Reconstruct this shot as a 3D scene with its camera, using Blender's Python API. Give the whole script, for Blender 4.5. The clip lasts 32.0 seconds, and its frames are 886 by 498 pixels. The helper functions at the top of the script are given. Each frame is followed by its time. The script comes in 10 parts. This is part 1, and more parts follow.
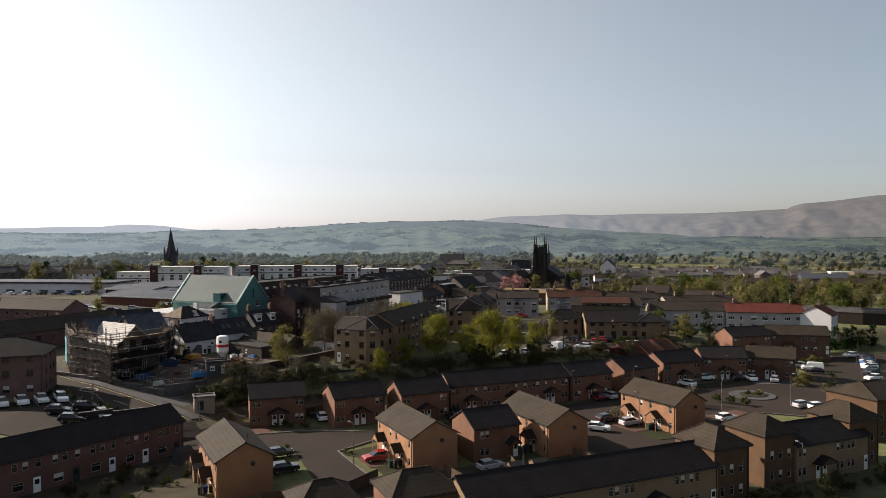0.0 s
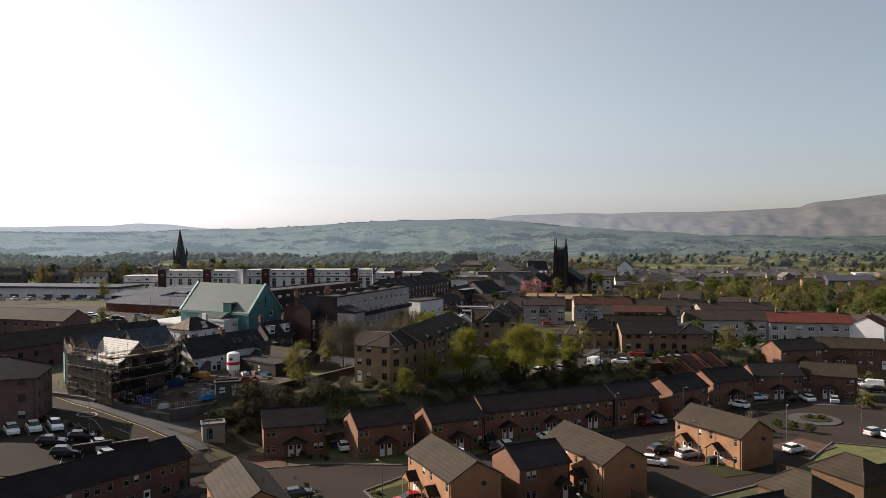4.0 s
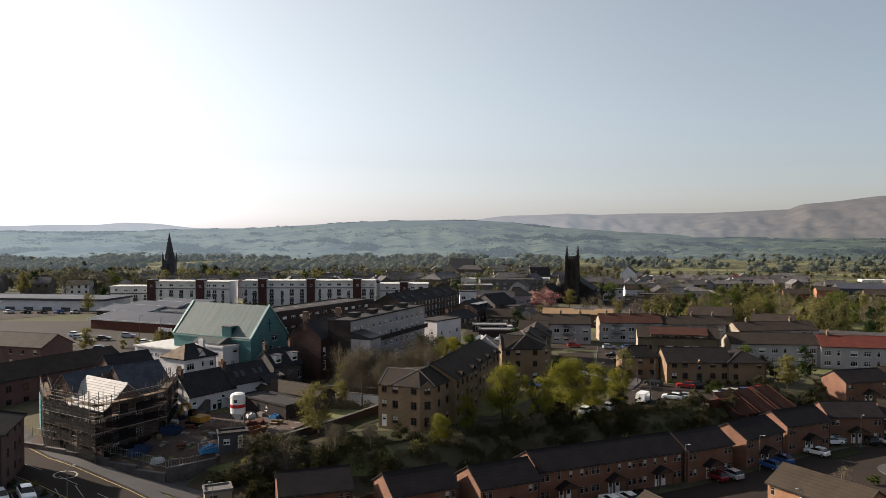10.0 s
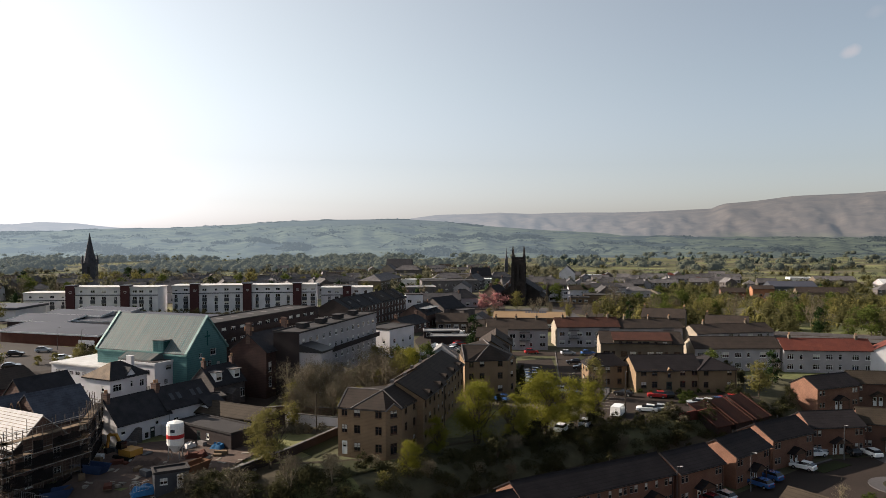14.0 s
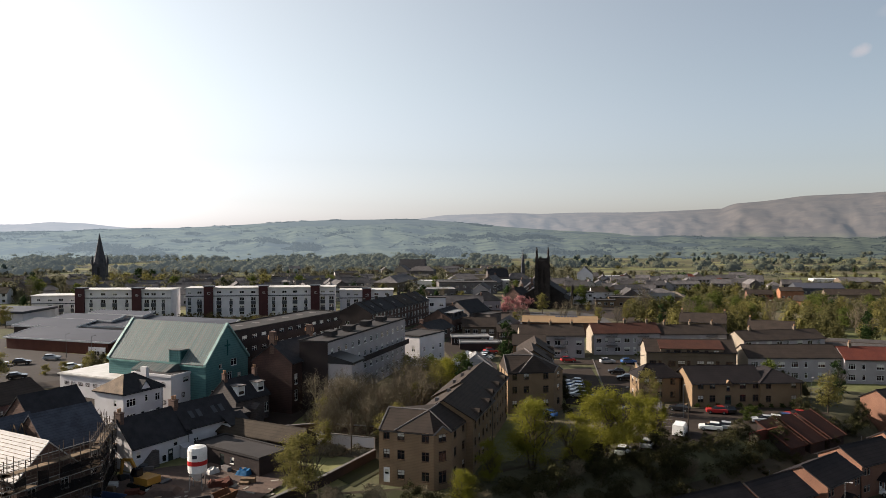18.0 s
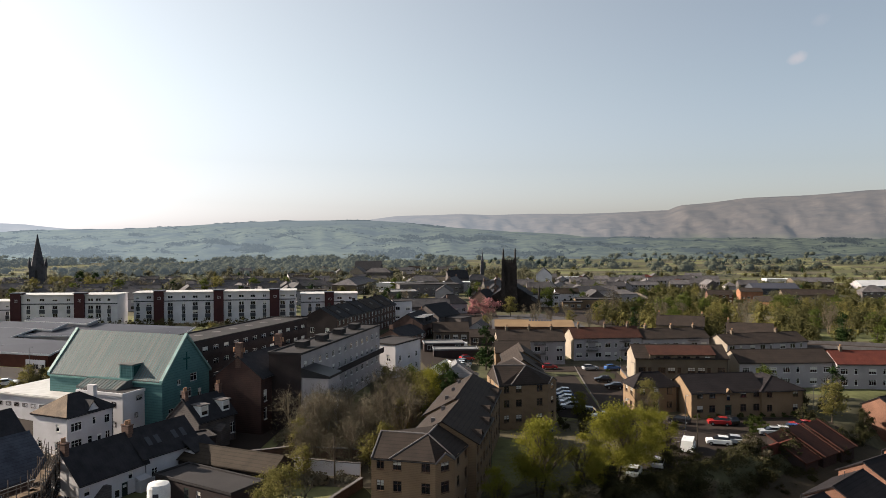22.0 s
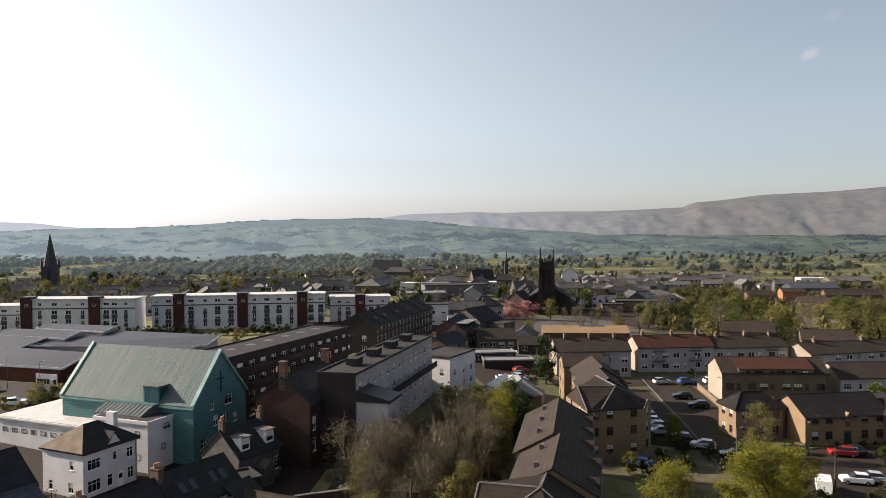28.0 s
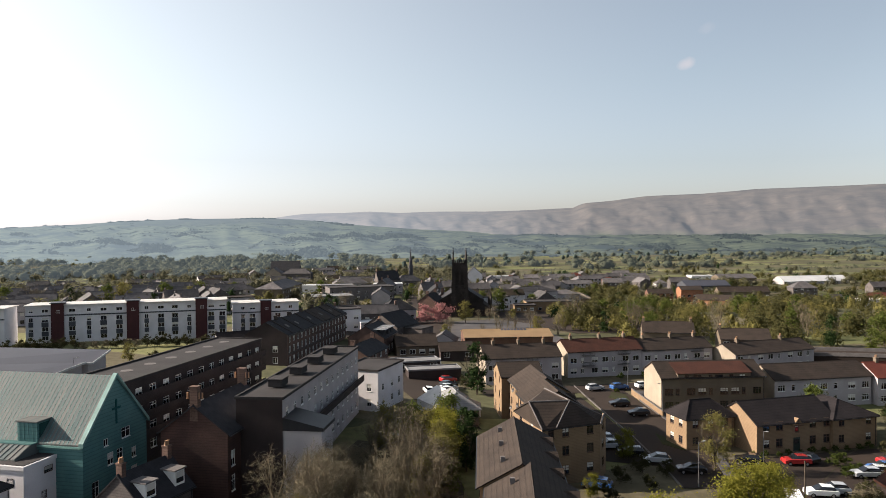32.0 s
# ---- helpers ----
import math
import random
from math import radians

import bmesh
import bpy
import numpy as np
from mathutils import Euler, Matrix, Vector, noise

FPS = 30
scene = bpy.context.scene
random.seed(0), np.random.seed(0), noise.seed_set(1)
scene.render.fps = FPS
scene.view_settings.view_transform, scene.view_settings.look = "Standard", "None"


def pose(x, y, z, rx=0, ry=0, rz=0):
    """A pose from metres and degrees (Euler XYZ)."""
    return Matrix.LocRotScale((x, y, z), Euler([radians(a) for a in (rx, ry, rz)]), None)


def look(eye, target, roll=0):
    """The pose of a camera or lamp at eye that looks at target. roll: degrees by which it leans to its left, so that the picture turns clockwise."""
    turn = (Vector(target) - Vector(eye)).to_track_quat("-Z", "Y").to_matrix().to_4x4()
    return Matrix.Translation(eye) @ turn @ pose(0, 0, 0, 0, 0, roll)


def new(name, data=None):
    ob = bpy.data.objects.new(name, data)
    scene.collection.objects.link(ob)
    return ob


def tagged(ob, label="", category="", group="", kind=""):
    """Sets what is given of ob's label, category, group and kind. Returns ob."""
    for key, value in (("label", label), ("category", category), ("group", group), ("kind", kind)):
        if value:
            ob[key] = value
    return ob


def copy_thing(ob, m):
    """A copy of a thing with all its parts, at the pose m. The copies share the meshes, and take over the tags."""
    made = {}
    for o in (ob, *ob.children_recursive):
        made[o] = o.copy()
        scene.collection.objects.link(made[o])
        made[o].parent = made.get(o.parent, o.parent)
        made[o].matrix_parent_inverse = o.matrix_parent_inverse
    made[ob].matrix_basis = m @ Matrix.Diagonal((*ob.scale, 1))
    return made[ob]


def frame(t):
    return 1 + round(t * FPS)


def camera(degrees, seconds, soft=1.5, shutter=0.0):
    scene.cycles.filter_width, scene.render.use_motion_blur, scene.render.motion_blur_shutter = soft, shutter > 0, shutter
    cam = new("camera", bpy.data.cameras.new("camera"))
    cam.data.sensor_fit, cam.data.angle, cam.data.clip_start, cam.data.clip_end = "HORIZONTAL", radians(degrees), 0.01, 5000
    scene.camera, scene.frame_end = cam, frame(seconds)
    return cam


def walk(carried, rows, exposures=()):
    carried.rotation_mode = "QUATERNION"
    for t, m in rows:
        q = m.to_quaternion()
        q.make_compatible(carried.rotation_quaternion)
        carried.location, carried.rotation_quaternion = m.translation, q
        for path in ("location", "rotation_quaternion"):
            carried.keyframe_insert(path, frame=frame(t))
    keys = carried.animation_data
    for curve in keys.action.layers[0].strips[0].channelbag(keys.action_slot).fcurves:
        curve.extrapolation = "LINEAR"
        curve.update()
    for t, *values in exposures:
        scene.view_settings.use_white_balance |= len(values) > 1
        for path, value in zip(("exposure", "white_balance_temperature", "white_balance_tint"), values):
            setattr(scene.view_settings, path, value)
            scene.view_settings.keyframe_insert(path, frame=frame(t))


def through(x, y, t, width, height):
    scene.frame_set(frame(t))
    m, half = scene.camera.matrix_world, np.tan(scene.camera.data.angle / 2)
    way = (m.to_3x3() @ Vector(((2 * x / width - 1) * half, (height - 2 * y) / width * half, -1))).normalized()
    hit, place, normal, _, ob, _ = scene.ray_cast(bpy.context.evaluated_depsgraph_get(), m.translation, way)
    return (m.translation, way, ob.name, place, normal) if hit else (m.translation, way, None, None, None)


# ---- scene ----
cam = camera(62.8, 32.0, soft=0.75)
PATH = [
    (0, (0.326, 2.137, 32.549), (0.227, 4.134, 32.515), -0.20),
    (1, (-0.570, 5.084, 32.643), (-0.677, 7.081, 32.607), -0.10),
    (2, (-1.853, 8.141, 32.780), (-1.964, 10.138, 32.740), -0.00),
    (3, (-3.185, 11.487, 33.288), (-3.301, 13.483, 33.249), -0.10),
    (3.5, (-3.743, 13.118, 33.794), (-3.863, 15.114, 33.756), -0.20),
    (5.5, (-6.476, 19.327, 36.125), (-6.610, 21.322, 36.084), -0.10),
    (6, (-7.339, 20.856, 36.464), (-7.476, 22.851, 36.424), -0.10),
    (7, (-8.676, 23.744, 37.113), (-8.825, 25.738, 37.076), -0.10),
    (8, (-10.260, 26.715, 37.453), (-10.421, 28.708, 37.416), -0.20),
    (9, (-12.097, 29.702, 37.895), (-12.264, 31.695, 37.854), -0.00),
    (9.5, (-12.975, 31.470, 38.094), (-13.146, 33.463, 38.056), 0.00),
    (9.7, (-13.284, 32.082, 38.157), (-13.459, 34.074, 38.118), 0.00),
    (9.8, (-13.438, 32.387, 38.188), (-13.612, 34.380, 38.150), 0.00),
    (9.9, (-13.593, 32.693, 38.219), (-13.742, 34.687, 38.181), 0.00),
    (10, (-13.747, 32.999, 38.251), (-13.840, 34.996, 38.212), 0.00),
    (10.1, (-13.901, 33.305, 38.282), (-13.923, 35.304, 38.243), 0.00),
    (10.2, (-14.056, 33.611, 38.313), (-14.026, 35.610, 38.274), 0.00),
    (10.3, (-14.210, 33.916, 38.344), (-14.141, 35.915, 38.306), 0.00),
    (10.4, (-14.365, 34.222, 38.376), (-14.266, 36.219, 38.337), 0.00),
    (10.5, (-14.519, 34.528, 38.407), (-14.407, 36.524, 38.368), 0.00),
    (12, (-16.814, 38.958, 38.548), (-16.708, 40.955, 38.508), -0.00),
    (13, (-18.142, 42.040, 38.672), (-18.043, 44.037, 38.630), 0.00),
    (14.5, (-20.196, 46.716, 39.131), (-20.105, 48.714, 39.089), -0.20),
    (16.5, (-23.102, 52.996, 39.102), (-23.021, 54.994, 39.060), -0.10),
    (19, (-26.426, 60.400, 39.201), (-26.361, 62.398, 39.160), -0.20),
    (21.5, (-29.932, 68.010, 39.023), (-29.882, 70.009, 38.985), -0.20),
    (21.6, (-30.059, 68.325, 39.017), (-29.995, 70.324, 38.979), -0.19),
    (21.7, (-30.186, 68.640, 39.011), (-30.074, 70.636, 38.973), -0.18),
    (21.8, (-30.314, 68.955, 39.005), (-30.157, 70.948, 38.966), -0.17),
    (21.9, (-30.441, 69.270, 38.999), (-30.252, 71.261, 38.960), -0.16),
    (22, (-30.568, 69.585, 38.993), (-30.360, 71.574, 38.954), -0.15),
    (22.1, (-30.695, 69.900, 38.987), (-30.480, 71.888, 38.948), -0.14),
    (22.5, (-31.204, 71.160, 38.963), (-30.992, 73.149, 38.923), -0.10),
    (23, (-31.814, 72.732, 38.939), (-31.605, 74.721, 38.898), -0.20),
    (25.5, (-35.149, 81.098, 39.276), (-34.953, 83.088, 39.231), -0.20),
    (28, (-38.416, 88.927, 39.123), (-38.236, 90.919, 39.079), -0.30),
    (28.8, (-39.337, 91.466, 39.191), (-39.164, 93.458, 39.147), -0.30),
    (28.9, (-39.452, 91.783, 39.200), (-39.278, 93.775, 39.155), -0.30),
    (29, (-39.567, 92.101, 39.208), (-39.372, 94.090, 39.163), -0.30),
    (29.1, (-39.683, 92.418, 39.216), (-39.430, 94.401, 39.172), -0.30),
    (29.2, (-39.798, 92.735, 39.225), (-39.475, 94.708, 39.180), -0.30),
    (29.3, (-39.913, 93.053, 39.233), (-39.533, 95.016, 39.189), -0.30),
    (29.4, (-40.028, 93.370, 39.242), (-39.604, 95.324, 39.197), -0.30),
    (29.5, (-40.143, 93.687, 39.250), (-39.693, 95.635, 39.206), -0.30),
    (29.6, (-40.258, 94.005, 39.259), (-39.796, 95.950, 39.214), -0.30),
    (30, (-40.719, 95.274, 39.293), (-40.255, 97.218, 39.248), -0.30),
    (32, (-42.832, 101.840, 39.315), (-42.369, 103.785, 39.269), -0.40),
]
walk(cam, [(t, look(eye, target, roll)) for t, eye, target, roll in PATH], [(0, 1.2), (9, 1.24), (13, 1.29), (20, 1.35), (28, 1.46), (32, 1.58)])
# The path ends here; daylight: a low sun ahead to the west, hazy spring sky.
SUN_AZ, SUN_EL = -71.0, 26.0          # degrees from +y towards +x, and above the horizon
world = bpy.data.worlds.new("sky")
scene.world = world
world.use_nodes = True
wn = world.node_tree
wn.nodes.clear()
w_out = wn.nodes.new("ShaderNodeOutputWorld")
w_bg = wn.nodes.new("ShaderNodeBackground")
w_sky = wn.nodes.new("ShaderNodeTexSky")
w_sky.sky_type = "NISHITA"
w_sky.sun_disc = False
w_sky.sun_elevation = radians(SUN_EL)
w_sky.sun_rotation = radians(SUN_AZ)
w_sky.air_density, w_sky.dust_density, w_sky.ozone_density = 1.0, 1.15, 1.0
w_bg.inputs["Strength"].default_value = 0.0575
w_co = wn.nodes.new("ShaderNodeTexCoord")
sun_dir = Vector((math.sin(radians(SUN_AZ)) * math.cos(radians(SUN_EL)), math.cos(radians(SUN_AZ)) * math.cos(radians(SUN_EL)), math.sin(radians(SUN_EL))))


def sky_dot(v):
    """How far the sky's direction leans along v."""
    n = wn.nodes.new("ShaderNodeVectorMath")
    n.operation = "DOT_PRODUCT"
    n.inputs[1].default_value = v
    wn.links.new(w_co.outputs["Generated"], n.inputs[0])
    return n.outputs["Value"]


def sky_range(value, a, b, c, d):
    n = wn.nodes.new("ShaderNodeMapRange")
    for k, v in zip(("From Min", "From Max", "To Min", "To Max"), (a, b, c, d)):
        n.inputs[k].default_value = v
    wn.links.new(value, n.inputs["Value"])
    return n.outputs["Result"]


def sky_math(op, a, b):
    n = wn.nodes.new("ShaderNodeMath")
    n.operation = op
    for k, v in enumerate((a, b)):
        if isinstance(v, (int, float)):
            n.inputs[k].default_value = v
        else:
            wn.links.new(v, n.inputs[k])
    return n.outputs[0]


def sky_mix(kind, factor, a, b):
    n = wn.nodes.new("ShaderNodeMix")
    n.data_type, n.blend_type = "RGBA", kind
    for k, v in (("Factor", factor), ("A", a), ("B", b)):
        if isinstance(v, (int, float, tuple)):
            n.inputs[k].default_value = v
        else:
            wn.links.new(v, n.inputs[k])
    return n.outputs["Result"]


# thin haze: paler than clear air, brighter and whiter towards the sun, milky at the horizon
near_sun = sky_dot(sun_dir)
w_hsv = wn.nodes.new("ShaderNodeHueSaturation")
wn.links.new(w_sky.outputs[0], w_hsv.inputs["Color"])
wn.links.new(sky_math("ADD", sky_range(near_sun, -0.1, 0.72, 0.54, 0.2), sky_range(near_sun, -0.85, -0.35, 0.28, 0.0)), w_hsv.inputs["Saturation"])
w_tint = sky_mix("MIX", sky_range(sky_dot((0, 0, 1)), 0.02, 0.2, 0.0, 1.0), (1.0, 0.99, 1.07, 1), (0.965, 1.0, 1.02, 1))
w_col = sky_mix("MULTIPLY", 1.0, w_hsv.outputs[0], w_tint)
w_col = sky_mix("MULTIPLY", 1.0, w_col, sky_range(near_sun, -0.25, 1.0, 0.83, 1.37))
w_noise = wn.nodes.new("ShaderNodeTexNoise")          # two scraps of fair-weather cloud
w_noise.inputs["Scale"].default_value, w_noise.inputs["Detail"].default_value = 70.0, 5.0
wn.links.new(w_co.outputs["Generated"], w_noise.inputs["Vector"])
for c_az, c_el, c_w, c_h, c_max in ((31.9, 12.25, 0.0125, 0.0075, 0.6), (33.4, 14.6, 0.011, 0.007, 0.12)):
    ca, ce = radians(c_az), radians(c_el)
    c_r = Vector((math.cos(ca), -math.sin(ca), 0))
    c_d = Vector((math.sin(ca) * math.cos(ce), math.cos(ca) * math.cos(ce), math.sin(ce)))
    c_u = c_r.cross(c_d)
    c_r, c_u = c_r * 0.95 + c_u * 0.3, c_u * 0.95 - c_r * 0.3
    q_u = sky_math("POWER", sky_math("MULTIPLY", sky_math("SUBTRACT", sky_dot(c_r), c_r.dot(c_d)), 1 / c_w), 2)
    q_v = sky_math("POWER", sky_math("MULTIPLY", sky_math("SUBTRACT", sky_dot(c_u), c_u.dot(c_d)), 1 / c_h), 2)
    q = sky_math("ADD", sky_math("ADD", q_u, q_v), sky_math("MULTIPLY", w_noise.outputs["Fac"], 1.6))
    w_col = sky_mix("MIX", sky_math("MULTIPLY", sky_range(q, 0.55, 2.0, c_max, 0.0), sky_range(sky_dot(c_d), 0.9, 0.95, 0.0, 1.0)), w_col, (4.6, 4.2, 4.35, 1))
wn.links.new(w_col, w_bg.inputs["Color"])
wn.links.new(w_bg.outputs[0], w_out.inputs["Surface"])
sun = new("sun", bpy.data.lights.new("sun", "SUN"))
sun.data.energy, sun.data.angle, sun.data.color = 4.6, radians(0.6), (1.0, 0.865, 0.72)
sun.matrix_world = look(sun_dir * 300, (0, 0, 0))
rng = random.Random(7)


# ---- materials ----
def mat(name, col, col2=None, rough=0.85, scale=0.6, fine=9.0, bump=0.25, metal=0.0, course=0.0, seam=0.0, rnd=0.0, spec=0.14, contrast=0.5, glow=None, squash=None):
    """A surface with large stains and fine grain; course: metres of height per tile course; seam: metres between upright ribs; rnd: change from object to object."""
    m = bpy.data.materials.new(name)
    m.use_nodes = True
    nt = m.node_tree
    N, Lk = nt.nodes, nt.links.new
    b = N["Principled BSDF"]
    b.inputs["Roughness"].default_value = rough
    b.inputs["Metallic"].default_value = metal
    b.inputs["Specular IOR Level"].default_value = spec
    co = N.new("ShaderNodeTexCoord")
    n1 = N.new("ShaderNodeTexNoise")
    n1.inputs["Scale"].default_value = scale
    n1.inputs["Detail"].default_value = 5
    n2 = N.new("ShaderNodeTexNoise")
    n2.inputs["Scale"].default_value = fine
    n2.inputs["Detail"].default_value = 3
    where = co.outputs["Object"]
    if squash:
        sq = N.new("ShaderNodeMapping")
        sq.inputs["Scale"].default_value = squash
        Lk(where, sq.inputs["Vector"])
        where = sq.outputs[0]
    Lk(where, n1.inputs["Vector"])
    Lk(where, n2.inputs["Vector"])
    add = N.new("ShaderNodeMath")
    add.operation = "MULTIPLY_ADD"
    add.inputs[1].default_value = 0.45
    Lk(n2.outputs["Fac"], add.inputs[0])
    Lk(n1.outputs["Fac"], add.inputs[2])
    ramp = N.new("ShaderNodeMapRange")
    ramp.inputs["From Min"].default_value = 0.72 - 0.35 * contrast
    ramp.inputs["From Max"].default_value = 0.72 + 0.35 * contrast
    Lk(add.outputs[0], ramp.inputs["Value"])
    mix = N.new("ShaderNodeMix")
    mix.data_type = "RGBA"
    c2 = col2 or tuple(v * 0.72 for v in col)
    mix.inputs["A"].default_value = (*col, 1)
    mix.inputs["B"].default_value = (*c2, 1)
    Lk(ramp.outputs[0], mix.inputs["Factor"])
    colour = mix.outputs["Result"]
    height = n2.outputs["Fac"]
    if course or seam:
        sep = N.new("ShaderNodeSeparateXYZ")
        Lk(co.outputs["Object"], sep.inputs[0])
        div = N.new("ShaderNodeMath")
        div.operation = "MULTIPLY"
        div.inputs[1].default_value = 1.0 / (course or seam)
        Lk(sep.outputs["Z" if course else "X"], div.inputs[0])
        fr = N.new("ShaderNodeMath")
        fr.operation = "FRACT"
        Lk(div.outputs[0], fr.inputs[0])
        dark = N.new("ShaderNodeMapRange")
        dark.inputs["From Min"].default_value, dark.inputs["From Max"].default_value = 0.0, 0.3
        dark.inputs["To Min"].default_value, dark.inputs["To Max"].default_value = 0.62, 1.0
        Lk(fr.outputs[0], dark.inputs["Value"])
        mul = N.new("ShaderNodeMix")
        mul.data_type, mul.blend_type = "RGBA", "MULTIPLY"
        mul.inputs["Factor"].default_value = 1.0
        Lk(colour, mul.inputs["A"])
        Lk(dark.outputs[0], mul.inputs["B"])
        colour = mul.outputs["Result"]
        hh = N.new("ShaderNodeMath")
        hh.operation = "ADD"
        Lk(fr.outputs[0], hh.inputs[0])
        Lk(n2.outputs["Fac"], hh.inputs[1])
        height = hh.outputs[0]
    if rnd:
        info = N.new("ShaderNodeObjectInfo")
        mr = N.new("ShaderNodeMapRange")
        mr.inputs["To Min"].default_value, mr.inputs["To Max"].default_value = 1 - rnd, 1 + rnd
        Lk(info.outputs["Random"], mr.inputs["Value"])
        mul2 = N.new("ShaderNodeMix")
        mul2.data_type, mul2.blend_type = "RGBA", "MULTIPLY"
        mul2.inputs["Factor"].default_value = 1.0
        Lk(colour, mul2.inputs["A"])
        Lk(mr.outputs[0], mul2.inputs["B"])
        colour = mul2.outputs["Result"]
    Lk(colour, b.inputs["Base Color"])
    if bump:
        bp = N.new("ShaderNodeBump")
        bp.inputs["Strength"].default_value = bump
        bp.inputs["Distance"].default_value = 0.05
        Lk(height, bp.inputs["Height"])
        Lk(bp.outputs[0], b.inputs["Normal"])
    if glow:
        b.inputs["Emission Color"].default_value = (*glow[:3], 1)
        b.inputs["Emission Strength"].default_value = glow[3]
    return m


def glass_mat(name, dark, pale, share):
    """Window glass before dark rooms, some with pale blinds close behind."""
    m = bpy.data.materials.new(name)
    m.use_nodes = True
    N, Lk = m.node_tree.nodes, m.node_tree.links.new
    b = N["Principled BSDF"]
    b.inputs["Roughness"].default_value = 0.06
    b.inputs["Specular IOR Level"].default_value = 0.6
    info = N.new("ShaderNodeObjectInfo")
    co = N.new("ShaderNodeTexCoord")
    sep = N.new("ShaderNodeSeparateXYZ")
    Lk(co.outputs["Generated"], sep.inputs[0])
    gt = N.new("ShaderNodeMath")
    gt.operation = "GREATER_THAN"
    gt.inputs[1].default_value = 1 - share
    Lk(info.outputs["Random"], gt.inputs[0])
    up = N.new("ShaderNodeMath")
    up.operation = "GREATER_THAN"
    up.inputs[1].default_value = 0.45
    Lk(sep.outputs["Z"], up.inputs[0])
    both = N.new("ShaderNodeMath")
    both.operation = "MULTIPLY"
    Lk(gt.outputs[0], both.inputs[0])
    Lk(up.outputs[0], both.inputs[1])
    mix = N.new("ShaderNodeMix")
    mix.data_type = "RGBA"
    mix.inputs["A"].default_value = (*dark, 1)
    mix.inputs["B"].default_value = (*pale, 1)
    Lk(both.outputs[0], mix.inputs["Factor"])
    Lk(mix.outputs["Result"], b.inputs["Base Color"])
    return m


def leaf_mat(name, col, col2, through=0.35):
    """Leaves: colour from clump to clump, and light through them."""
    m = bpy.data.materials.new(name)
    m.use_nodes = True
    N, Lk = m.node_tree.nodes, m.node_tree.links.new
    b = N["Principled BSDF"]
    b.inputs["Roughness"].default_value = 0.9
    b.inputs["Specular IOR Level"].default_value = 0.04
    geo, info = N.new("ShaderNodeNewGeometry"), N.new("ShaderNodeObjectInfo")
    ad = N.new("ShaderNodeMath")
    ad.operation = "MULTIPLY_ADD"
    ad.inputs[1].default_value = 0.6
    Lk(geo.outputs["Random Per Island"], ad.inputs[0])
    hf = N.new("ShaderNodeMath")
    hf.operation = "MULTIPLY"
    hf.inputs[1].default_value = 0.4
    Lk(info.outputs["Random"], hf.inputs[0])
    Lk(hf.outputs[0], ad.inputs[2])
    mix = N.new("ShaderNodeMix")
    mix.data_type = "RGBA"
    mix.inputs["A"].default_value = (*col, 1)
    mix.inputs["B"].default_value = (*col2, 1)
    Lk(ad.outputs[0], mix.inputs["Factor"])
    Lk(mix.outputs["Result"], b.inputs["Base Color"])
    tr = N.new("ShaderNodeBsdfTranslucent")
    Lk(mix.outputs["Result"], tr.inputs["Color"])
    sh = N.new("ShaderNodeMixShader")
    sh.inputs[0].default_value = through
    Lk(b.outputs[0], sh.inputs[1])
    Lk(tr.outputs[0], sh.inputs[2])
    Lk(sh.outputs[0], N["Material Output"].inputs["Surface"])
    return m


BRICK = mat("orange_brick", (0.196, 0.104, 0.07), (0.142, 0.074, 0.052), scale=0.4, fine=14, course=0.075, bump=0.3, rnd=0.1)
BRICK_TAN = mat("tan_brick", (0.2885, 0.1531, 0.0874), (0.2214, 0.1165, 0.06773), scale=0.4, fine=14, course=0.075, bump=0.3, rnd=0.08)
BRICK_BROWN = mat("brown_brick", (0.121, 0.0692, 0.04995), (0.0899, 0.0487, 0.03629), scale=0.4, fine=14, course=0.075, bump=0.3, rnd=0.08)
BRICK_ROSE = mat("dull_rose_brick", (0.15, 0.082, 0.066), (0.112, 0.06, 0.05), scale=0.4, fine=14, course=0.075, bump=0.3, rnd=0.08)
BRICK_RED = mat("red_brick", (0.08475, 0.03045, 0.0198), (0.06067, 0.0213, 0.01522), scale=0.5, fine=14, course=0.075, rnd=0.1)
BRICK_MAROON = mat("maroon_brick", (0.15, 0.092, 0.08316), (0.112, 0.068, 0.06264), scale=0.4, fine=14, course=0.075, rnd=0.08)
BRICK_DARK = mat("dark_brick", (0.039, 0.0291, 0.02772), (0.027, 0.0208, 0.02053), scale=0.3, fine=10, course=0.075, rnd=0.08)
# buff of the lower hipped flats, with their shade put into a darker colour
BUFF_SHADED = mat("shaded_buff_brick", (0.1063, 0.06163, 0.03651), (0.08096, 0.04865, 0.02942), scale=0.4, fine=14, course=0.075, bump=0.3, rnd=0.08)
BUFF = mat("buff_blockwork", (0.2035, 0.1386, 0.08516), (0.1628, 0.1103, 0.06874), scale=0.35, fine=12, course=0.2, bump=0.2, rnd=0.06)
HARL = mat("grey_white_harling", (0.3341, 0.3076, 0.3108), (0.2691, 0.2485, 0.252), scale=0.35, fine=16, bump=0.35, rnd=0.06)
HARL_CREAM = mat("cream_harling", (0.245, 0.207, 0.163), (0.204, 0.17, 0.133), scale=0.35, fine=16, bump=0.35, rnd=0.06)
HARL_BROWN = mat("brown_harling", (0.12, 0.0958, 0.0706), (0.0958, 0.0743, 0.0567), scale=0.35, fine=16, bump=0.35)
WHITE = mat("white_render", (0.5323, 0.5193, 0.5355), (0.4399, 0.4258, 0.4363), scale=0.3, fine=14, bump=0.15)
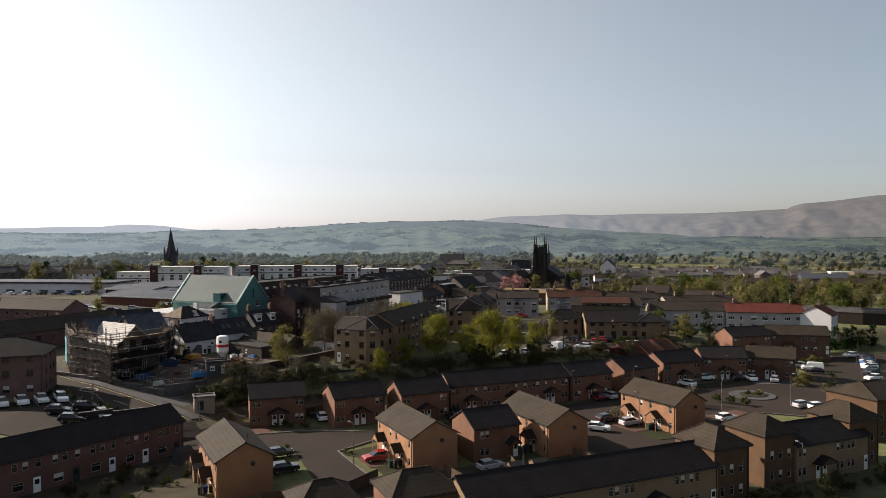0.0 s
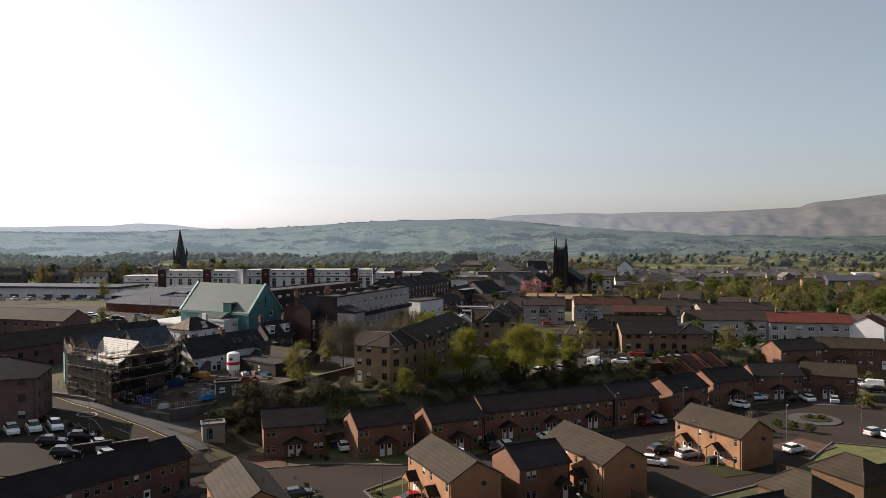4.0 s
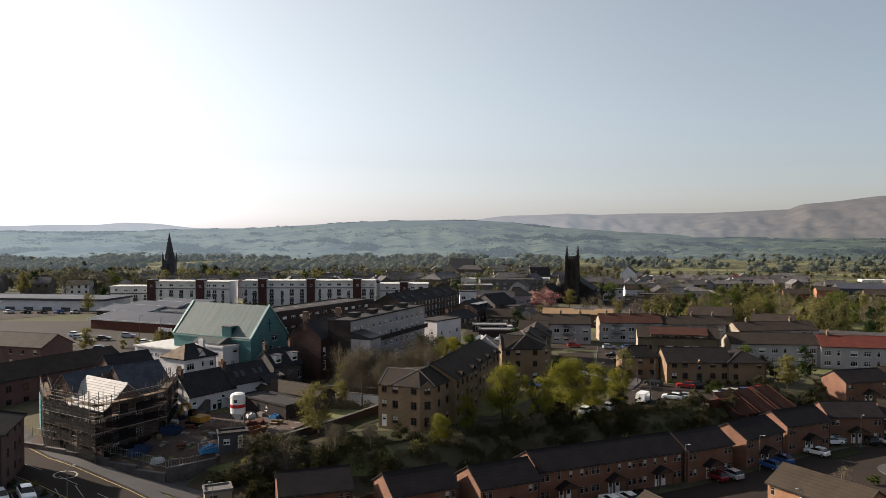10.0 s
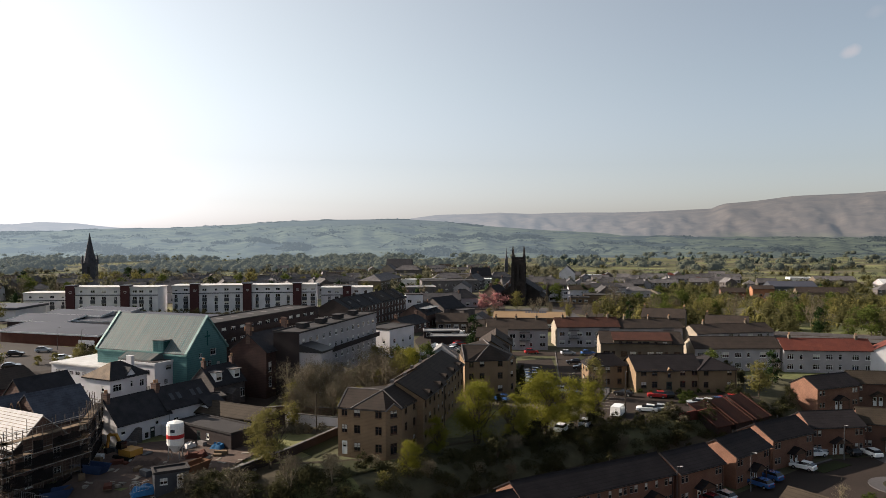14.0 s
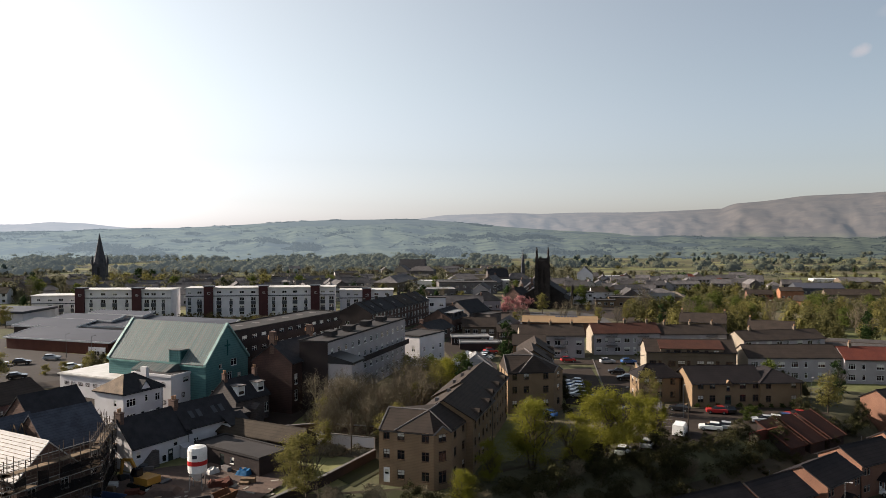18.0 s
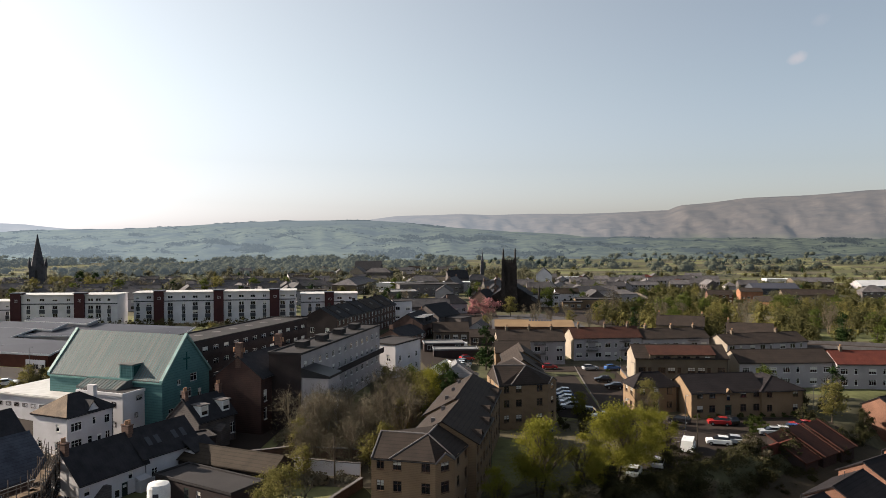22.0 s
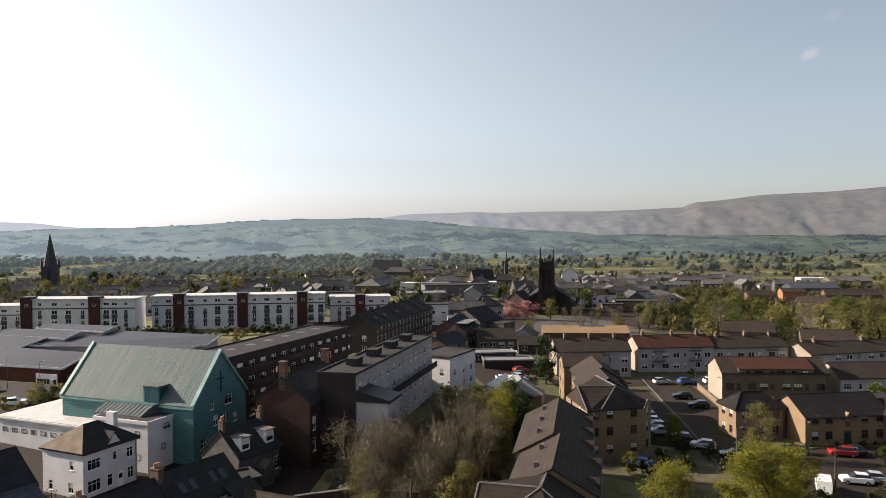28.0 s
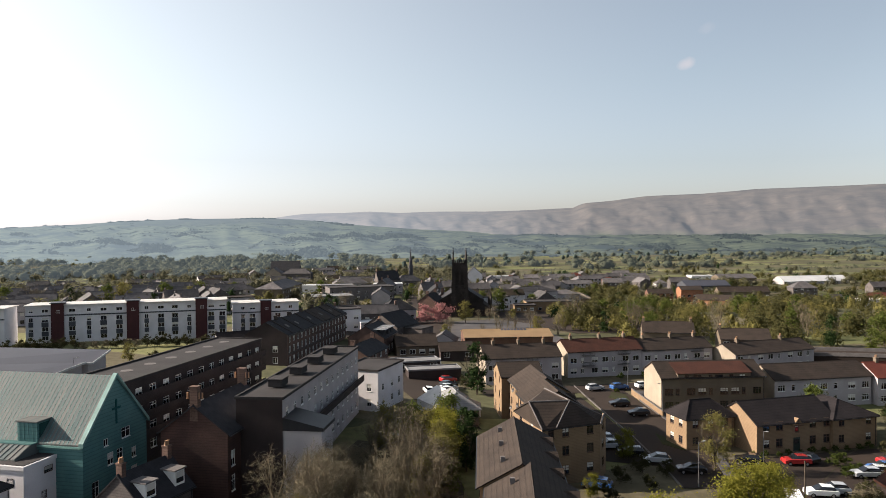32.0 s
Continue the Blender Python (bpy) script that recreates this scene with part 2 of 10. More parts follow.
STONE = mat("sooty_sandstone", (0.125, 0.078, 0.062), (0.076, 0.05, 0.042), scale=0.6, fine=6, bump=0.5, course=0.32)
STONE_GREY = mat("grey_sandstone", (0.11, 0.0958, 0.09061), (0.0692, 0.0608, 0.0588), scale=0.7, fine=6, bump=0.5, course=0.3)
# stone of the far steeples, its colour made paler and bluer for haze
STONE_SPIRE = mat("hazed_blue_grey_stone", (0.072, 0.06975, 0.0782), (0.045, 0.04495, 0.051), scale=0.5, fine=4, bump=0.5, course=0.4)
STONE_BLACK = mat("blackened_stone", (0.04014, 0.03247, 0.02907), (0.02178, 0.0187, 0.01717), scale=0.5, fine=4, bump=0.5, course=0.4)
TILE = mat("dark_concrete_tiles", (0.0205, 0.0172, 0.0182), (0.0135, 0.0115, 0.0125), scale=0.5, fine=8, course=0.3, bump=0.6, rnd=0.15, rough=0.85, spec=0.1)
TILE_BROWN = mat("brown_concrete_tiles", (0.038, 0.0288, 0.0205), (0.026, 0.0198, 0.0145), scale=0.5, fine=8, course=0.3, bump=0.7, rnd=0.12)
TILE_RED = mat("red_concrete_tiles", (0.106, 0.0304, 0.0203), (0.0773, 0.0223, 0.0171), scale=0.5, fine=8, course=0.14, bump=0.6, rnd=0.1)
TILE_MAROON = mat("maroon_tiles", (0.056, 0.0225, 0.0155), (0.037, 0.016, 0.012), scale=0.5, fine=8, course=0.14, bump=0.6, rnd=0.1)
TILE_GREY = mat("grey_brown_tiles", (0.037, 0.0275, 0.0225), (0.0245, 0.0187, 0.0158), scale=0.5, fine=8, course=0.3, bump=0.6, rnd=0.12)
SLATE = mat("blue_black_slate", (0.03, 0.029, 0.0325), (0.0185, 0.0182, 0.021), scale=0.8, fine=10, course=0.11, bump=0.4, rnd=0.12, rough=0.85, spec=0.15)
FELT = mat("grey_roofing_felt", (0.0365, 0.033, 0.0335), (0.0235, 0.0215, 0.022), scale=0.18, fine=5, bump=0.2)
TEAL_METAL = mat("weathered_copper_roof", (0.12, 0.111, 0.105), (0.044, 0.07, 0.075), scale=0.8, fine=3.2, bump=0.1, rough=0.7, spec=0.15, contrast=0.8, squash=(1.5, 0.09, 0.09))
TEAL = mat("teal_cladding", (0.058, 0.138, 0.138), (0.075, 0.165, 0.163), scale=0.5, fine=3, course=0.45, bump=0.15, rough=0.6)
STEEL_ROOF = mat("grey_metal_sheeting", (0.04446, 0.0468, 0.06112), (0.03588, 0.03744, 0.0496), scale=0.1, fine=2, bump=0.1, rough=0.65, spec=0.2)
PVC_DIM = mat("beige_window_plastic", (0.30, 0.265, 0.23), (0.24, 0.21, 0.18), rough=0.5, bump=0.0)
PVC = mat("white_window_plastic", (0.66, 0.65, 0.63), (0.56, 0.56, 0.54), rough=0.4, bump=0.0)
PVC_BROWN = mat("dark_brown_frame", (0.075, 0.045, 0.03), rough=0.5, bump=0.0)
GUTTER = mat("black_rainwater_plastic", (0.025, 0.025, 0.027), rough=0.4, bump=0.0)
MAROON = mat("maroon_cladding", (0.058, 0.021, 0.022), (0.046, 0.0175, 0.019), rough=0.6, course=0.3, bump=0.1)
GREY_CLAD = mat("grey_cladding_panels", (0.052, 0.0546, 0.0624), (0.0416, 0.0442, 0.052), rough=0.5, bump=0.05)
LIGHT_STEEL = mat("galvanised_steel", (0.36, 0.36, 0.36), (0.26, 0.26, 0.26), rough=0.45, metal=0.7, bump=0.05)
RUST_POLE = mat("scaffold_tube", (0.1306, 0.1053, 0.08829), (0.07382, 0.05913, 0.05054), rough=0.6, metal=0.3, bump=0.1)
PLANK = mat("scaffold_board", (0.14, 0.0958, 0.0598), (0.0882, 0.0624, 0.0416), rough=0.9, rnd=0.2)
NETTING = mat("dark_debris_netting", (0.008, 0.007, 0.008), (0.005, 0.005, 0.006), rough=0.9, fine=6)
NETTING.node_tree.nodes["Principled BSDF"].inputs["Alpha"].default_value = 0.55
SHEET_WHITE = mat("silvery_roof_membrane", (0.473, 0.456, 0.439), (0.37, 0.353, 0.335), rough=0.45, fine=3, bump=0.2)
CAR_PARK = mat("worn_brown_car_park", (0.0425, 0.03526, 0.032), (0.02805, 0.02378, 0.0224), scale=0.05, fine=1.2, bump=0.15, rough=0.95, contrast=0.7)
ASPHALT = mat("worn_asphalt", (0.03074, 0.02226, 0.0182), (0.02146, 0.01596, 0.0134), scale=0.08, fine=2.5, bump=0.15, rough=0.95)
PAVING = mat("pale_paving", (0.0714, 0.0672, 0.06908), (0.0536, 0.05, 0.05181), scale=0.2, fine=3, bump=0.15)
MONO = mat("red_block_paving", (0.0899, 0.0487, 0.0365), (0.065, 0.0365, 0.0284), scale=0.4, fine=6, bump=0.25)
KERB = mat("concrete_kerb", (0.11, 0.0974, 0.09328), (0.0809, 0.073, 0.0715))
PAINT_WHITE = mat("road_paint", (0.397, 0.375, 0.347), (0.253, 0.231, 0.209), scale=1.5, contrast=0.6)
PAINT_YELLOW = mat("yellow_road_paint", (0.375, 0.289, 0.116), (0.239, 0.188, 0.0865), scale=1.5)
GRASS = mat("rough_grass", (0.0216, 0.0258, 0.0114), (0.0291, 0.0258, 0.01725), scale=0.07, fine=1.2, bump=0.5, rough=1.0)
LAWN = mat("mown_lawn", (0.0232, 0.02856, 0.008925), (0.0232, 0.02272, 0.01112), scale=0.3, fine=4, bump=0.4, rough=1.0)
SOIL = mat("builders_soil", (0.09126, 0.06338, 0.0514), (0.05704, 0.04209, 0.03643), scale=0.2, fine=2, bump=0.6, rough=1.0)
LITTER = mat("leaf_litter", (0.055, 0.044, 0.03), (0.035, 0.03, 0.02), scale=0.3, fine=3, bump=0.6, rough=1.0)
CONCRETE = mat("plain_concrete", (0.121, 0.112, 0.1111), (0.0899, 0.0809, 0.0803), scale=0.5, fine=5)
BARK = mat("grey_bark", (0.0702, 0.0546, 0.0416), (0.0416, 0.0338, 0.026), scale=2, fine=20, bump=0.5)
TWIG = mat("bare_twigs", (0.1485, 0.1189, 0.0798), (0.093, 0.07685, 0.0546), scale=1, rnd=0.2, bump=0)
GLASS = glass_mat("window_glass", (0.012, 0.013, 0.016), (0.48, 0.46, 0.42), 0.3)
CAR_GLASS = glass_mat("car_glass", (0.008, 0.009, 0.011), (0.01, 0.01, 0.01), 0.0)
LEAF_LIME = leaf_mat("lime_green_leaves", (0.118, 0.118, 0.018), (0.19, 0.176, 0.03), 0.45)
LEAF_MID = leaf_mat("spring_leaves", (0.056, 0.076, 0.0176), (0.104, 0.116, 0.0304))
LEAF_OLIVE = leaf_mat("olive_catkins", (0.111, 0.102, 0.034), (0.17, 0.149, 0.051), 0.4)
LEAF_DARK = leaf_mat("evergreen_leaves", (0.0144, 0.028, 0.0096), (0.028, 0.044, 0.0144), 0.15)
LEAF_WOOD = leaf_mat("early_spring_woods", (0.07, 0.07, 0.046), (0.12, 0.112, 0.07), 0.5)
# haze over these valley woods is added to the material as glow below
LEAF_DISTANT = leaf_mat("hazed_distant_woods", (0.052, 0.06, 0.043), (0.088, 0.09, 0.058), 0.3)
# valley conifers: haze put into a paler, bluer needle colour
LEAF_PINE = leaf_mat("hazed_conifers", (0.049, 0.0675, 0.0598), (0.077, 0.0972, 0.0832), 0.2)
LEAF_SLOPE = leaf_mat("woods_on_far_slopes", (0.012, 0.017, 0.014), (0.022, 0.026, 0.02), 0.1)
LEAF_VALLEY = leaf_mat("valley_birch_scrub", (0.06789, 0.06776, 0.0279), (0.1163, 0.1038, 0.0414), 0.6)
TWIGS = leaf_mat("bare_twig_sprays", (0.085, 0.074, 0.05), (0.145, 0.125, 0.085), 0.05)
LEAF_HEDGE = leaf_mat("hedge_leaves", (0.0259, 0.0374, 0.00922), (0.049, 0.0605, 0.015), 0.25)
LEAF_BANK = leaf_mat("brown_green_bramble", (0.026, 0.028, 0.012), (0.05, 0.046, 0.022), 0.25)
LEAF_PINK = leaf_mat("cherry_blossom", (0.336, 0.136, 0.136), (0.4, 0.208, 0.2), 0.3)
TYRE = mat("tyre_rubber", (0.015, 0.015, 0.015), rough=0.9, bump=0)


# ---- mesh helpers ----
class Geo:
    """Vertices and faces of one part."""

    def __init__(self):
        self.v, self.f = [], []

    def poly(self, pts):
        n = len(self.v)
        self.v.extend(tuple(p) for p in pts)
        self.f.append(tuple(range(n, n + len(pts))))
        return self

    def box(self, x0, y0, z0, x1, y1, z1, m=None):
        n = len(self.v)
        c = [(x0, y0, z0), (x1, y0, z0), (x1, y1, z0), (x0, y1, z0), (x0, y0, z1), (x1, y0, z1), (x1, y1, z1), (x0, y1, z1)]
        self.v.extend([tuple(m @ Vector(p)) for p in c] if m else c)
        self.f.extend(tuple(n + i for i in q) for q in ((0, 3, 2, 1), (4, 5, 6, 7), (0, 1, 5, 4), (1, 2, 6, 5), (2, 3, 7, 6), (3, 0, 4, 7)))
        return self

    def prism(self, pts, d, axis="z"):
        """A polygon pushed by the vector d."""
        n, k = len(self.v), len(pts)
        d = Vector(d)
        self.v.extend(tuple(p) for p in pts)
        self.v.extend(tuple(Vector(p) + d) for p in pts)
        self.f.append(tuple(range(n + k - 1, n - 1, -1)))
        self.f.append(tuple(range(n + k, n + 2 * k)))
        self.f.extend((n + i, n + (i + 1) % k, n + k + (i + 1) % k, n + k + i) for i in range(k))
        return self

    def tube(self, a, b, r0, r1=None, sides=6, caps=True):
        a, b = Vector(a), Vector(b)
        r1 = r0 if r1 is None else r1
        w = (b - a)
        if w.length < 1e-6:
            return self
        q = w.to_track_quat("Z", "Y")
        n = len(self.v)
        for c, r in ((a, r0), (b, r1)):
            for i in range(sides):
                t = 2 * math.pi * i / sides
                self.v.append(tuple(c + q @ Vector((r * math.cos(t), r * math.sin(t), 0))))
        self.f.extend((n + i, n + (i + 1) % sides, n + sides + (i + 1) % sides, n + sides + i) for i in range(sides))
        if caps:
            self.f.append(tuple(range(n + sides - 1, n - 1, -1)))
            self.f.append(tuple(range(n + sides, n + 2 * sides)))
        return self

    def lathe(self, prof, sides=16, at=(0, 0, 0)):
        n = len(self.v)
        for r, z in prof:
            for i in range(sides):
                t = 2 * math.pi * i / sides
                self.v.append((at[0] + r * math.cos(t), at[1] + r * math.sin(t), at[2] + z))
        for j in range(len(prof) - 1):
            self.f.extend((n + j * sides + i, n + j * sides + (i + 1) % sides, n + (j + 1) * sides + (i + 1) % sides, n + (j + 1) * sides + i) for i in range(sides))
        self.f.append(tuple(range(n + sides - 1, n - 1, -1)))
        self.f.append(tuple(n + (len(prof) - 1) * sides + i for i in range(sides)))
        return self

    def mesh(self, name, material=None, smooth=False):
        me = bpy.data.meshes.new(name)
        me.from_pydata(self.v, [], self.f)
        if material:
            me.materials.append(material)
        if smooth:
            me.polygons.foreach_set("use_smooth", [True] * len(me.polygons))
        me.update()
        return me


def part(name, geo, material, parent=None, label="", at=None, smooth=False):
    """One mesh object under a thing or a part; geo may be a ready mesh to share."""
    me = geo if isinstance(geo, bpy.types.Mesh) else geo.mesh(name, material, smooth)
    ob = new(name, me)
    ob.parent = parent
    if at is not None:
        ob.matrix_basis = at
    return tagged(ob, label=label)


def thing(name, label, category, m, group="", kind=""):
    e = new(name)
    e.matrix_basis = m
    e.empty_display_size = 0.3
    return tagged(e, label, category, group, kind)


# ---- ground height ----
def smooth(a, b, v):
    t = min(1.0, max(0.0, (v - a) / (b - a)))
    return t * t * (3 - 2 * t)


def bank(x):
    """The foot of the bank behind the lower estate, as y over x."""
    return np.interp(x, [-140, -75, -58, -44, -22, 4, 20, 36, 48, 60, 75, 100, 140], [150, 143, 137, 133, 137, 152, 161, 172, 181, 187, 205, 214, 222])


def ground(x, y):
    up = float(np.interp(x, [-140, -95, -65, -40, -10, 15, 60, 120], [7.0, 6.8, 6.2, 6.0, 5.6, 5.1, 4.6, 4.0]))
    up += 1.7 * smooth(185, 230, y) * smooth(5, -30, x)
    far = smooth(330, 760, y)
    up = up * (1 - far) + (-3.5) * far
    up -= 3.5 * smooth(700, 1800, y)
    east = smooth(60, 140, x) * smooth(370, 460, y) * (1 - smooth(800, 1300, y))
    up = up * (1 - east) - 4.4 * east
    low = float(np.interp(x, [-120, -90, -72, -50, -43, -37], [6.2, 5.5, 4.8, 2.4, 0.9, 0.0])) * smooth(-2, 5, (x + 57) * -0.834 + (y - 96.6) * 0.552)
    low -= 1.0 * smooth(60, 20, y)
    k = smooth(0, 9 if x > -44 else 5, y - float(bank(x)))
    return low + (up - low) * k


# ---- windows and doors, one mesh for each size ----
STORE = {}


def framed(w, h, t, bars, frame_mat, sill, glaze):
    """A moulded frame in one piece, with bars and a sill; glaze: panes of glass in the same mesh."""
    us = [-w / 2, -w / 2 + t]
    for i in range(1, bars + 1):
        u = -w / 2 + w * i / (bars + 1)
        us += [u - t * 0.45, u + t * 0.45]
    us += [w / 2 - t, w / 2]
    zs = [0, t] + ([h * 0.66, h * 0.66 + t * 0.8] if h > 1.0 and not glaze else []) + [h - t, h]
    nu, nz = len(us), len(zs)
    g = Geo()
    g.v = [(u, 0.03, z) for z in zs for u in us]
    mats = []
    for b in range(nz - 1):
        for a in range(nu - 1):
            c = [b * nu + a, b * nu + a + 1, (b + 1) * nu + a + 1, (b + 1) * nu + a]
            if a % 2 == 1 and b % 2 == 1:
                n = len(g.v)
                g.v.extend((g.v[k][0], 0.085, g.v[k][2]) for k in c)
                for k in range(4):
                    g.f.append((c[k], n + k, n + (k + 1) % 4, c[(k + 1) % 4]))
                    mats.append(0)
                if glaze:
                    g.f.append((n, n + 1, n + 2, n + 3))
                    mats.append(1)
            else:
                g.f.append(tuple(c))
                mats.append(0)
    if sill:
        n = len(g.v)
        g.v.extend([(-w / 2 - 0.05, -0.07, -0.02), (w / 2 + 0.05, -0.07, -0.02), (w / 2 + 0.05, -0.07, -0.09), (-w / 2 - 0.05, -0.07, -0.09), (w / 2, 0.0, -0.1), (-w / 2, 0.0, -0.1)])
        g.f.extend([(0, n, n + 1, nu - 1), (n + 3, n + 2, n + 1, n), (n + 5, n + 4, n + 2, n + 3)])
        mats += [0, 0, 0]
    me = g.mesh("window", frame_mat)
    if glaze:
        me.materials.append(GLASS)
        me.polygons.foreach_set("material_index", mats)
    return me


def window_meshes(w, h, frame_mat, bars, sill):
    key = (round(w, 2), round(h, 2), frame_mat.name, bars, sill)
    if key not in STORE:
        p = Geo().box(-w / 2 + 0.06, 0.06, 0.06, w / 2 - 0.06, 0.08, h - 0.06)
        STORE[key] = (framed(w, h, 0.06, bars, frame_mat, sill, False), p.mesh("pane", GLASS))
    return STORE[key]


def door_meshes(w, h, material):
    key = ("door", w, h, material.name)
    if key not in STORE:
        g = Geo().box(-w / 2, 0.04, 0, w / 2, 0.1, h)
        for u in (-0.24 * w, 0.24 * w):
            g.box(u - 0.16 * w, 0.02, 0.15, u + 0.16 * w, 0.04, h * 0.42)
        p = Geo().box(-0.3 * w, 0.022, h * 0.55, 0.3 * w, 0.039, h * 0.85)
        STORE[key] = (g.mesh("door", material), p.mesh("pane", GLASS))
    return STORE[key]


def far_window(w, h, frame_mat):
    """Frame and glass in one mesh, for buildings far off."""
    key = ("far", round(w, 2), round(h, 2), frame_mat.name)
    if key not in STORE:
        STORE[key] = framed(w, h, 0.065, 1 if w > 0.7 else 0, frame_mat, False, True)
    return STORE[key]


DOOR_WHITE = mat("white_door", (0.70, 0.70, 0.68), (0.62, 0.62, 0.6), rough=0.4, bump=0)
DOOR_DARK = mat("dark_green_door", (0.03, 0.04, 0.035), rough=0.4, bump=0)


def panel(g, place, u0, u1, z0, z1, holes, depth=0.13):
    """A wall face with holes and their reveals; place(u, z, d) gives the point d inside the face."""
    us = sorted({u0, u1, *[q for h in holes for q in (h[0] - h[2] / 2, h[0] + h[2] / 2)]})
    zs = sorted({z0, z1, *[q for h in holes for q in (h[1], h[1] + h[3])]})
    us, zs = [u for u in us if u0 <= u <= u1], [z for z in zs if z0 <= z <= z1]
    for a, b in zip(us, us[1:]):
        run = None
        for c, d in zip(zs, zs[1:]):
            m, n = (a + b) / 2, (c + d) / 2
            if any(abs(m - h[0]) < h[2] / 2 and h[1] < n < h[1] + h[3] for h in holes):
                if run is not None:
                    g.poly([place(a, run, 0), place(b, run, 0), place(b, c, 0), place(a, c, 0)])
                    run = None
            elif run is None:
                run = c
        if run is not None:
            g.poly([place(a, run, 0), place(b, run, 0), place(b, z1, 0), place(a, z1, 0)])
    for u, z, w, h, *_ in holes:
        q = [(u - w / 2, z), (u + w / 2, z), (u + w / 2, z + h), (u - w / 2, z + h)]
        for (a, b), (c, d) in zip(q, q[1:] + q[:1]):
            g.poly([place(a, b, 0), place(a, b, depth), place(c, d, depth), place(c, d, 0)])
        g.poly([place(a, b, depth) for a, b in q])


def grid(us, zs, w=1.1, h=1.2, style=""):
    return [(u, z, w, h, style) for z in zs for u in us]


def spread(n, length, margin=1.2):
    if n == 1:
        return [0.0]
    return [-length / 2 + margin + (length - 2 * margin) * i / (n - 1) for i in range(n)]


def gable_roof(L, W, eave, ridge, over=0.35, verge=0.2, thick=0.16):
    s = (ridge - eave) / (W / 2)
    g = Geo()
    for sg in (-1, 1):
        a, b = sg * (W / 2 + over), 0.0
        za, zb = eave - over * s, ridge
        pts = [(-L / 2 - verge, a, za), (-L / 2 - verge, b, zb), (-L / 2 - verge, b, zb + thick), (-L / 2 - verge, a, za + thick)]
        g.prism(pts, (L + 2 * verge, 0, 0))
    return g


def hip_roof(L, W, eave, ridge, over=0.4, thick=0.16, run=None):
    run = min(L, W) / 2 + over if run is None else run
    a, b = L / 2 + over, W / 2 + over
    g = Geo()
    z = eave + thick
    if L >= W:
        r = [(-a + run, 0, ridge + thick), (a - run, 0, ridge + thick)]
        c = [(-a, -b, z), (a, -b, z), (a, b, z), (-a, b, z)]
        g.poly([c[0], c[1], r[1], r[0]]).poly([c[2], c[3], r[0], r[1]]).poly([c[1], c[2], r[1]]).poly([c[3], c[0], r[0]])
    else:
        r = [(0, -b + run, ridge + thick), (0, b - run, ridge + thick)]
        c = [(-a, -b, z), (a, -b, z), (a, b, z), (-a, b, z)]
        g.poly([c[0], c[1], r[0]]).poly([c[1], c[2], r[1], r[0]]).poly([c[2], c[3], r[1]]).poly([c[3], c[0], r[0], r[1]])
    lo = [(x, y, eave) for x, y, _ in c]
    for i in range(4):
        j = (i + 1) % 4
        g.poly([lo[i], lo[j], c[j], c[i]])
    g.poly(lo[::-1])
    return g, r


def flat_roof(L, W, eave, rim=0.35, over=0.15):
    a, b = L / 2 + over, W / 2 + over
    g = Geo().box(-a, -b, eave, a, b, eave + 0.12)
    for x0, y0, x1, y1 in ((-a, -b, a, -b + 0.25), (-a, b - 0.25, a, b), (-a, -b + 0.25, -a + 0.25, b - 0.25), (a - 0.25, -b + 0.25, a, b - 0.25)):
        g.box(x0, y0, eave + 0.12, x1, y1, eave + rim)
    return g


def chimney(e, x, y, z, h=1.3, w=0.9, d=0.6, pots=2, material=None):
    c = part("chimney", Geo().box(x - w / 2, y - d / 2, z - 1.6, x + w / 2, y + d / 2, z + h).box(x - w / 2 - 0.07, y - d / 2 - 0.07, z + h, x + w / 2 + 0.07, y + d / 2 + 0.07, z + h + 0.14), material or HARL, e)
    for i in range(pots):
        u = x + (i - (pots - 1) / 2) * w / max(pots, 1)
        part("chimney_pot", Geo().lathe([(0.13, 0), (0.11, 0.1), (0.1, 0.5), (0.12, 0.55)], 8, (u, y, z + h + 0.14)), POT, c)


POT = mat("clay_pot", (0.38, 0.22, 0.13), bump=0)


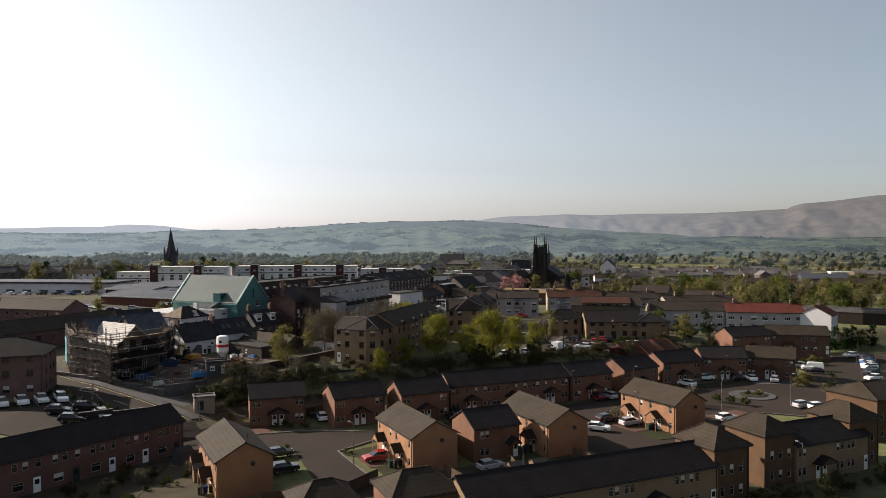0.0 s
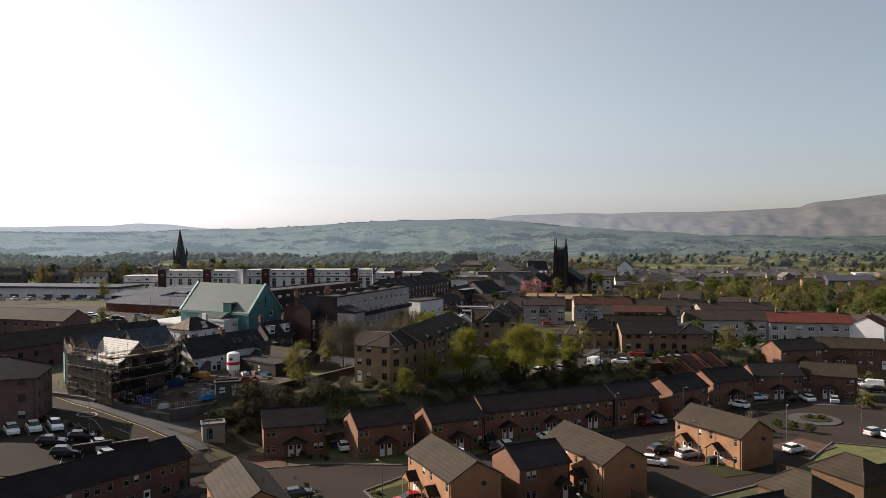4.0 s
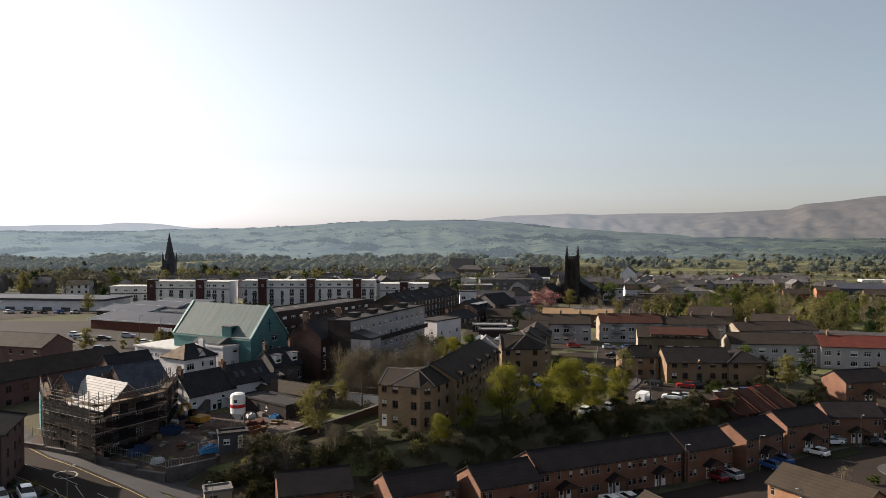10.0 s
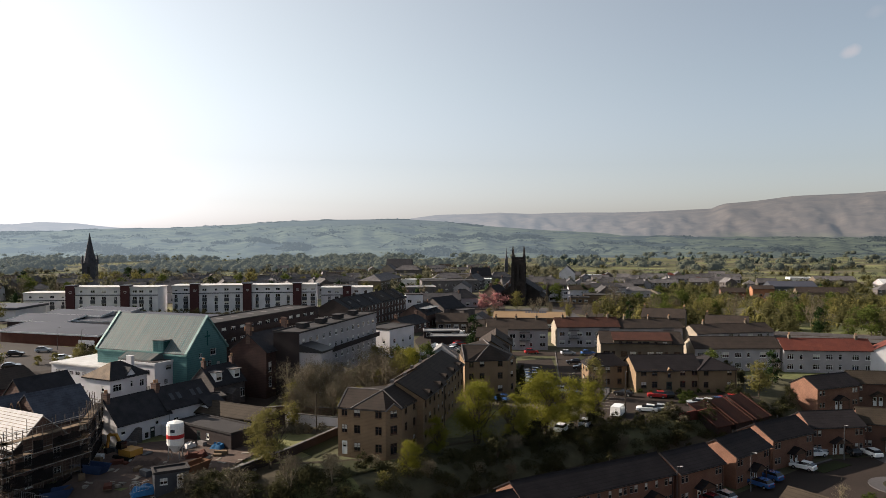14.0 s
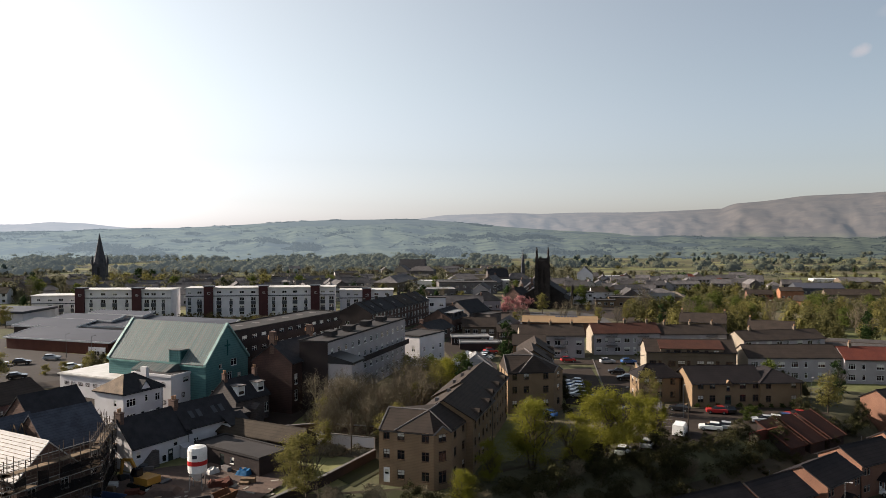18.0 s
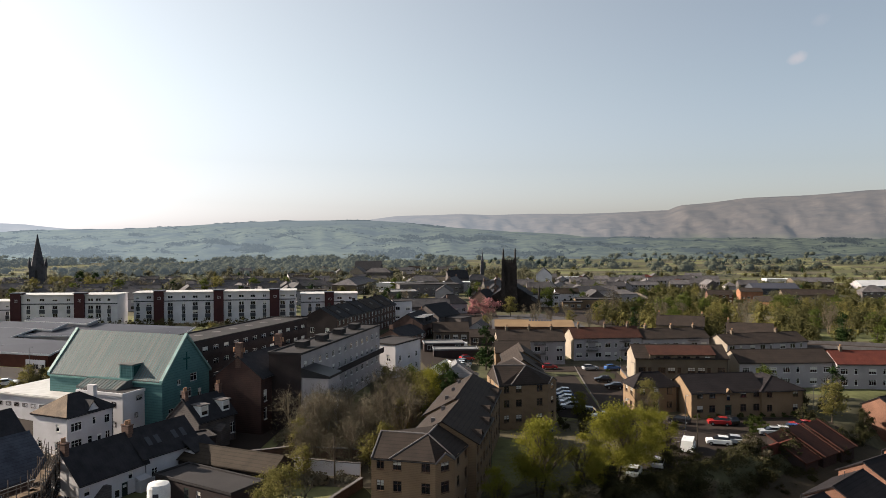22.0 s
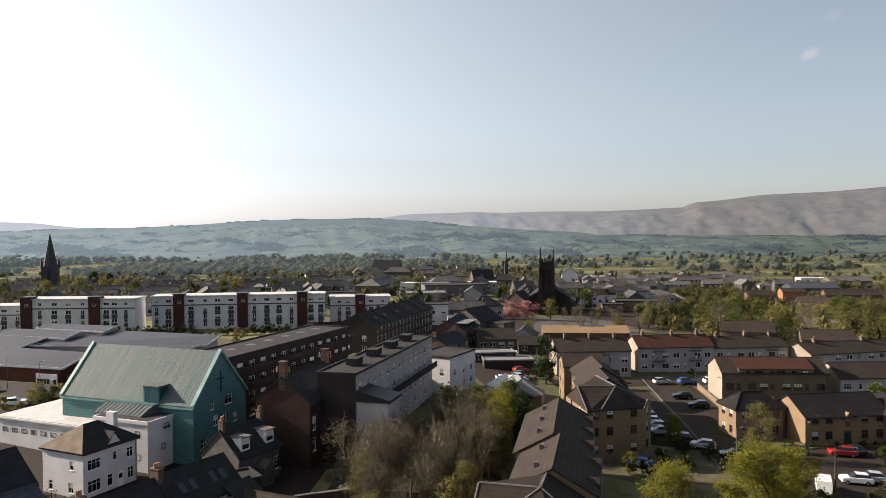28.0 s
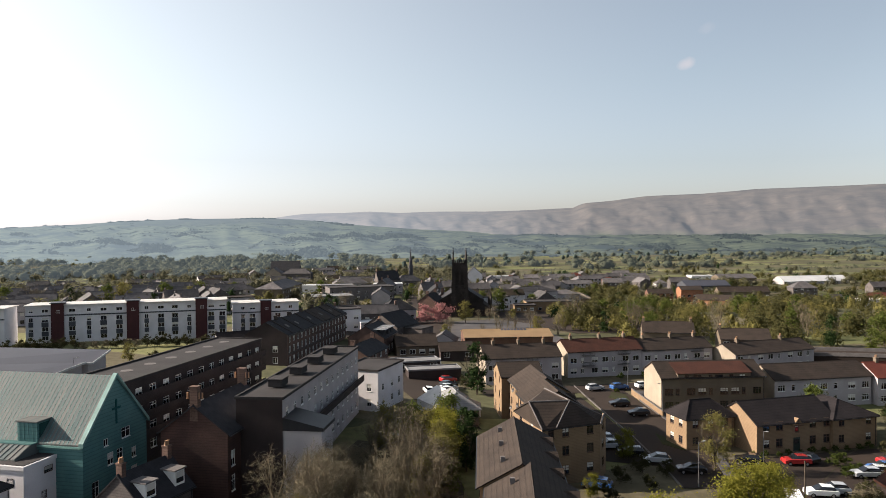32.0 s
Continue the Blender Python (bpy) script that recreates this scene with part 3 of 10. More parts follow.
def building(name, label, category, x, y, rot, L, W, eave, ridge, wall, roof, kind="gable", z0=None, wins=None, frame=PVC, sill=True, group="", chimneys=(), gutter=True, run=None, bars=1, over=0.35, base=None, sides=None, foot=2.0, far=None):
    """A block with pierced walls, roof, windows and doors. wins: face ('f', 'b', 'l', 'r') to (u, z, width, height, style)."""
    z0 = ground(x, y) if z0 is None else z0
    e = thing(name, label, category, pose(x, y, z0, 0, 0, rot), group)
    h, r = eave - z0, ridge - z0
    wins = wins or {}
    far = y > 250 if far is None else far
    faces = {
        "f": (L, lambda u, z, d: (u, -W / 2 + d, z), 0),
        "b": (L, lambda u, z, d: (-u, W / 2 - d, z), 180),
        "l": (W, lambda u, z, d: (-L / 2 + d, -u, z), -90),
        "r": (W, lambda u, z, d: (L / 2 - d, u, z), 90),
    }
    geos = {}
    for key, (wide, place, turn) in faces.items():
        m = (sides or {}).get(key, wall)
        g = geos.setdefault((m.name, key if sides else ""), (Geo(), m))[0]
        holes = [q for q in wins.get(key, []) if abs(q[0]) + q[2] / 2 < wide / 2]
        panel(g, place, -wide / 2, wide / 2, -foot, h, holes)
        if kind == "gable" and key in "lr":
            g.poly([place(-wide / 2, h, 0), place(wide / 2, h, 0), place(0, r, 0)])
    for g, m in geos.values():
        body = part("wall", g, m, e)
    for key, (wide, place, turn) in faces.items():
        for u, z, w, hh, *st in wins.get(key, []):
            if abs(u) + w / 2 >= wide / 2:
                continue
            st = st[0] if st else ""
            at = Matrix.Translation(place(u, z, 0)) @ pose(0, 0, 0, 0, 0, turn)
            if far and "door" not in st:
                part("window", far_window(w, hh, frame), None, e, "", at)
            elif "door" in st:
                f, p = door_meshes(w, hh, DOOR_DARK if "dark" in st else DOOR_WHITE)
                o = part("door", f, None, e, "panelled front door", at)
                part("pane", p, None, o)
            else:
                f, p = window_meshes(w, hh, PVC_BROWN if "brown" in st else frame, 2 if w > 1.5 else (bars if w > 0.8 else 0), sill)
                o = part("window", f, None, e, "", at)
                part("pane", p, None, o)
    if kind == "gable":
        part("roof", gable_roof(L, W, h, r, over), roof, e)
        part("ridge_tiles", Geo().prism([(-L / 2 - 0.2, -0.14, r + 0.1), (-L / 2 - 0.2, 0, r + 0.25), (-L / 2 - 0.2, 0.14, r + 0.1)], (L + 0.4, 0, 0)), roof, e)
    elif kind == "hip":
        g, rr = hip_roof(L, W, h, r, over, run=run)
        part("roof", g, roof, e)
        t = Geo().tube(Vector(rr[0]), Vector(rr[1]), 0.11, 0.11, 6)
        a, b = L / 2 + over, W / 2 + over
        for sx in (-1, 1):
            for sy in (-1, 1):
                top = rr[0] if ((sx < 0) if L >= W else (sy < 0)) else rr[1]
                t.tube((sx * a, sy * b, h + 0.17), top, 0.09, 0.09, 5)
        part("ridge_tiles", t, roof, e)
    else:
        part("roof", flat_roof(L, W, h), roof, e)
    if gutter and kind != "flat":
        s = (r - h) / (W / 2) if kind == "gable" else 0
        zz = h - over * s
        for sg in (-1, 1):
            yy = sg * (W / 2 + over + 0.06)
            part("gutter", Geo().box(-L / 2 - 0.15, yy - 0.06, zz - 0.02, L / 2 + 0.15, yy + 0.06, zz + 0.09), GUTTER, e)
            far or part("downpipe", Geo().tube((L / 2 - 0.25, sg * (W / 2 + 0.06), -0.2), (L / 2 - 0.25, sg * (W / 2 + 0.06), zz), 0.045, 0.045, 6), GUTTER, e)
    for c in chimneys:
        chimney(e, *c)
    return e


def porch(e, u, face_y, w=3.0, d=1.3, h=2.2, rise=0.95, roof=TILE, wall=None, posts=True):
    """A small gabled canopy over a pair of doors, on the front (-y) face."""
    y1, y0 = face_y, face_y - d
    p = part("porch", Geo().prism([(u - w / 2, y0, h), (u, y0, h + rise), (u, y0, h + rise + 0.13), (u - w / 2 - 0.15, y0, h + 0.05)], (0, d, 0))
             .prism([(u + w / 2, y0, h), (u + w / 2 + 0.15, y0, h + 0.05), (u, y0, h + rise + 0.13), (u, y0, h + rise)], (0, d, 0)), roof, e, "gabled tiled porch")
    part("gable_board", Geo().prism([(u - w / 2 + 0.1, y0 + 0.06, h), (u + w / 2 - 0.1, y0 + 0.06, h), (u, y0 + 0.06, h + rise - 0.05)], (0, 0.08, 0)), wall or PVC_BROWN, p)
    if posts:
        for s in (-1, 1):
            part("post", Geo().box(u + s * (w / 2 - 0.15) - 0.06, y0 + 0.05, -0.3, u + s * (w / 2 - 0.15) + 0.06, y0 + 0.17, h), wall or PVC_BROWN, p)
    return p


def sheet(g, pts, down=0.16):
    """A roof slope with thickness."""
    return g.prism(pts, (0, 0, -down))


def corner_block(label, z0, eave, foot_pts, wins, roofs, hips, wall, roof, group, frame=PVC_BROWN, pediment=None):
    """A block on a many-sided plan, counter-clockwise; wins: edge number to windows along that edge."""
    o = Vector((*foot_pts[0], z0))
    e = thing("flats", label, "flats", pose(*o), group)
    P = [Vector((x - o.x, y - o.y, 0)) for x, y in foot_pts]
    h = eave - z0
    for i, a in enumerate(P):
        b = P[(i + 1) % len(P)]
        d = (b - a)
        n = d.length
        d.normalize()
        inn = Vector((-d.y, d.x, 0))
        place = lambda u, z, q, a=a, d=d, inn=inn: a + d * u + inn * q + Vector((0, 0, z))
        g = Geo()
        hs = wins.get(i, [])
        panel(g, place, 0, n, -2, h, hs)
        part("wall", g, wall, e)
        for u, z, w, hh, *st in hs:
            at = Matrix.Translation(place(u, z, 0)) @ pose(0, 0, 0, 0, 0, math.degrees(math.atan2(d.y, d.x)))
            if st and st[0] == "door":
                f, p = door_meshes(w, hh, DOOR_WHITE)
                part("pane", p, None, part("door", f, None, e, "white panelled door", at))
            else:
                f, p = window_meshes(w, hh, frame, 1, True)
                part("pane", p, None, part("window", f, None, e, "", at))
    rel = lambda p: (p[0] - o.x, p[1] - o.y, p[2] - o.z)
    g = Geo()
    for q in roofs:
        sheet(g, [rel(p) for p in q])
    part("roof", g, roof, e)
    for a, b in hips:
        part("ridge_tiles", Geo().tube(rel(a), rel(b), 0.11, 0.11, 6), CONCRETE, e)
    if pediment:
        a, b, c = [Vector(rel(p)) for p in pediment]
        g = Geo().tube(a, c, 0.13, 0.13, 4).tube(c, b, 0.13, 0.13, 4)
        part("pediment", Geo().prism([a, b, c], (0, 0.4, 0)), BUFF, e, "small gabled head over the corner bay")
        part("pediment_board", g, CONCRETE, e)
    for sg in range(len(P) - 1):
        a, b = P[sg], P[sg + 1]
        part("gutter", Geo().tube(a + Vector((0, 0, h - 0.05)), b + Vector((0, 0, h - 0.05)), 0.08, 0.08, 5), GUTTER, e)
    return e


def gablet(e, u, W, h, slope, w=2.2, rise=1.3, roof=None, key="f"):
    """A small cross gable that breaks the eaves on a long side."""
    s = -1 if key == "f" else 1
    d = rise / slope
    y0 = s * (W / 2 + 0.3)
    y1 = s * (W / 2 - d - 0.3)
    g = Geo()
    for k in (-1, 1):
        sheet(g, [(u + k * w / 2, y0, h + 0.12), (u, y0, h + rise + 0.12), (u, y1, h + rise + 0.12)] if k * s < 0 else [(u, y0, h + rise + 0.12), (u + k * w / 2, y0, h + 0.12), (u, y1, h + rise + 0.12)], 0.12)
    part("gablet", g, roof, e, "small tiled cross gable")
    part("gablet_wall", Geo().prism([(u - w / 2 + 0.1, y0 - s * 0.25, h - 0.2), (u + w / 2 - 0.1, y0 - s * 0.25, h - 0.2), (u, y0 - s * 0.25, h + rise - 0.1)], (0, -s * 0.1, 0)), BUFF, e)


# ---- ground, roads and distance ----
def graded(lo, hi, a, b, fine, grow=1.22):
    """Coordinates that are fine from a to b and grow outwards."""
    mid = list(np.arange(a, b + 0.01, fine))
    left, right, s = [], [], fine
    p = a
    while p > lo:
        s *= grow
        p -= s
        left.append(max(p, lo))
    s, p = fine, b
    while p < hi:
        s *= grow
        p += s
        right.append(min(p, hi))
    return left[::-1] + mid + right


def ground_sheet():
    xs, ys = graded(-4200, 4600, -130, 140, 3.0), graded(-900, 4700, 60, 350, 3.0)
    v = [(x, y, ground(x, y) - (0.0 if y > 40 else 0.5)) for y in ys for x in xs]
    n = len(xs)
    f = [(j * n + i, j * n + i + 1, (j + 1) * n + i + 1, (j + 1) * n + i) for j in range(len(ys) - 1) for i in range(n - 1)]
    me = bpy.data.meshes.new("ground")
    me.from_pydata(v, [], f)
    me.materials.append(FIELD)
    me.polygons.foreach_set("use_smooth", [True] * len(f))
    tagged(new("ground", me), "rough spring grass and fields reaching the hills", "ground", kind="structure")


def field_mat():
    """Grass near by; farther out a patchwork of fields, rough moss and scrub."""
    m = bpy.data.materials.new("fields")
    m.use_nodes = True
    N, Lk = m.node_tree.nodes, m.node_tree.links.new
    b = N["Principled BSDF"]
    b.inputs["Roughness"].default_value = 1.0
    b.inputs["Specular IOR Level"].default_value = 0.1
    co = N.new("ShaderNodeTexCoord")
    mp = N.new("ShaderNodeMapping")
    mp.inputs["Scale"].default_value = (0.0042, 0.0085, 0.0)
    mp.inputs["Rotation"].default_value = (0, 0, 0.5)
    Lk(co.outputs["Object"], mp.inputs["Vector"])
    vo = N.new("ShaderNodeTexVoronoi")
    Lk(mp.outputs[0], vo.inputs["Vector"])
    sep = N.new("ShaderNodeSeparateColor")
    Lk(vo.outputs["Color"], sep.inputs[0])
    ra = N.new("ShaderNodeValToRGB")
    ra.color_ramp.interpolation = "CONSTANT"
    cols = [(0.0, (0.07, 0.07, 0.038)), (0.3, (0.1, 0.105, 0.046)), (0.5, (0.09, 0.078, 0.05)), (0.7, (0.14, 0.138, 0.062)), (0.85, (0.07, 0.066, 0.04))]
    for i, (p, c) in enumerate(cols):
        el = ra.color_ramp.elements[i] if i < 2 else ra.color_ramp.elements.new(p)
        el.position, el.color = p, (*c, 1)
    Lk(sep.outputs[0], ra.inputs[0])
    n1 = N.new("ShaderNodeTexNoise")
    n1.inputs["Scale"].default_value, n1.inputs["Detail"].default_value = 0.02, 8
    Lk(co.outputs["Object"], n1.inputs["Vector"])
    n2 = N.new("ShaderNodeTexNoise")
    n2.inputs["Scale"].default_value, n2.inputs["Detail"].default_value = 0.6, 6
    Lk(co.outputs["Object"], n2.inputs["Vector"])
    mx = N.new("ShaderNodeMix")
    mx.data_type, mx.blend_type = "RGBA", "MULTIPLY"
    mx.inputs["Factor"].default_value = 0.75
    Lk(ra.outputs[0], mx.inputs["A"])
    r2 = N.new("ShaderNodeMapRange")
    r2.inputs["From Min"].default_value, r2.inputs["From Max"].default_value = 0.35, 0.65
    r2.inputs["To Min"].default_value, r2.inputs["To Max"].default_value = 0.45, 1.25
    ad = N.new("ShaderNodeMath")
    ad.operation = "MULTIPLY_ADD"
    ad.inputs[1].default_value = 0.5
    hf = N.new("ShaderNodeMath")
    hf.operation = "MULTIPLY"
    hf.inputs[1].default_value = 0.5
    Lk(n2.outputs["Fac"], hf.inputs[0])
    Lk(n1.outputs["Fac"], ad.inputs[0])
    Lk(hf.outputs[0], ad.inputs[2])
    Lk(ad.outputs[0], r2.inputs["Value"])
    Lk(r2.outputs[0], mx.inputs["B"])
    Lk(mx.outputs["Result"], b.inputs["Base Color"])
    bp = N.new("ShaderNodeBump")
    bp.inputs["Strength"].default_value = 0.6
    Lk(n2.outputs["Fac"], bp.inputs["Height"])
    Lk(bp.outputs[0], b.inputs["Normal"])
    return m


FIELD = field_mat()
ground_sheet()


def patch(name, pts, material, lift, label, category, kind="structure", step=2.5, edge=0.0, parent=None):
    """A paved or planted area over the ground: a polygon in plan, cut into cells; edge: height of its kerbed side."""
    xs, ys = [p[0] for p in pts], [p[1] for p in pts]
    bm = bmesh.new()
    bm.faces.new([bm.verts.new((x, y, 0)) for x, y in pts])
    for lo, hi, no in ((min(xs), max(xs), Vector((1, 0, 0))), (min(ys), max(ys), Vector((0, 1, 0)))):
        c = lo + step
        while c < hi:
            bmesh.ops.bisect_plane(bm, geom=bm.verts[:] + bm.edges[:] + bm.faces[:], plane_co=no * c, plane_no=no)
            c += step
    bmesh.ops.recalc_face_normals(bm, faces=bm.faces)
    if bm.faces and sum(f.normal.z for f in bm.faces) < 0:
        bmesh.ops.reverse_faces(bm, faces=bm.faces)
    for v in bm.verts:
        v.co.z = ground(v.co.x, v.co.y) + lift
    if edge:
        rim = [e for e in bm.edges if e.is_boundary]
        ex = bmesh.ops.extrude_edge_only(bm, edges=rim)
        for v in ex["geom"]:
            if isinstance(v, bmesh.types.BMVert):
                v.co.z -= edge
    me = bpy.data.meshes.new(name)
    bm.to_mesh(me)
    bm.free()
    me.materials.append(material)
    ob = new(name, me)
    ob.parent = parent
    return tagged(ob, label, category if not parent else "", kind="" if parent else kind)


def ribbon(name, line, width, material, lift, label, category, off=0.0, step=2.0, thick=0.0, dash=None, kind="structure"):
    """A strip along a line in plan, sampled finely, off metres to its right."""
    P = [Vector(p) for p in line]
    pts = []
    for a, b in zip(P, P[1:]):
        n = max(1, int((b - a).length / step))
        pts += [a + (b - a) * i / n for i in range(n)]
    pts.append(P[-1])
    g = Geo()
    run, rows = 0.0, []
    for i, p in enumerate(pts):
        d = (pts[min(i + 1, len(pts) - 1)] - pts[max(i - 1, 0)]).normalized()
        s = Vector((d.y, -d.x))
        a, b = p + s * (off - width / 2), p + s * (off + width / 2)
        rows.append([(a.x, a.y, ground(a.x, a.y) + lift), (b.x, b.y, ground(b.x, b.y) + lift)])
    for i, (p, q) in enumerate(zip(rows, rows[1:])):
        if dash and (i % (dash[0] + dash[1])) >= dash[0]:
            continue
        g.poly([p[0], p[1], q[1], q[0]])
        if thick:
            dz = Vector((0, 0, -thick))
            g.poly([Vector(p[0]) + dz, p[0], q[0], Vector(q[0]) + dz]).poly([p[1], Vector(p[1]) + dz, Vector(q[1]) + dz, q[1]])
    return tagged(new(name, g.mesh(name, material)), label, category, kind=kind)


def hill_point(prof, r_foot, r_top, foot, rough, seed, a, t):
    """A place on a range of hills: bearing a, and t from foot to crest."""
    el = float(np.interp(a, [p[0] for p in prof], [p[1] for p in prof]))
    top = 39.0 + el * r_top
    r = r_foot + (r_top - r_foot) * t
    z = foot + (top - foot) * (0.55 * t ** 1.5 + 0.45 * t ** 0.8)
    fold = noise.fractal(Vector((a * 0.55 + t * 0.8, t * 2.0, seed)), 0.9, 2.1, 7) * 0.8
    gully = 0.55 * max(0.0, 0.4 - abs(noise.noise(Vector((a * 0.75 + t * 0.9, t * 0.8, seed + 3))))) + 0.34 * max(0.0, 0.35 - abs(noise.noise(Vector((a * 2.1 - t, t * 1.3, seed + 7))))) + 0.2 * max(0.0, 0.3 - abs(noise.noise(Vector((a * 4.6 + t, t * 2.0, seed + 11)))))
    z += rough * t * (1 - t) * 4 * (fold - 0.6 * gully) + 0.1 * rough * math.sin(z * 0.14 + 3 * noise.noise(Vector((a * 0.12, seed, 0)))) * t
    q = radians(a)
    return r * math.sin(q) - 20, r * math.cos(q) + 50, z


def hills(name, label, prof, r_foot, r_top, r_back, material, foot, rough, seed):
    """A range of hills: crest heights as tangents over the camera's level, by bearing."""
    g = Geo()
    az = np.arange(prof[0][0], prof[-1][0] + 0.01, 0.25)
    steps = 44
    for k in range(steps + 1):
        g.v.extend(hill_point(prof, r_foot, r_top, foot, rough, seed, float(a), k / steps) for a in az)
    for a in az:
        q = radians(float(a))
        g.v.append((r_back * math.sin(q) - 20, r_back * math.cos(q) + 50, foot))
    n = len(az)
    for k in range(steps + 1):
        for i in range(n - 1):
            g.f.append((k * n + i, k * n + i + 1, (k + 1) * n + i + 1, (k + 1) * n + i))
    ob = new(name, g.mesh(name, material, True))
    return tagged(ob, label, "hills", kind="structure")


def haze_glow(m, left, right, tint=(0.462, 0.562, 0.652), lo=-0.58, hi=0.5):
    """Backdrop of the far distance: haze put in as glow, stronger towards the sun."""
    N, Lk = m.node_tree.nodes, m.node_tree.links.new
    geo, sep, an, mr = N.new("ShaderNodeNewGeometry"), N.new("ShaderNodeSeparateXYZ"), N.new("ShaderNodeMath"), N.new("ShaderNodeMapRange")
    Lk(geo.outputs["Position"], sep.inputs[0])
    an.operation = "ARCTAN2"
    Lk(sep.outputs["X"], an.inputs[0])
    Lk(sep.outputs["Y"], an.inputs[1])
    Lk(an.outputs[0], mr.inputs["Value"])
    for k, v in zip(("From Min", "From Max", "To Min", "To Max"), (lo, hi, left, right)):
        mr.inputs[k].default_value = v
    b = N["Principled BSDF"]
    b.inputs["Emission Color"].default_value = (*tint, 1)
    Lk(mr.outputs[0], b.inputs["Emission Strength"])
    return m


def hill_mat(name, low, high, wood, split, air, cell=0.0022):
    """Distant slopes: fields and woods below, moor above, with haze added as glow."""
    m = bpy.data.materials.new(name)
    m.use_nodes = True
    N, Lk = m.node_tree.nodes, m.node_tree.links.new
    b = N["Principled BSDF"]
    b.inputs["Roughness"].default_value, b.inputs["Specular IOR Level"].default_value = 1.0, 0.0
    co = N.new("ShaderNodeTexCoord")
    sep = N.new("ShaderNodeSeparateXYZ")
    Lk(co.outputs["Object"], sep.inputs[0])
    n1 = N.new("ShaderNodeTexNoise")
    n1.inputs["Scale"].default_value, n1.inputs["Detail"].default_value = 0.005, 9
    n1.inputs["Roughness"].default_value = 0.65
    m1 = N.new("ShaderNodeMapping")
    m1.inputs["Scale"].default_value = (1.0, 0.4, 1.0)
    Lk(co.outputs["Object"], m1.inputs["Vector"])
    Lk(m1.outputs[0], n1.inputs["Vector"])
    mp = N.new("ShaderNodeMapping")
    mp.inputs["Scale"].default_value = (cell, cell * 0.75, cell)
    Lk(co.outputs["Object"], mp.inputs["Vector"])
    vo = N.new("ShaderNodeTexVoronoi")
    Lk(mp.outputs[0], vo.inputs["Vector"])
    sc = N.new("ShaderNodeSeparateColor")
    Lk(vo.outputs["Color"], sc.inputs[0])
    f1 = N.new("ShaderNodeMix")
    f1.data_type = "RGBA"
    f1.inputs["A"].default_value = (*low, 1)
    f1.inputs["B"].default_value = (low[0] * 0.38, low[1] * 0.42, low[2] * 0.5, 1)
    Lk(sc.outputs[0], f1.inputs["Factor"])
    wd = N.new("ShaderNodeMapRange")
    wd.inputs["From Min"].default_value, wd.inputs["From Max"].default_value = 0.52, 0.58
    Lk(n1.outputs["Fac"], wd.inputs["Value"])
    f2 = N.new("ShaderNodeMix")
    f2.data_type = "RGBA"
    Lk(f1.outputs["Result"], f2.inputs["A"])
    f2.inputs["B"].default_value = (*wood, 1)
    Lk(wd.outputs[0], f2.inputs["Factor"])
    hz = N.new("ShaderNodeMath")
    hz.operation = "MULTIPLY_ADD"
    hz.inputs[1].default_value = split[1] * 2.0
    Lk(n1.outputs["Fac"], hz.inputs[0])
    Lk(sep.outputs["Z"], hz.inputs[2])
    mr = N.new("ShaderNodeMapRange")
    mr.inputs["From Min"].default_value, mr.inputs["From Max"].default_value = split[0], split[0] + split[1]
    Lk(hz.outputs[0], mr.inputs["Value"])
    n3 = N.new("ShaderNodeTexNoise")
    n3.inputs["Scale"].default_value, n3.inputs["Detail"].default_value = 0.009, 9
    n3.inputs["Roughness"].default_value = 0.7
    m3 = N.new("ShaderNodeMapping")
    m3.inputs["Scale"].default_value = (1.0, 1.0, 2.0)
    Lk(co.outputs["Object"], m3.inputs["Vector"])
    Lk(m3.outputs[0], n3.inputs["Vector"])
    r3 = N.new("ShaderNodeMapRange")
    r3.inputs["From Min"].default_value, r3.inputs["From Max"].default_value = 0.32, 0.72
    Lk(n3.outputs["Fac"], r3.inputs["Value"])
    moor = N.new("ShaderNodeMix")
    moor.data_type = "RGBA"
    moor.inputs["A"].default_value = (*high, 1)
    moor.inputs["B"].default_value = (high[0] * 0.45, high[1] * 0.5, high[2] * 0.58, 1)
    Lk(r3.outputs[0], moor.inputs["Factor"])
    f3 = N.new("ShaderNodeMix")
    f3.data_type = "RGBA"
    Lk(f2.outputs["Result"], f3.inputs["A"])
    Lk(moor.outputs["Result"], f3.inputs["B"])
    Lk(mr.outputs[0], f3.inputs["Factor"])
    Lk(f3.outputs["Result"], b.inputs["Base Color"])
    return haze_glow(m, *air)


FAR = [(-75, 0.0084), (-50, 0.0092), (-34, 0.0107), (-31, 0.0119), (-28, 0.0122), (-26.4, 0.0151), (-24, 0.0135), (-21, 0.0086), (-12, 0.0059), (-4, 0.012), (0.2, 0.0215), (2.3, 0.0254), (5, 0.0272), (7.2, 0.0295), (9.5, 0.0262), (12.5, 0.0278), (16, 0.028), (19.4, 0.0298), (23.0, 0.0318), (24.0, 0.0382), (26, 0.0412), (28.5, 0.0452), (32.5, 0.0472), (36, 0.0522), (40, 0.053), (45, 0.0528), (60, 0.0536), (80, 0.046)]
GREEN = [(-75, 0.0046), (-40, 0.004), (-26, 0.0037), (-21, 0.0081), (-18, 0.0085), (-14, 0.0123), (-11, 0.0158), (-6.5, 0.0192), (-2, 0.0198), (0.2, 0.0195), (3, 0.0164), (7, 0.0094), (11, 0.0039), (16, 0.0), (22, -0.0018), (45, -0.0023), (80, -0.0031)]
FAR_RANGE = (FAR, 2700, 4300, -8, 26, 4.0)
# far woods and hedgerows carry haze as glow too
haze_glow(LEAF_SLOPE, 0.21, 0.05)
haze_glow(LEAF_DISTANT, 0.075, 0.014)
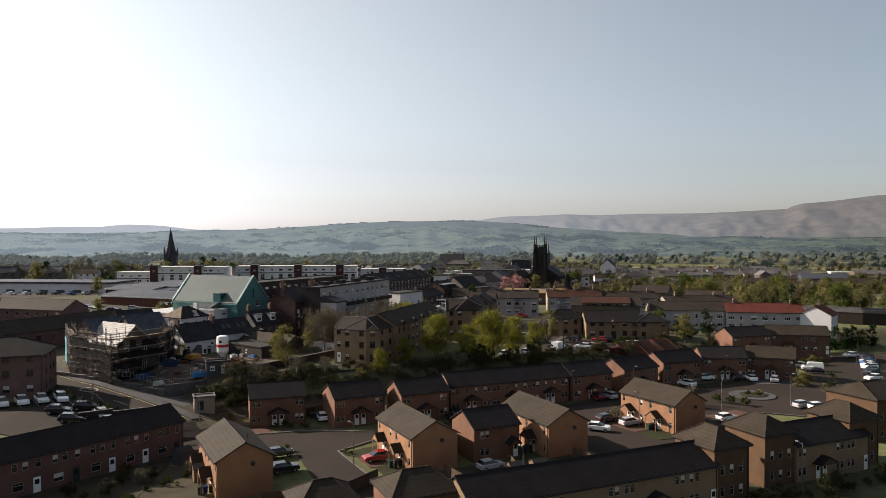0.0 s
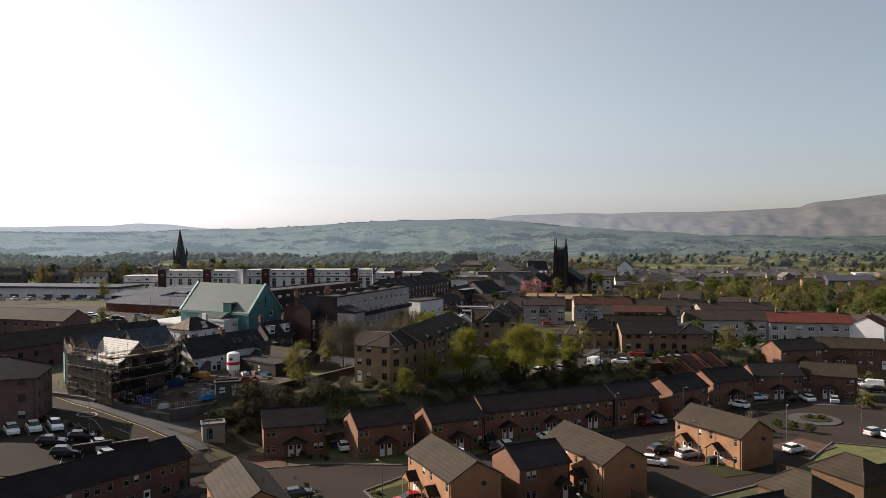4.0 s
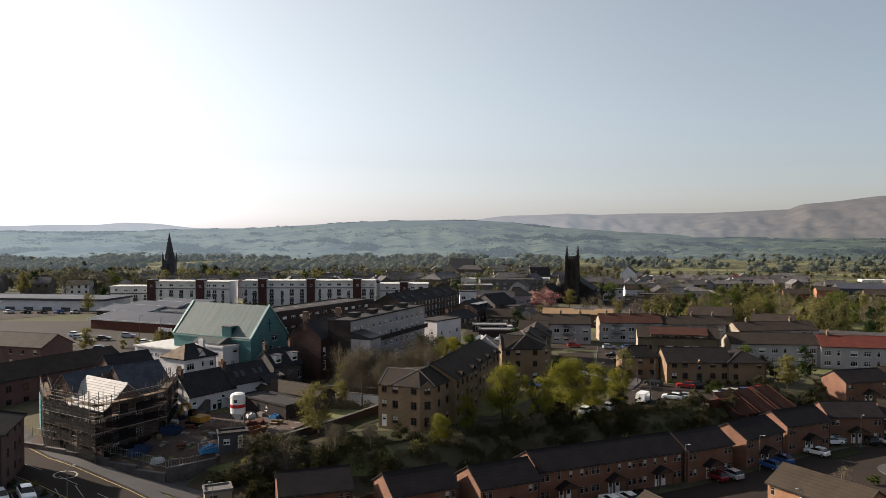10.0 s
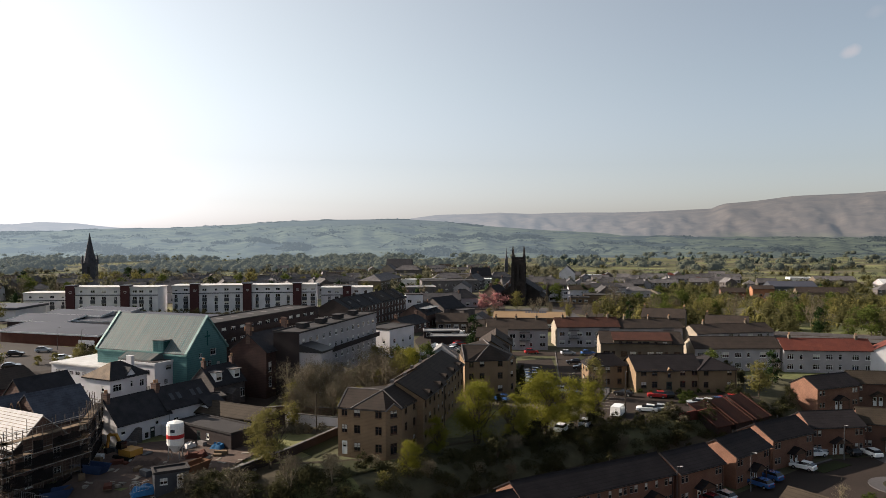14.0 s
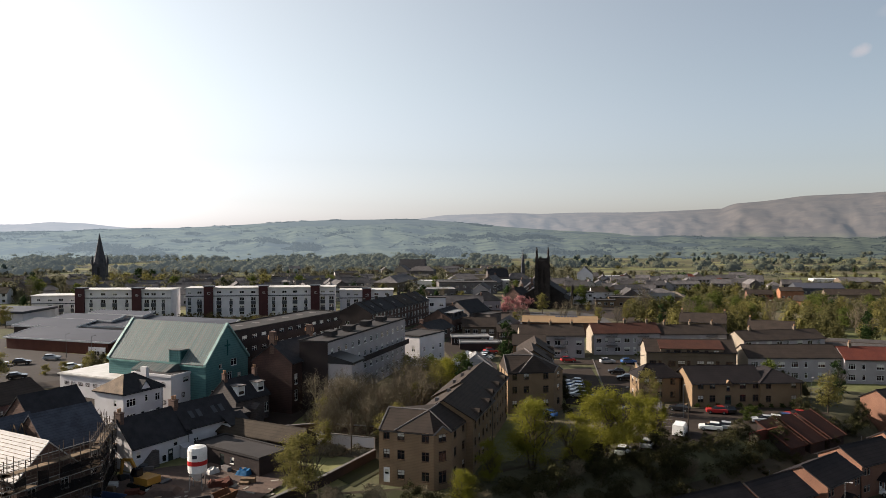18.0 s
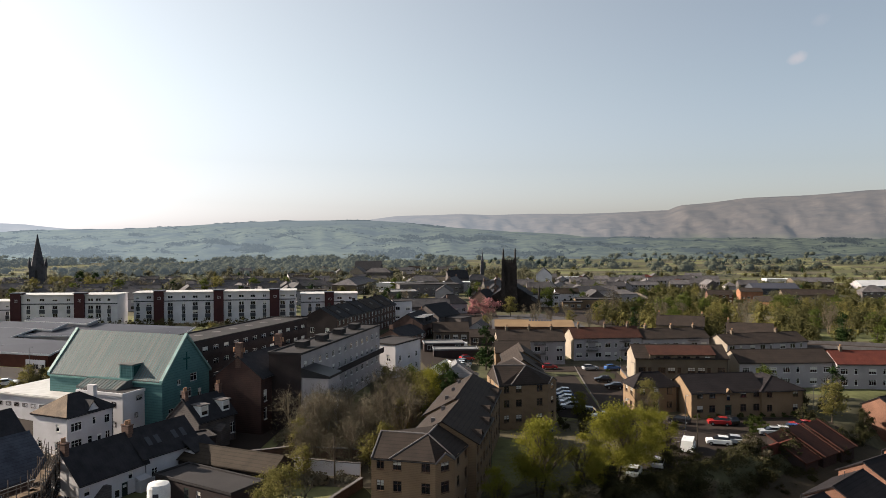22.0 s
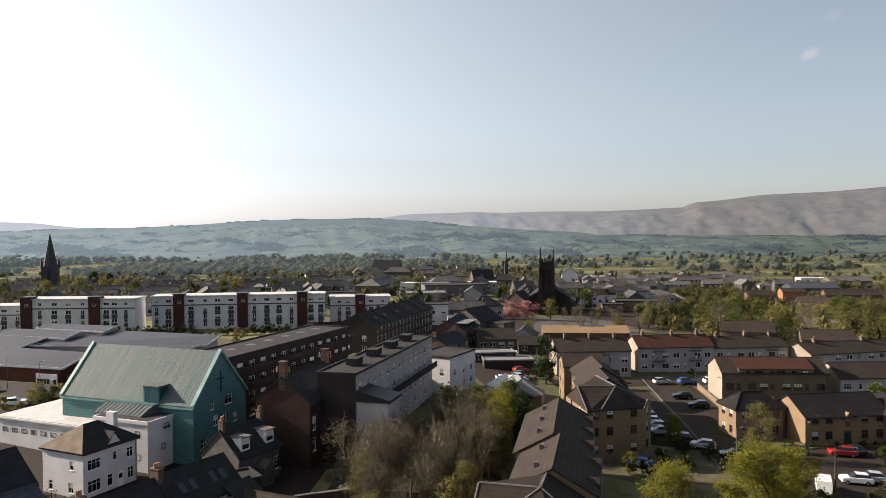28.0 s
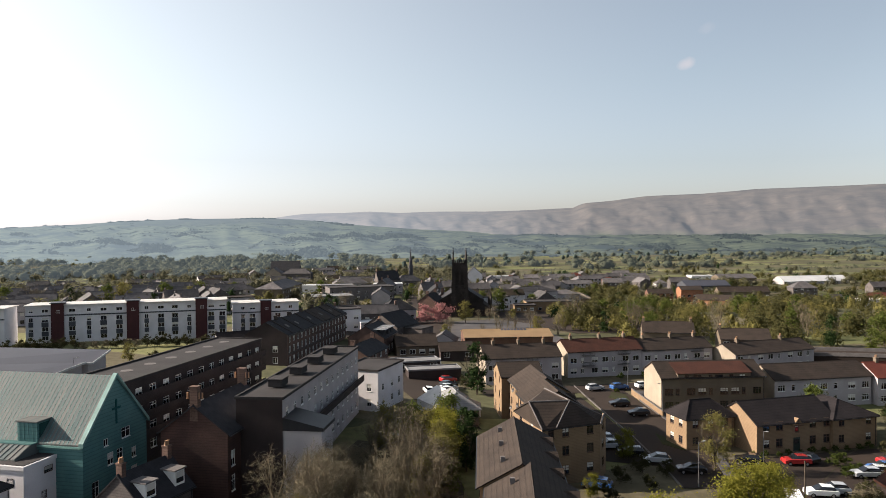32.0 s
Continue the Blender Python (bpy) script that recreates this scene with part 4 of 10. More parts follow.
GREEN_RANGE = (GREEN, 1250, 3300, -8, 10.0, 9.0)
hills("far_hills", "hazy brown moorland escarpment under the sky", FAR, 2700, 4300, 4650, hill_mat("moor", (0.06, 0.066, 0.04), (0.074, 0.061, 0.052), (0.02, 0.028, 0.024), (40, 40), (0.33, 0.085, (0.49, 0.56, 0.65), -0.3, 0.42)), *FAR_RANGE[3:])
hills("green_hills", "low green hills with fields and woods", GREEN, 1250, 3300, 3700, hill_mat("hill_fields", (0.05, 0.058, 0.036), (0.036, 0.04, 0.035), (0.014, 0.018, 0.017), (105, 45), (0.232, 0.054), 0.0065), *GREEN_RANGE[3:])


# ---- lower estate: brick terraces of two storeys ----
EST = "brick terraces of the lower estate"


def terrace(label, x, y, rot, L, W=7.0, units=2, roof=TILE, wall=BRICK, z0=0.0, eave=4.95, ridge=6.85, gable_wins=False, fronts=False, plain=False, **kw):
    """A run of small houses: doors in pairs under a porch canopy, small paired windows above."""
    step = L / units
    f = []
    for i in range(units):
        u0 = -L / 2 + step * (i + 0.5)
        s = 1 if i % 2 == 0 else -1
        for z in (0.85, 3.35):
            f += [(u0 - s * step * 0.27 - 0.42, z, 0.66, 1.05), (u0 - s * step * 0.27 + 0.42, z, 0.66, 1.05)]
        f += [(u0 + s * (step / 2 - 0.62), 0.05, 0.82, 2.05, "door")]
        if step < 4.5:
            f += [(u0 + s * step * 0.27, 3.35, 0.55, 1.05)]
    if fronts:
        f = [(u, 3.35, 0.62, 1.05) for u in (-0.44 * L, -0.11 * L, 0.06 * L, 0.41 * L)] + [(u, 0.85, 0.62, 1.05) for u in (-0.11 * L, 0.41 * L)]
        for c in (-0.31 * L, 0.17 * L):
            f += [(c - 0.5, 0.05, 0.8, 2.05, "door"), (c + 0.5, 0.05, 0.8, 2.05, "door")]
    if plain:                              # garden side: single windows above, doors and wide windows below
        f = [(-L / 2 + step * (i + k), 3.3, 0.72, 1.05) for i in range(units) for k in (0.22, 0.48, 0.8)]
        f += [(-L / 2 + step * (i + 0.3), 0.8, 1.3, 1.1) for i in range(units)] + [(-L / 2 + step * (i + 0.76), 0.05, 0.95, 2.05, "door" if i % 3 else "door dark") for i in range(units)]
    w = {"f": f}
    if gable_wins:
        w["r"] = [(0.8, 3.4, 0.7, 1.0)]
    e = building("terraced_house", label, "house", x, y, rot, L, W, z0 + eave, z0 + ridge, wall, roof, z0=z0, wins=w, group=EST, frame=PVC_DIM, sill=False, bars=0, **kw)
    for c in (-0.31 * L, 0.17 * L) if fronts else ():
        porch(e, c, -W / 2, w=2.5, d=1.5, rise=1.0, roof=roof, wall=wall)
    for i in range(0, 0 if fronts or plain else units - 1, 2):
        porch(e, -L / 2 + step * (i + 1), -W / 2, w=min(3.4, step * 0.75), roof=roof)
    if units == 1:
        porch(e, step * 0.32, -W / 2, w=2.0, roof=roof)
    part("satellite_dish", Geo().lathe([(0.02, 0.0), (0.18, 0.03), (0.3, 0.1), (0.28, 0.11), (0.02, 0.03)], 10), GUTTER, e, "", pose(L / 2 + 0.25, 0.9, 4.2, 70, 0, 60))
    part("vent_pipe", Geo().tube((L * 0.2, 1.2, ridge - 1.0), (L * 0.2, 1.2, ridge + 0.25), 0.06, 0.06, 6), GUTTER, e)
    return e


DK = "pair of orange brick houses with dark tiled roof, front in shade"
BRN = "tan brick house pair with brown tiled roof and porches"
terrace(DK, -35.6, 128.7, 20, 9.4)
terrace(DK, -22.0, 129.6, 29, 9.2)
terrace(DK, -10.8, 132.9, 28, 9.2)
terrace("long dark-roofed orange brick terrace below the wooded bank", 5.0, 143.6, 26, 25.5, units=6)
terrace(DK, 21.3, 151.2, 29, 9.6)
terrace(DK, 32.2, 158.3, 35, 10.0)
terrace(DK, 43.4, 166.6, 27, 10.8)
terrace("orange brick house pair with brown-black tiled roof beside the turning circle", 55.6, 172.2, 4, 10.2)
terrace("brown brick house pair with brown tiled roof beside the turning circle", 67.4, 172.6, -22, 10.2, roof=TILE_BROWN, wall=BRICK_BROWN)
terrace("orange brick house with black tiled roof and bright gable", 70.0, 197.0, 18, 12, z0=1.6, units=2)
terrace("brown brick terrace with brown tiled roof below the slip road", 84.5, 199.5, -10, 15, z0=1.6, units=3, roof=TILE_BROWN, wall=BRICK_BROWN)
for a in ((-32.3, 96.8, -59.5, 13.4), (-9.0, 108.1, -61, 13.2), (10.2, 116.0, -62, 14.0), (31.8, 128.8, -57.5, 12.6)):
    terrace(BRN, *a, W=6.9, units=2, roof=TILE_BROWN, fronts=True, wall=BRICK_TAN)
terrace("small orange brick house with black tiled roof beside a lane", 1.2, 110.8, 29, 7.6, units=1)
terrace("long brick terrace with black tiled roof beside the main road", -57.0, 96.6, 56.5, 35.0, W=7.2, units=7, wall=BRICK_ROSE, plain=True)
terrace("long buff brick terrace with black tiled roof beside a hedge", 12.6, 86.6, 26.6, 33, W=7.4, units=7, wall=BUFF)
terrace("long buff brick terrace with dark roof between hipped blocks", 46.5, 105.5, 26.6, 14, W=7.4, units=3, wall=BUFF)
terrace("brick terrace with dark roof at the estate's edge", -16.5, 66.5, 26.6, 14, W=7.4, units=3, wall=BRICK_BROWN)


def hip_block(label, x, y, rot, L, W, z0, eave, ridge, wall, roof, storeys=3, group="", nf=2, ns=2, run=None, st="", wide=1.05, blank="", **kw):
    zs = [0.85 + 2.6 * i for i in range(storeys)]
    w = {k: grid(spread(n, l, 1.6 if wide > 1 else 1.3), zs, wide, 1.2, st) for k, n, l in (("f", nf, L), ("b", nf, L), ("l", ns, W), ("r", ns, W)) if k not in blank}
    return building("flats", label, "flats", x, y, rot, L, W, eave, ridge, wall, roof, "hip", z0=z0, wins=w, group=group, run=run, **kw)


for a in ((29.6, 95.0, 26.6, 5.6, 6.8), (38.0, 101.3, 26.6, 5.6, 6.8), (52.7, 109.3, 26.6, 6.0, 6.8), (64.5, 124.5, 26.6, 9, 9), (-6.6, 80.6, 26.6, 7.6, 6.4), (-16.0, 76.6, 26.6, 6.4, 6.4)):
    top = 6.6 if a[0] > 0 else 5.3
    hip_block("%s buff brick flats with hipped brown tiled roof" % ("tall" if a[0] > 0 else "two-storey"), *a, 0.0, top, top + 1.9, BUFF_SHADED if a[0] > 0 else BRICK, TILE_BROWN, storeys=2, group="hipped brick flats", run=2.6, nf=3, wide=0.66, blank="lb", sill=False, bars=0, frame=PVC_DIM)

# parked-car court flats across the main road, three storeys of brown brick
building("flats", "three-storey brown brick flats with black hipped roof by a car park", "flats", -89.2, 124.5, 20, 26, 11, 12.2, 14.9, BRICK_MAROON, TILE, "hip", z0=5.2, frame=PVC_BROWN, wins={"f": grid(spread(7, 26, 2), [0.9, 3.5, 6.1], 1.1, 1.2), "r": grid([-3, 0.5, 3], [0.9, 3.5, 6.1], 0.9, 1.2), "b": grid(spread(7, 26, 2), [0.9, 3.5, 6.1], 1.1, 1.2)})
building("flats", "three-storey brown brick flats with long brown tiled roof", "flats", -103.5, 166.0, 66, 48, 9, 11.4, 13.8, BRICK_MAROON, TILE_GREY, z0=5.6, frame=PVC_BROWN, wins={"f": grid(spread(14, 48, 2), [0.9, 3.5], 1.1, 1.2), "r": grid([-2, 2], [0.9, 3.5], 0.9, 1.2)})
building("flats", "brown brick flats with brown gabled roof", "flats", -121.0, 194.5, -15, 28, 8.5, 13.6, 15.9, BRICK_MAROON, TILE_GREY, z0=6.0, frame=PVC_DIM, wins={"f": grid(spread(8, 28, 2), [0.9, 3.5, 5.9], 1.0, 1.1), "r": grid([-2, 2], [0.9, 3.5], 0.9, 1.1)})
building("flats", "brown brick flats with brown gabled roof at the road bend", "flats", -143.0, 180.0, 60, 40, 9, 13.6, 16.0, BRICK_MAROON, TILE_GREY, z0=6.0, frame=PVC_DIM, wins={"f": grid(spread(10, 40, 2), [0.9, 3.5, 5.9], 1.0, 1.1)})

# small brick switch house and red-roofed store by the bank
building("substation", "small pale brick substation with flat concrete roof", "substation", -48.0, 127.0, 25, 3.4, 2.6, 4.6, 4.6, HARL_CREAM, CONCRETE, "flat", z0=2.4, wins={"f": [(-0.6, 0.1, 0.9, 1.7, "door dark")]})
for a in ((37.0, 178.6), (42.0, 181.4), (47.0, 184.2)):
    st_ = thing("store", "red tiled lean-to store against the bank", "store", pose(a[0], a[1], 1.4, 0, 0, 31))
    part("wall", Geo().prism([(-2.2, -3.0, -1), (-2.2, 3.0, -1), (-2.2, 3.0, 5.0), (-2.2, -3.0, 2.0)], (4.4, 0, 0)), BRICK_DARK, st_)
    part("roof", Geo().prism([(-2.4, -3.3, 1.9), (2.4, -3.3, 1.9), (2.4, 3.2, 5.1), (-2.4, 3.2, 5.1)], (0, 0, 0.15)), TILE_MAROON, st_)
    for s_ in (-2.5, 2.3):
        part("coping", Geo().prism([(s_, -3.5, 2.0), (s_, 3.3, 5.3), (s_, 3.3, 5.5), (s_, -3.5, 2.2)], (0.25, 0, 0)), TILE_MAROON, st_, "red brick sloping coping")


# ---- buff flats on the upper level ----
BG = "buff flats with brown window frames"
Z3 = [0.9, 3.5, 6.1]
ZB = (0.9, 3.5, 6.0)


def bay_flats(label, z0, eave, A, M, B, C, D, E, P, Q, R, zap, walls, roof):
    """Flats on a corner: front wing, hipped head with an angled corner bay, ridge running back."""
    out = lambda p: (p[0], p[1], eave + 0.12)
    top = lambda p: (p[0], p[1], zap)
    ev = [out(p) for p in (A, M, B, C, D, E)]
    roofs = [[ev[0], ev[1], top(P), top(Q)], [ev[1], ev[2], top(P)], [ev[2], ev[3], top(P)], [ev[3], ev[4], top(R), top(P)], [ev[5], ev[0], top(Q)], [top(Q), top(P), top(R), ev[5]]]
    hips = [(ev[1], top(P)), (ev[3], top(P)), (top(Q), top(P)), (top(P), top(R)), (ev[0], top(Q))]
    mid = ((B[0] + C[0]) / 2, (B[1] + C[1]) / 2 - 0.3)
    return corner_block(label, z0, eave, [A, M, B, C, D, E], walls, roofs, hips, BUFF, roof, BG, pediment=((B[0], B[1] - 0.25, eave), (C[0], C[1] - 0.25, eave), (mid[0], mid[1], eave + 1.0)))


bay_flats("three-storey buff flats with hipped brown tiled roof above the bank", 6.0, 13.1, (-30.2, 153.6), (-28.2, 152.8), (-23.0, 150.9), (-20.6, 152.4), (-17.8, 158.8), (-26.6, 161.8), (-23.5, 154.6), (-29.0, 156.6), (-21.9, 158.9), 15.5,
          {0: grid([1.1], ZB[1:], 0.95, 1.25) + [(1.1, 0.3, 0.9, 2.0, "door")], 1: grid([1.0, 4.4], ZB, 1.05, 1.25), 2: grid([1.4], ZB[1:], 1.2, 1.3) + [(1.4, 0.6, 1.2, 1.6)], 3: grid([1.4, 4.6], ZB, 0.95, 1.25)}, TILE_GREY)
for x, y, L, rz, rt in ((-19.5, 164.6, 12.6, 15.8, 72), (-15.7, 179.8, 18.4, 15.75, 73.7)):
    fl = building("flats", "three-storey buff flats with grey-brown tiled roof stepping along the lane", "flats", x, y, rt, L, 8.6, rz - 2.35, rz, BUFF, TILE_GREY, z0=6.0, frame=PVC_BROWN, group=BG,
             wins={"f": grid(spread(int(L / 2.4), L, 1.3), [0.9, 3.4, 5.7], 1.0, 1.2, "brown"), "b": grid(spread(int(L / 2.8), L, 1.3), [0.9, 3.4, 5.7], 1.0, 1.2, "brown"), "l": [], "r": grid([-2, 2], [0.9, 3.4, 5.7], 0.9, 1.2, "brown")})
    for u in ((-3.2, 3.2) if L < 15 else (-5.6, 0.2, 6.0)):
        gablet(fl, u, 8.6, rz - 2.35 - 6.0, 2.35 / 4.3, 2.2, 0.75, TILE_GREY)
        part("roof_vent", Geo().box(u - 0.2, 1.6, rz - 6.9, u + 0.2, 2.1, rz - 6.3), CONCRETE, fl)
bay_flats("three-storey buff flats with hipped dark tiled roof at the street corner", 5.9, 13.1, (-8.3, 191.2), (-6.1, 191.7), (0.6, 192.6), (2.8, 195.4), (2.4, 203.0), (-8.6, 202.0), (-2.9, 194.8), (-8.6, 195.4), (-3.4, 203.0), 16.0,
          {0: grid([1.4], ZB, 0.95, 1.25), 1: grid([1.4, 5.2], ZB, 1.05, 1.25), 2: grid([1.8], ZB, 1.1, 1.25), 3: grid([1.8, 5.2], ZB, 0.95, 1.25), 5: grid([3, 7], ZB, 0.95, 1.25)}, TILE_GREY)
for x, y, L, rz in ((-1.2, 206.6, 10.4, 15.7), (1.2, 217.6, 11.6, 15.5)):
    fl = building("flats", "three-storey buff flats with brown stepped roof", "flats", x, y, 83, L, 7.4, rz - 2.3, rz, BUFF, TILE_GREY, z0=5.7, frame=PVC_BROWN, group=BG,
             wins={"f": grid(spread(3, L, 1.5), Z3, 1.0, 1.2, "brown"), "b": grid(spread(3, L, 1.5), Z3, 1.0, 1.2, "brown"), "r": grid([-1.5, 1.5], Z3, 0.9, 1.2, "brown"), "l": grid([2.4], Z3, 0.9, 1.2, "brown")})
    gablet(fl, 0, 7.4, rz - 2.3 - 5.7, 2.3 / 3.7, 2.2, 0.8, TILE_GREY)
    for v, z in ((-2.0, 4.6), (1.5, 6.4), (3.4, 3.0)):
        part("satellite_dish", Geo().lathe([(0.02, 0.0), (0.22, 0.04), (0.38, 0.12), (0.35, 0.13), (0.02, 0.04)], 10), GUTTER, fl, "", pose(v, 3.98, z, -70, 0, 20))
building("flats", "three-storey buff flats closing the stepped row", "flats", 1.7, 229.6, -8, 7.6, 8.6, 13.2, 15.0, BUFF, TILE_GREY, z0=5.7, frame=PVC_BROWN, group=BG, wins={"f": grid([-2, 2], Z3, 1.0, 1.2, "brown"), "l": grid([-2.0, 2.2], Z3, 1.0, 1.2, "brown")})
# two-storey buff flats round the small car park
Z2 = [0.9, 3.5]
hip_block("two-storey buff flats with hipped tiled roof", 24.0, 205.2, 2, 8.6, 5.6, 5.0, 9.8, 12.1, BUFF, TILE, 2, BG, st="brown", run=2.8, frame=PVC_BROWN, nf=3)
flats_p = building("flats", "two-storey buff flats with dark tiled roof and pediment porch", "flats", 36.1, 202.6, 2, 14.6, 9.2, 9.6, 12.1, BUFF, TILE, z0=5.0, frame=PVC_BROWN, group=BG, wins={"f": grid([-5.6, -3.2, 3.0, 5.6], Z2, 1.2, 1.3, "brown") + [(0, 0.05, 1.3, 2.1, "door dark"), (0, 3.0, 0.7, 1.6, "brown")]})
part("pediment", Geo().prism([(-1.0, -5.0, 4.1), (1.0, -5.0, 4.1), (0, -5.0, 5.2)], (0, 0.9, 0)), BUFF, flats_p, "pale triangular pediment")
part("pediment_timber", Geo().box(-1.0, -5.06, 4.05, 1.0, -5.0, 4.18).box(-0.06, -5.05, 4.1, 0.06, -4.99, 5.1), PVC_BROWN, flats_p)
hip_block("two-storey buff flats with hipped tiled roof at the car park's end", 46.6, 203.0, 2, 8.4, 10.5, 5.0, 9.5, 11.6, BUFF, TILE, 2, BG, st="brown", run=4.0, frame=PVC_BROWN)

# ---- harled blocks to the north ----
HG = "three-storey harled blocks"


def harled(label, x, y, rot, L, W, z0, eave, ridge, wall, roof, n, chim, group=HG, balc=(), zs=(0.8, 3.3, 5.7), ends=None, st=""):
    e = building("tenement_flats", label, "flats", x, y, rot, L, W, eave, ridge, wall, roof, z0=z0, group=group, wins={"f": [(u + du, z, w, 1.25, st) for i, u in enumerate(spread(n, L, 1.5)) for z in zs if z + 1.2 < eave - z0 for du, w in (((0, 1.6),) if i % 3 != 1 else ((-0.5, 0.75),))]}, frame=PVC_BROWN if st else PVC, sides=ends and {"l": ends, "r": ends})
    for u in chim:
        chimney(e, u, 0, ridge - z0, 0.9, 0.55, 0.9, 2, HARL_BROWN)
    for u in balc:
        for z in (2.6, 5.0):
            bal = part("balcony", Geo().box(u - 1.5, -W / 2 - 1.0, z, u + 1.5, -W / 2, z + 0.14), CONCRETE, e, "concrete balcony with dark railing")
            g = Geo().box(u - 1.5, -W / 2 - 1.0, z + 0.95, u + 1.5, -W / 2 - 0.95, z + 1.02)
            for i in range(11):
                g.box(u - 1.5 + 0.29 * i, -W / 2 - 0.99, z + 0.14, u - 1.46 + 0.29 * i, -W / 2 - 0.95, z + 0.95)
            tagged(part("railing", g, GUTTER, bal), kind="stuff")
    return e


harled("white-harled flats with grey-brown tiled roof and balconies", 12.3, 259.5, -3, 17.6, 9, 5.2, 11.2, 13.5, HARL, TILE_GREY, 6, (-6, 0, 6), balc=(2,), ends=HARL_CREAM)
harled("long cream-harled flats with red and brown tiled roof and balconies", 34.2, 264.4, 0, 19.0, 9.0, 5.0, 11.0, 13.2, HARL, TILE_MAROON, 7, (-7, 0.5, 7), balc=(-4.5, 4.5), ends=HARL_CREAM)
harled("cream-harled flats with grey-brown tiled roof and balconies", 53.3, 264.3, 0, 19.0, 9.0, 4.8, 10.6, 12.6, HARL, TILE_GREY, 7, (-7, 0.5, 7), balc=(5.0,))
mans = harled("brown-harled flats with maroon tiled mansard roof and cream gable", 39.1, 227.5, -9, 20.2, 9.2, 5.0, 11.6, 13.8, HARL_BROWN, TILE_GREY, 9, (), ends=HARL_CREAM, st="brown")
dm = part("mansard_storey", Geo().box(-6.9, -4.75, 5.7, 7.2, -1.2, 7.3), HARL_BROWN, mans, "low attic storey with strip windows")
part("mansard_roof", Geo().prism([(-7.1, -4.95, 7.3), (7.4, -4.95, 7.3), (7.4, -0.6, 8.75), (-7.1, -0.6, 8.75)], (0, 0, 0.12)), TILE_MAROON, dm)
for u, w in ((-5.2, 0.8), (-3.2, 1.6), (-0.6, 0.8), (1.0, 1.6), (3.4, 0.8), (5.6, 1.2)):
    fm, pm = window_meshes(w, 0.7, PVC_BROWN, 1, False)
    part("pane", pm, None, part("window", fm, None, mans, "", Matrix.Translation((u, -4.83, 6.4))))
harled("grey-harled flats with dark brown tiled roof", 63.0, 227.2, -3, 21.6, 9.0, 4.6, 10.2, 12.4, HARL, TILE_GREY, 7, (), ends=HARL_CREAM)
harled("grey-harled flats with bright red tiled roof", 84.8, 223.5, -9, 21.4, 9.0, 4.4, 10.0, 12.2, HARL, TILE_RED, 7, (-8, 8))
harled("white-harled block with red tiled roof end-on to the road", 99.5, 219.5, 55, 10.0, 8.6, 4.2, 9.6, 12.0, WHITE, TILE_RED, 3, (0,))
harled("harled flats with brown tiled roof and chimneys", 76.4, 259.4, 8, 25.0, 9.0, 4.6, 9.6, 11.6, HARL, TILE_GREY, 8, (-8, 6), ends=HARL_CREAM)
harled("harled block with brown roof beyond the lane", 67.6, 289.0, -25, 14.0, 10.0, 4.6, 10.8, 13.2, HARL_BROWN, TILE_GREY, 5, (-6.5, 6.5))
harled("harled block with brown roof by the bridge ramp", 84.6, 278.2, -25, 13.0, 9.0, 4.4, 9.6, 11.9, HARL_BROWN, TILE_GREY, 5, (-6,))
hall = building("hall", "low hall with wide orange-brown roof and skylights", "hall", 23.6, 303.0, -10, 25, 14, 9.6, 10.9, BRICK_BROWN, mat("orange_sheet_roof", (0.2, 0.135, 0.075), (0.16, 0.105, 0.06), scale=0.2), z0=5.0, wins={"f": grid(spread(6, 25), [1.2], 1.6, 1.4)})

for i in range(8):
    part("skylight", Geo().prism([(-1.5 + i * 0.95, -1.4, 5.7), (-0.75 + i * 0.95, -1.4, 5.7), (-0.75 + i * 0.95, -0.3, 6.05), (-1.5 + i * 0.95, -0.3, 6.05)], (0, 0, 0.12)), STEEL_ROOF, hall)

# ---- teal hall and the white surgery before it ----
teal = thing("church_hall", "large teal-clad hall with weathered ribbed metal roof", "hall", pose(-72.8, 204.15, 7.6, 0, 0, -25.5))
TL, TW, TE, TR = 24.4, 12.2, 7.3, 14.0
tg = Geo()
HALL_W = [(-1.2, 3.4, 1.1, 1.5), (0.6, 3.4, 1.1, 1.5), (3.4, 3.0, 0.9, 1.3), (1.8, 6.0, 1.7, 1.3), (-2.0, 5.9, 0.8, 0.9), (3.4, 0.4, 1.3, 1.5), (-4.0, 0.0, 1.2, 2.2)]


def plc(u, z, d):
    return (TL / 2 - d, u, z)


panel(tg, plc, -TW / 2, TW / 2, -2, TE, HALL_W)
tg.poly([(TL / 2, -TW / 2, TE), (TL / 2, TW / 2, TE), (TL / 2, 0, TR)])
tg.poly([(-TL / 2, TW / 2, -2), (-TL / 2, -TW / 2, -2), (-TL / 2, -TW / 2, TE), (-TL / 2, 0, TR), (-TL / 2, TW / 2, TE)])
for s in (-1, 1):
    tg.poly([(-TL / 2, s * TW / 2, -2), (TL / 2, s * TW / 2, -2), (TL / 2, s * TW / 2, TE), (-TL / 2, s * TW / 2, TE)])
part("wall", tg, TEAL, teal)
part("roof", gable_roof(TL, TW, TE, TR, 0.25, 0.0, 0.18), TEAL_METAL, teal, "weathered grey-brown ribbed metal")
slope = (TR - TE) / (TW / 2)
ribs = Geo()
for i in range(45):
    u = -TL / 2 + TL * (i + 0.5) / 45
    for s in (-1, 1):
        ribs.prism([(u - 0.04, s * (TW / 2 + 0.25), TE - 0.25 * slope + 0.18), (u + 0.04, s * (TW / 2 + 0.25), TE - 0.25 * slope + 0.18), (u + 0.04, 0, TR + 0.18), (u - 0.04, 0, TR + 0.18)], (0, 0, 0.028))
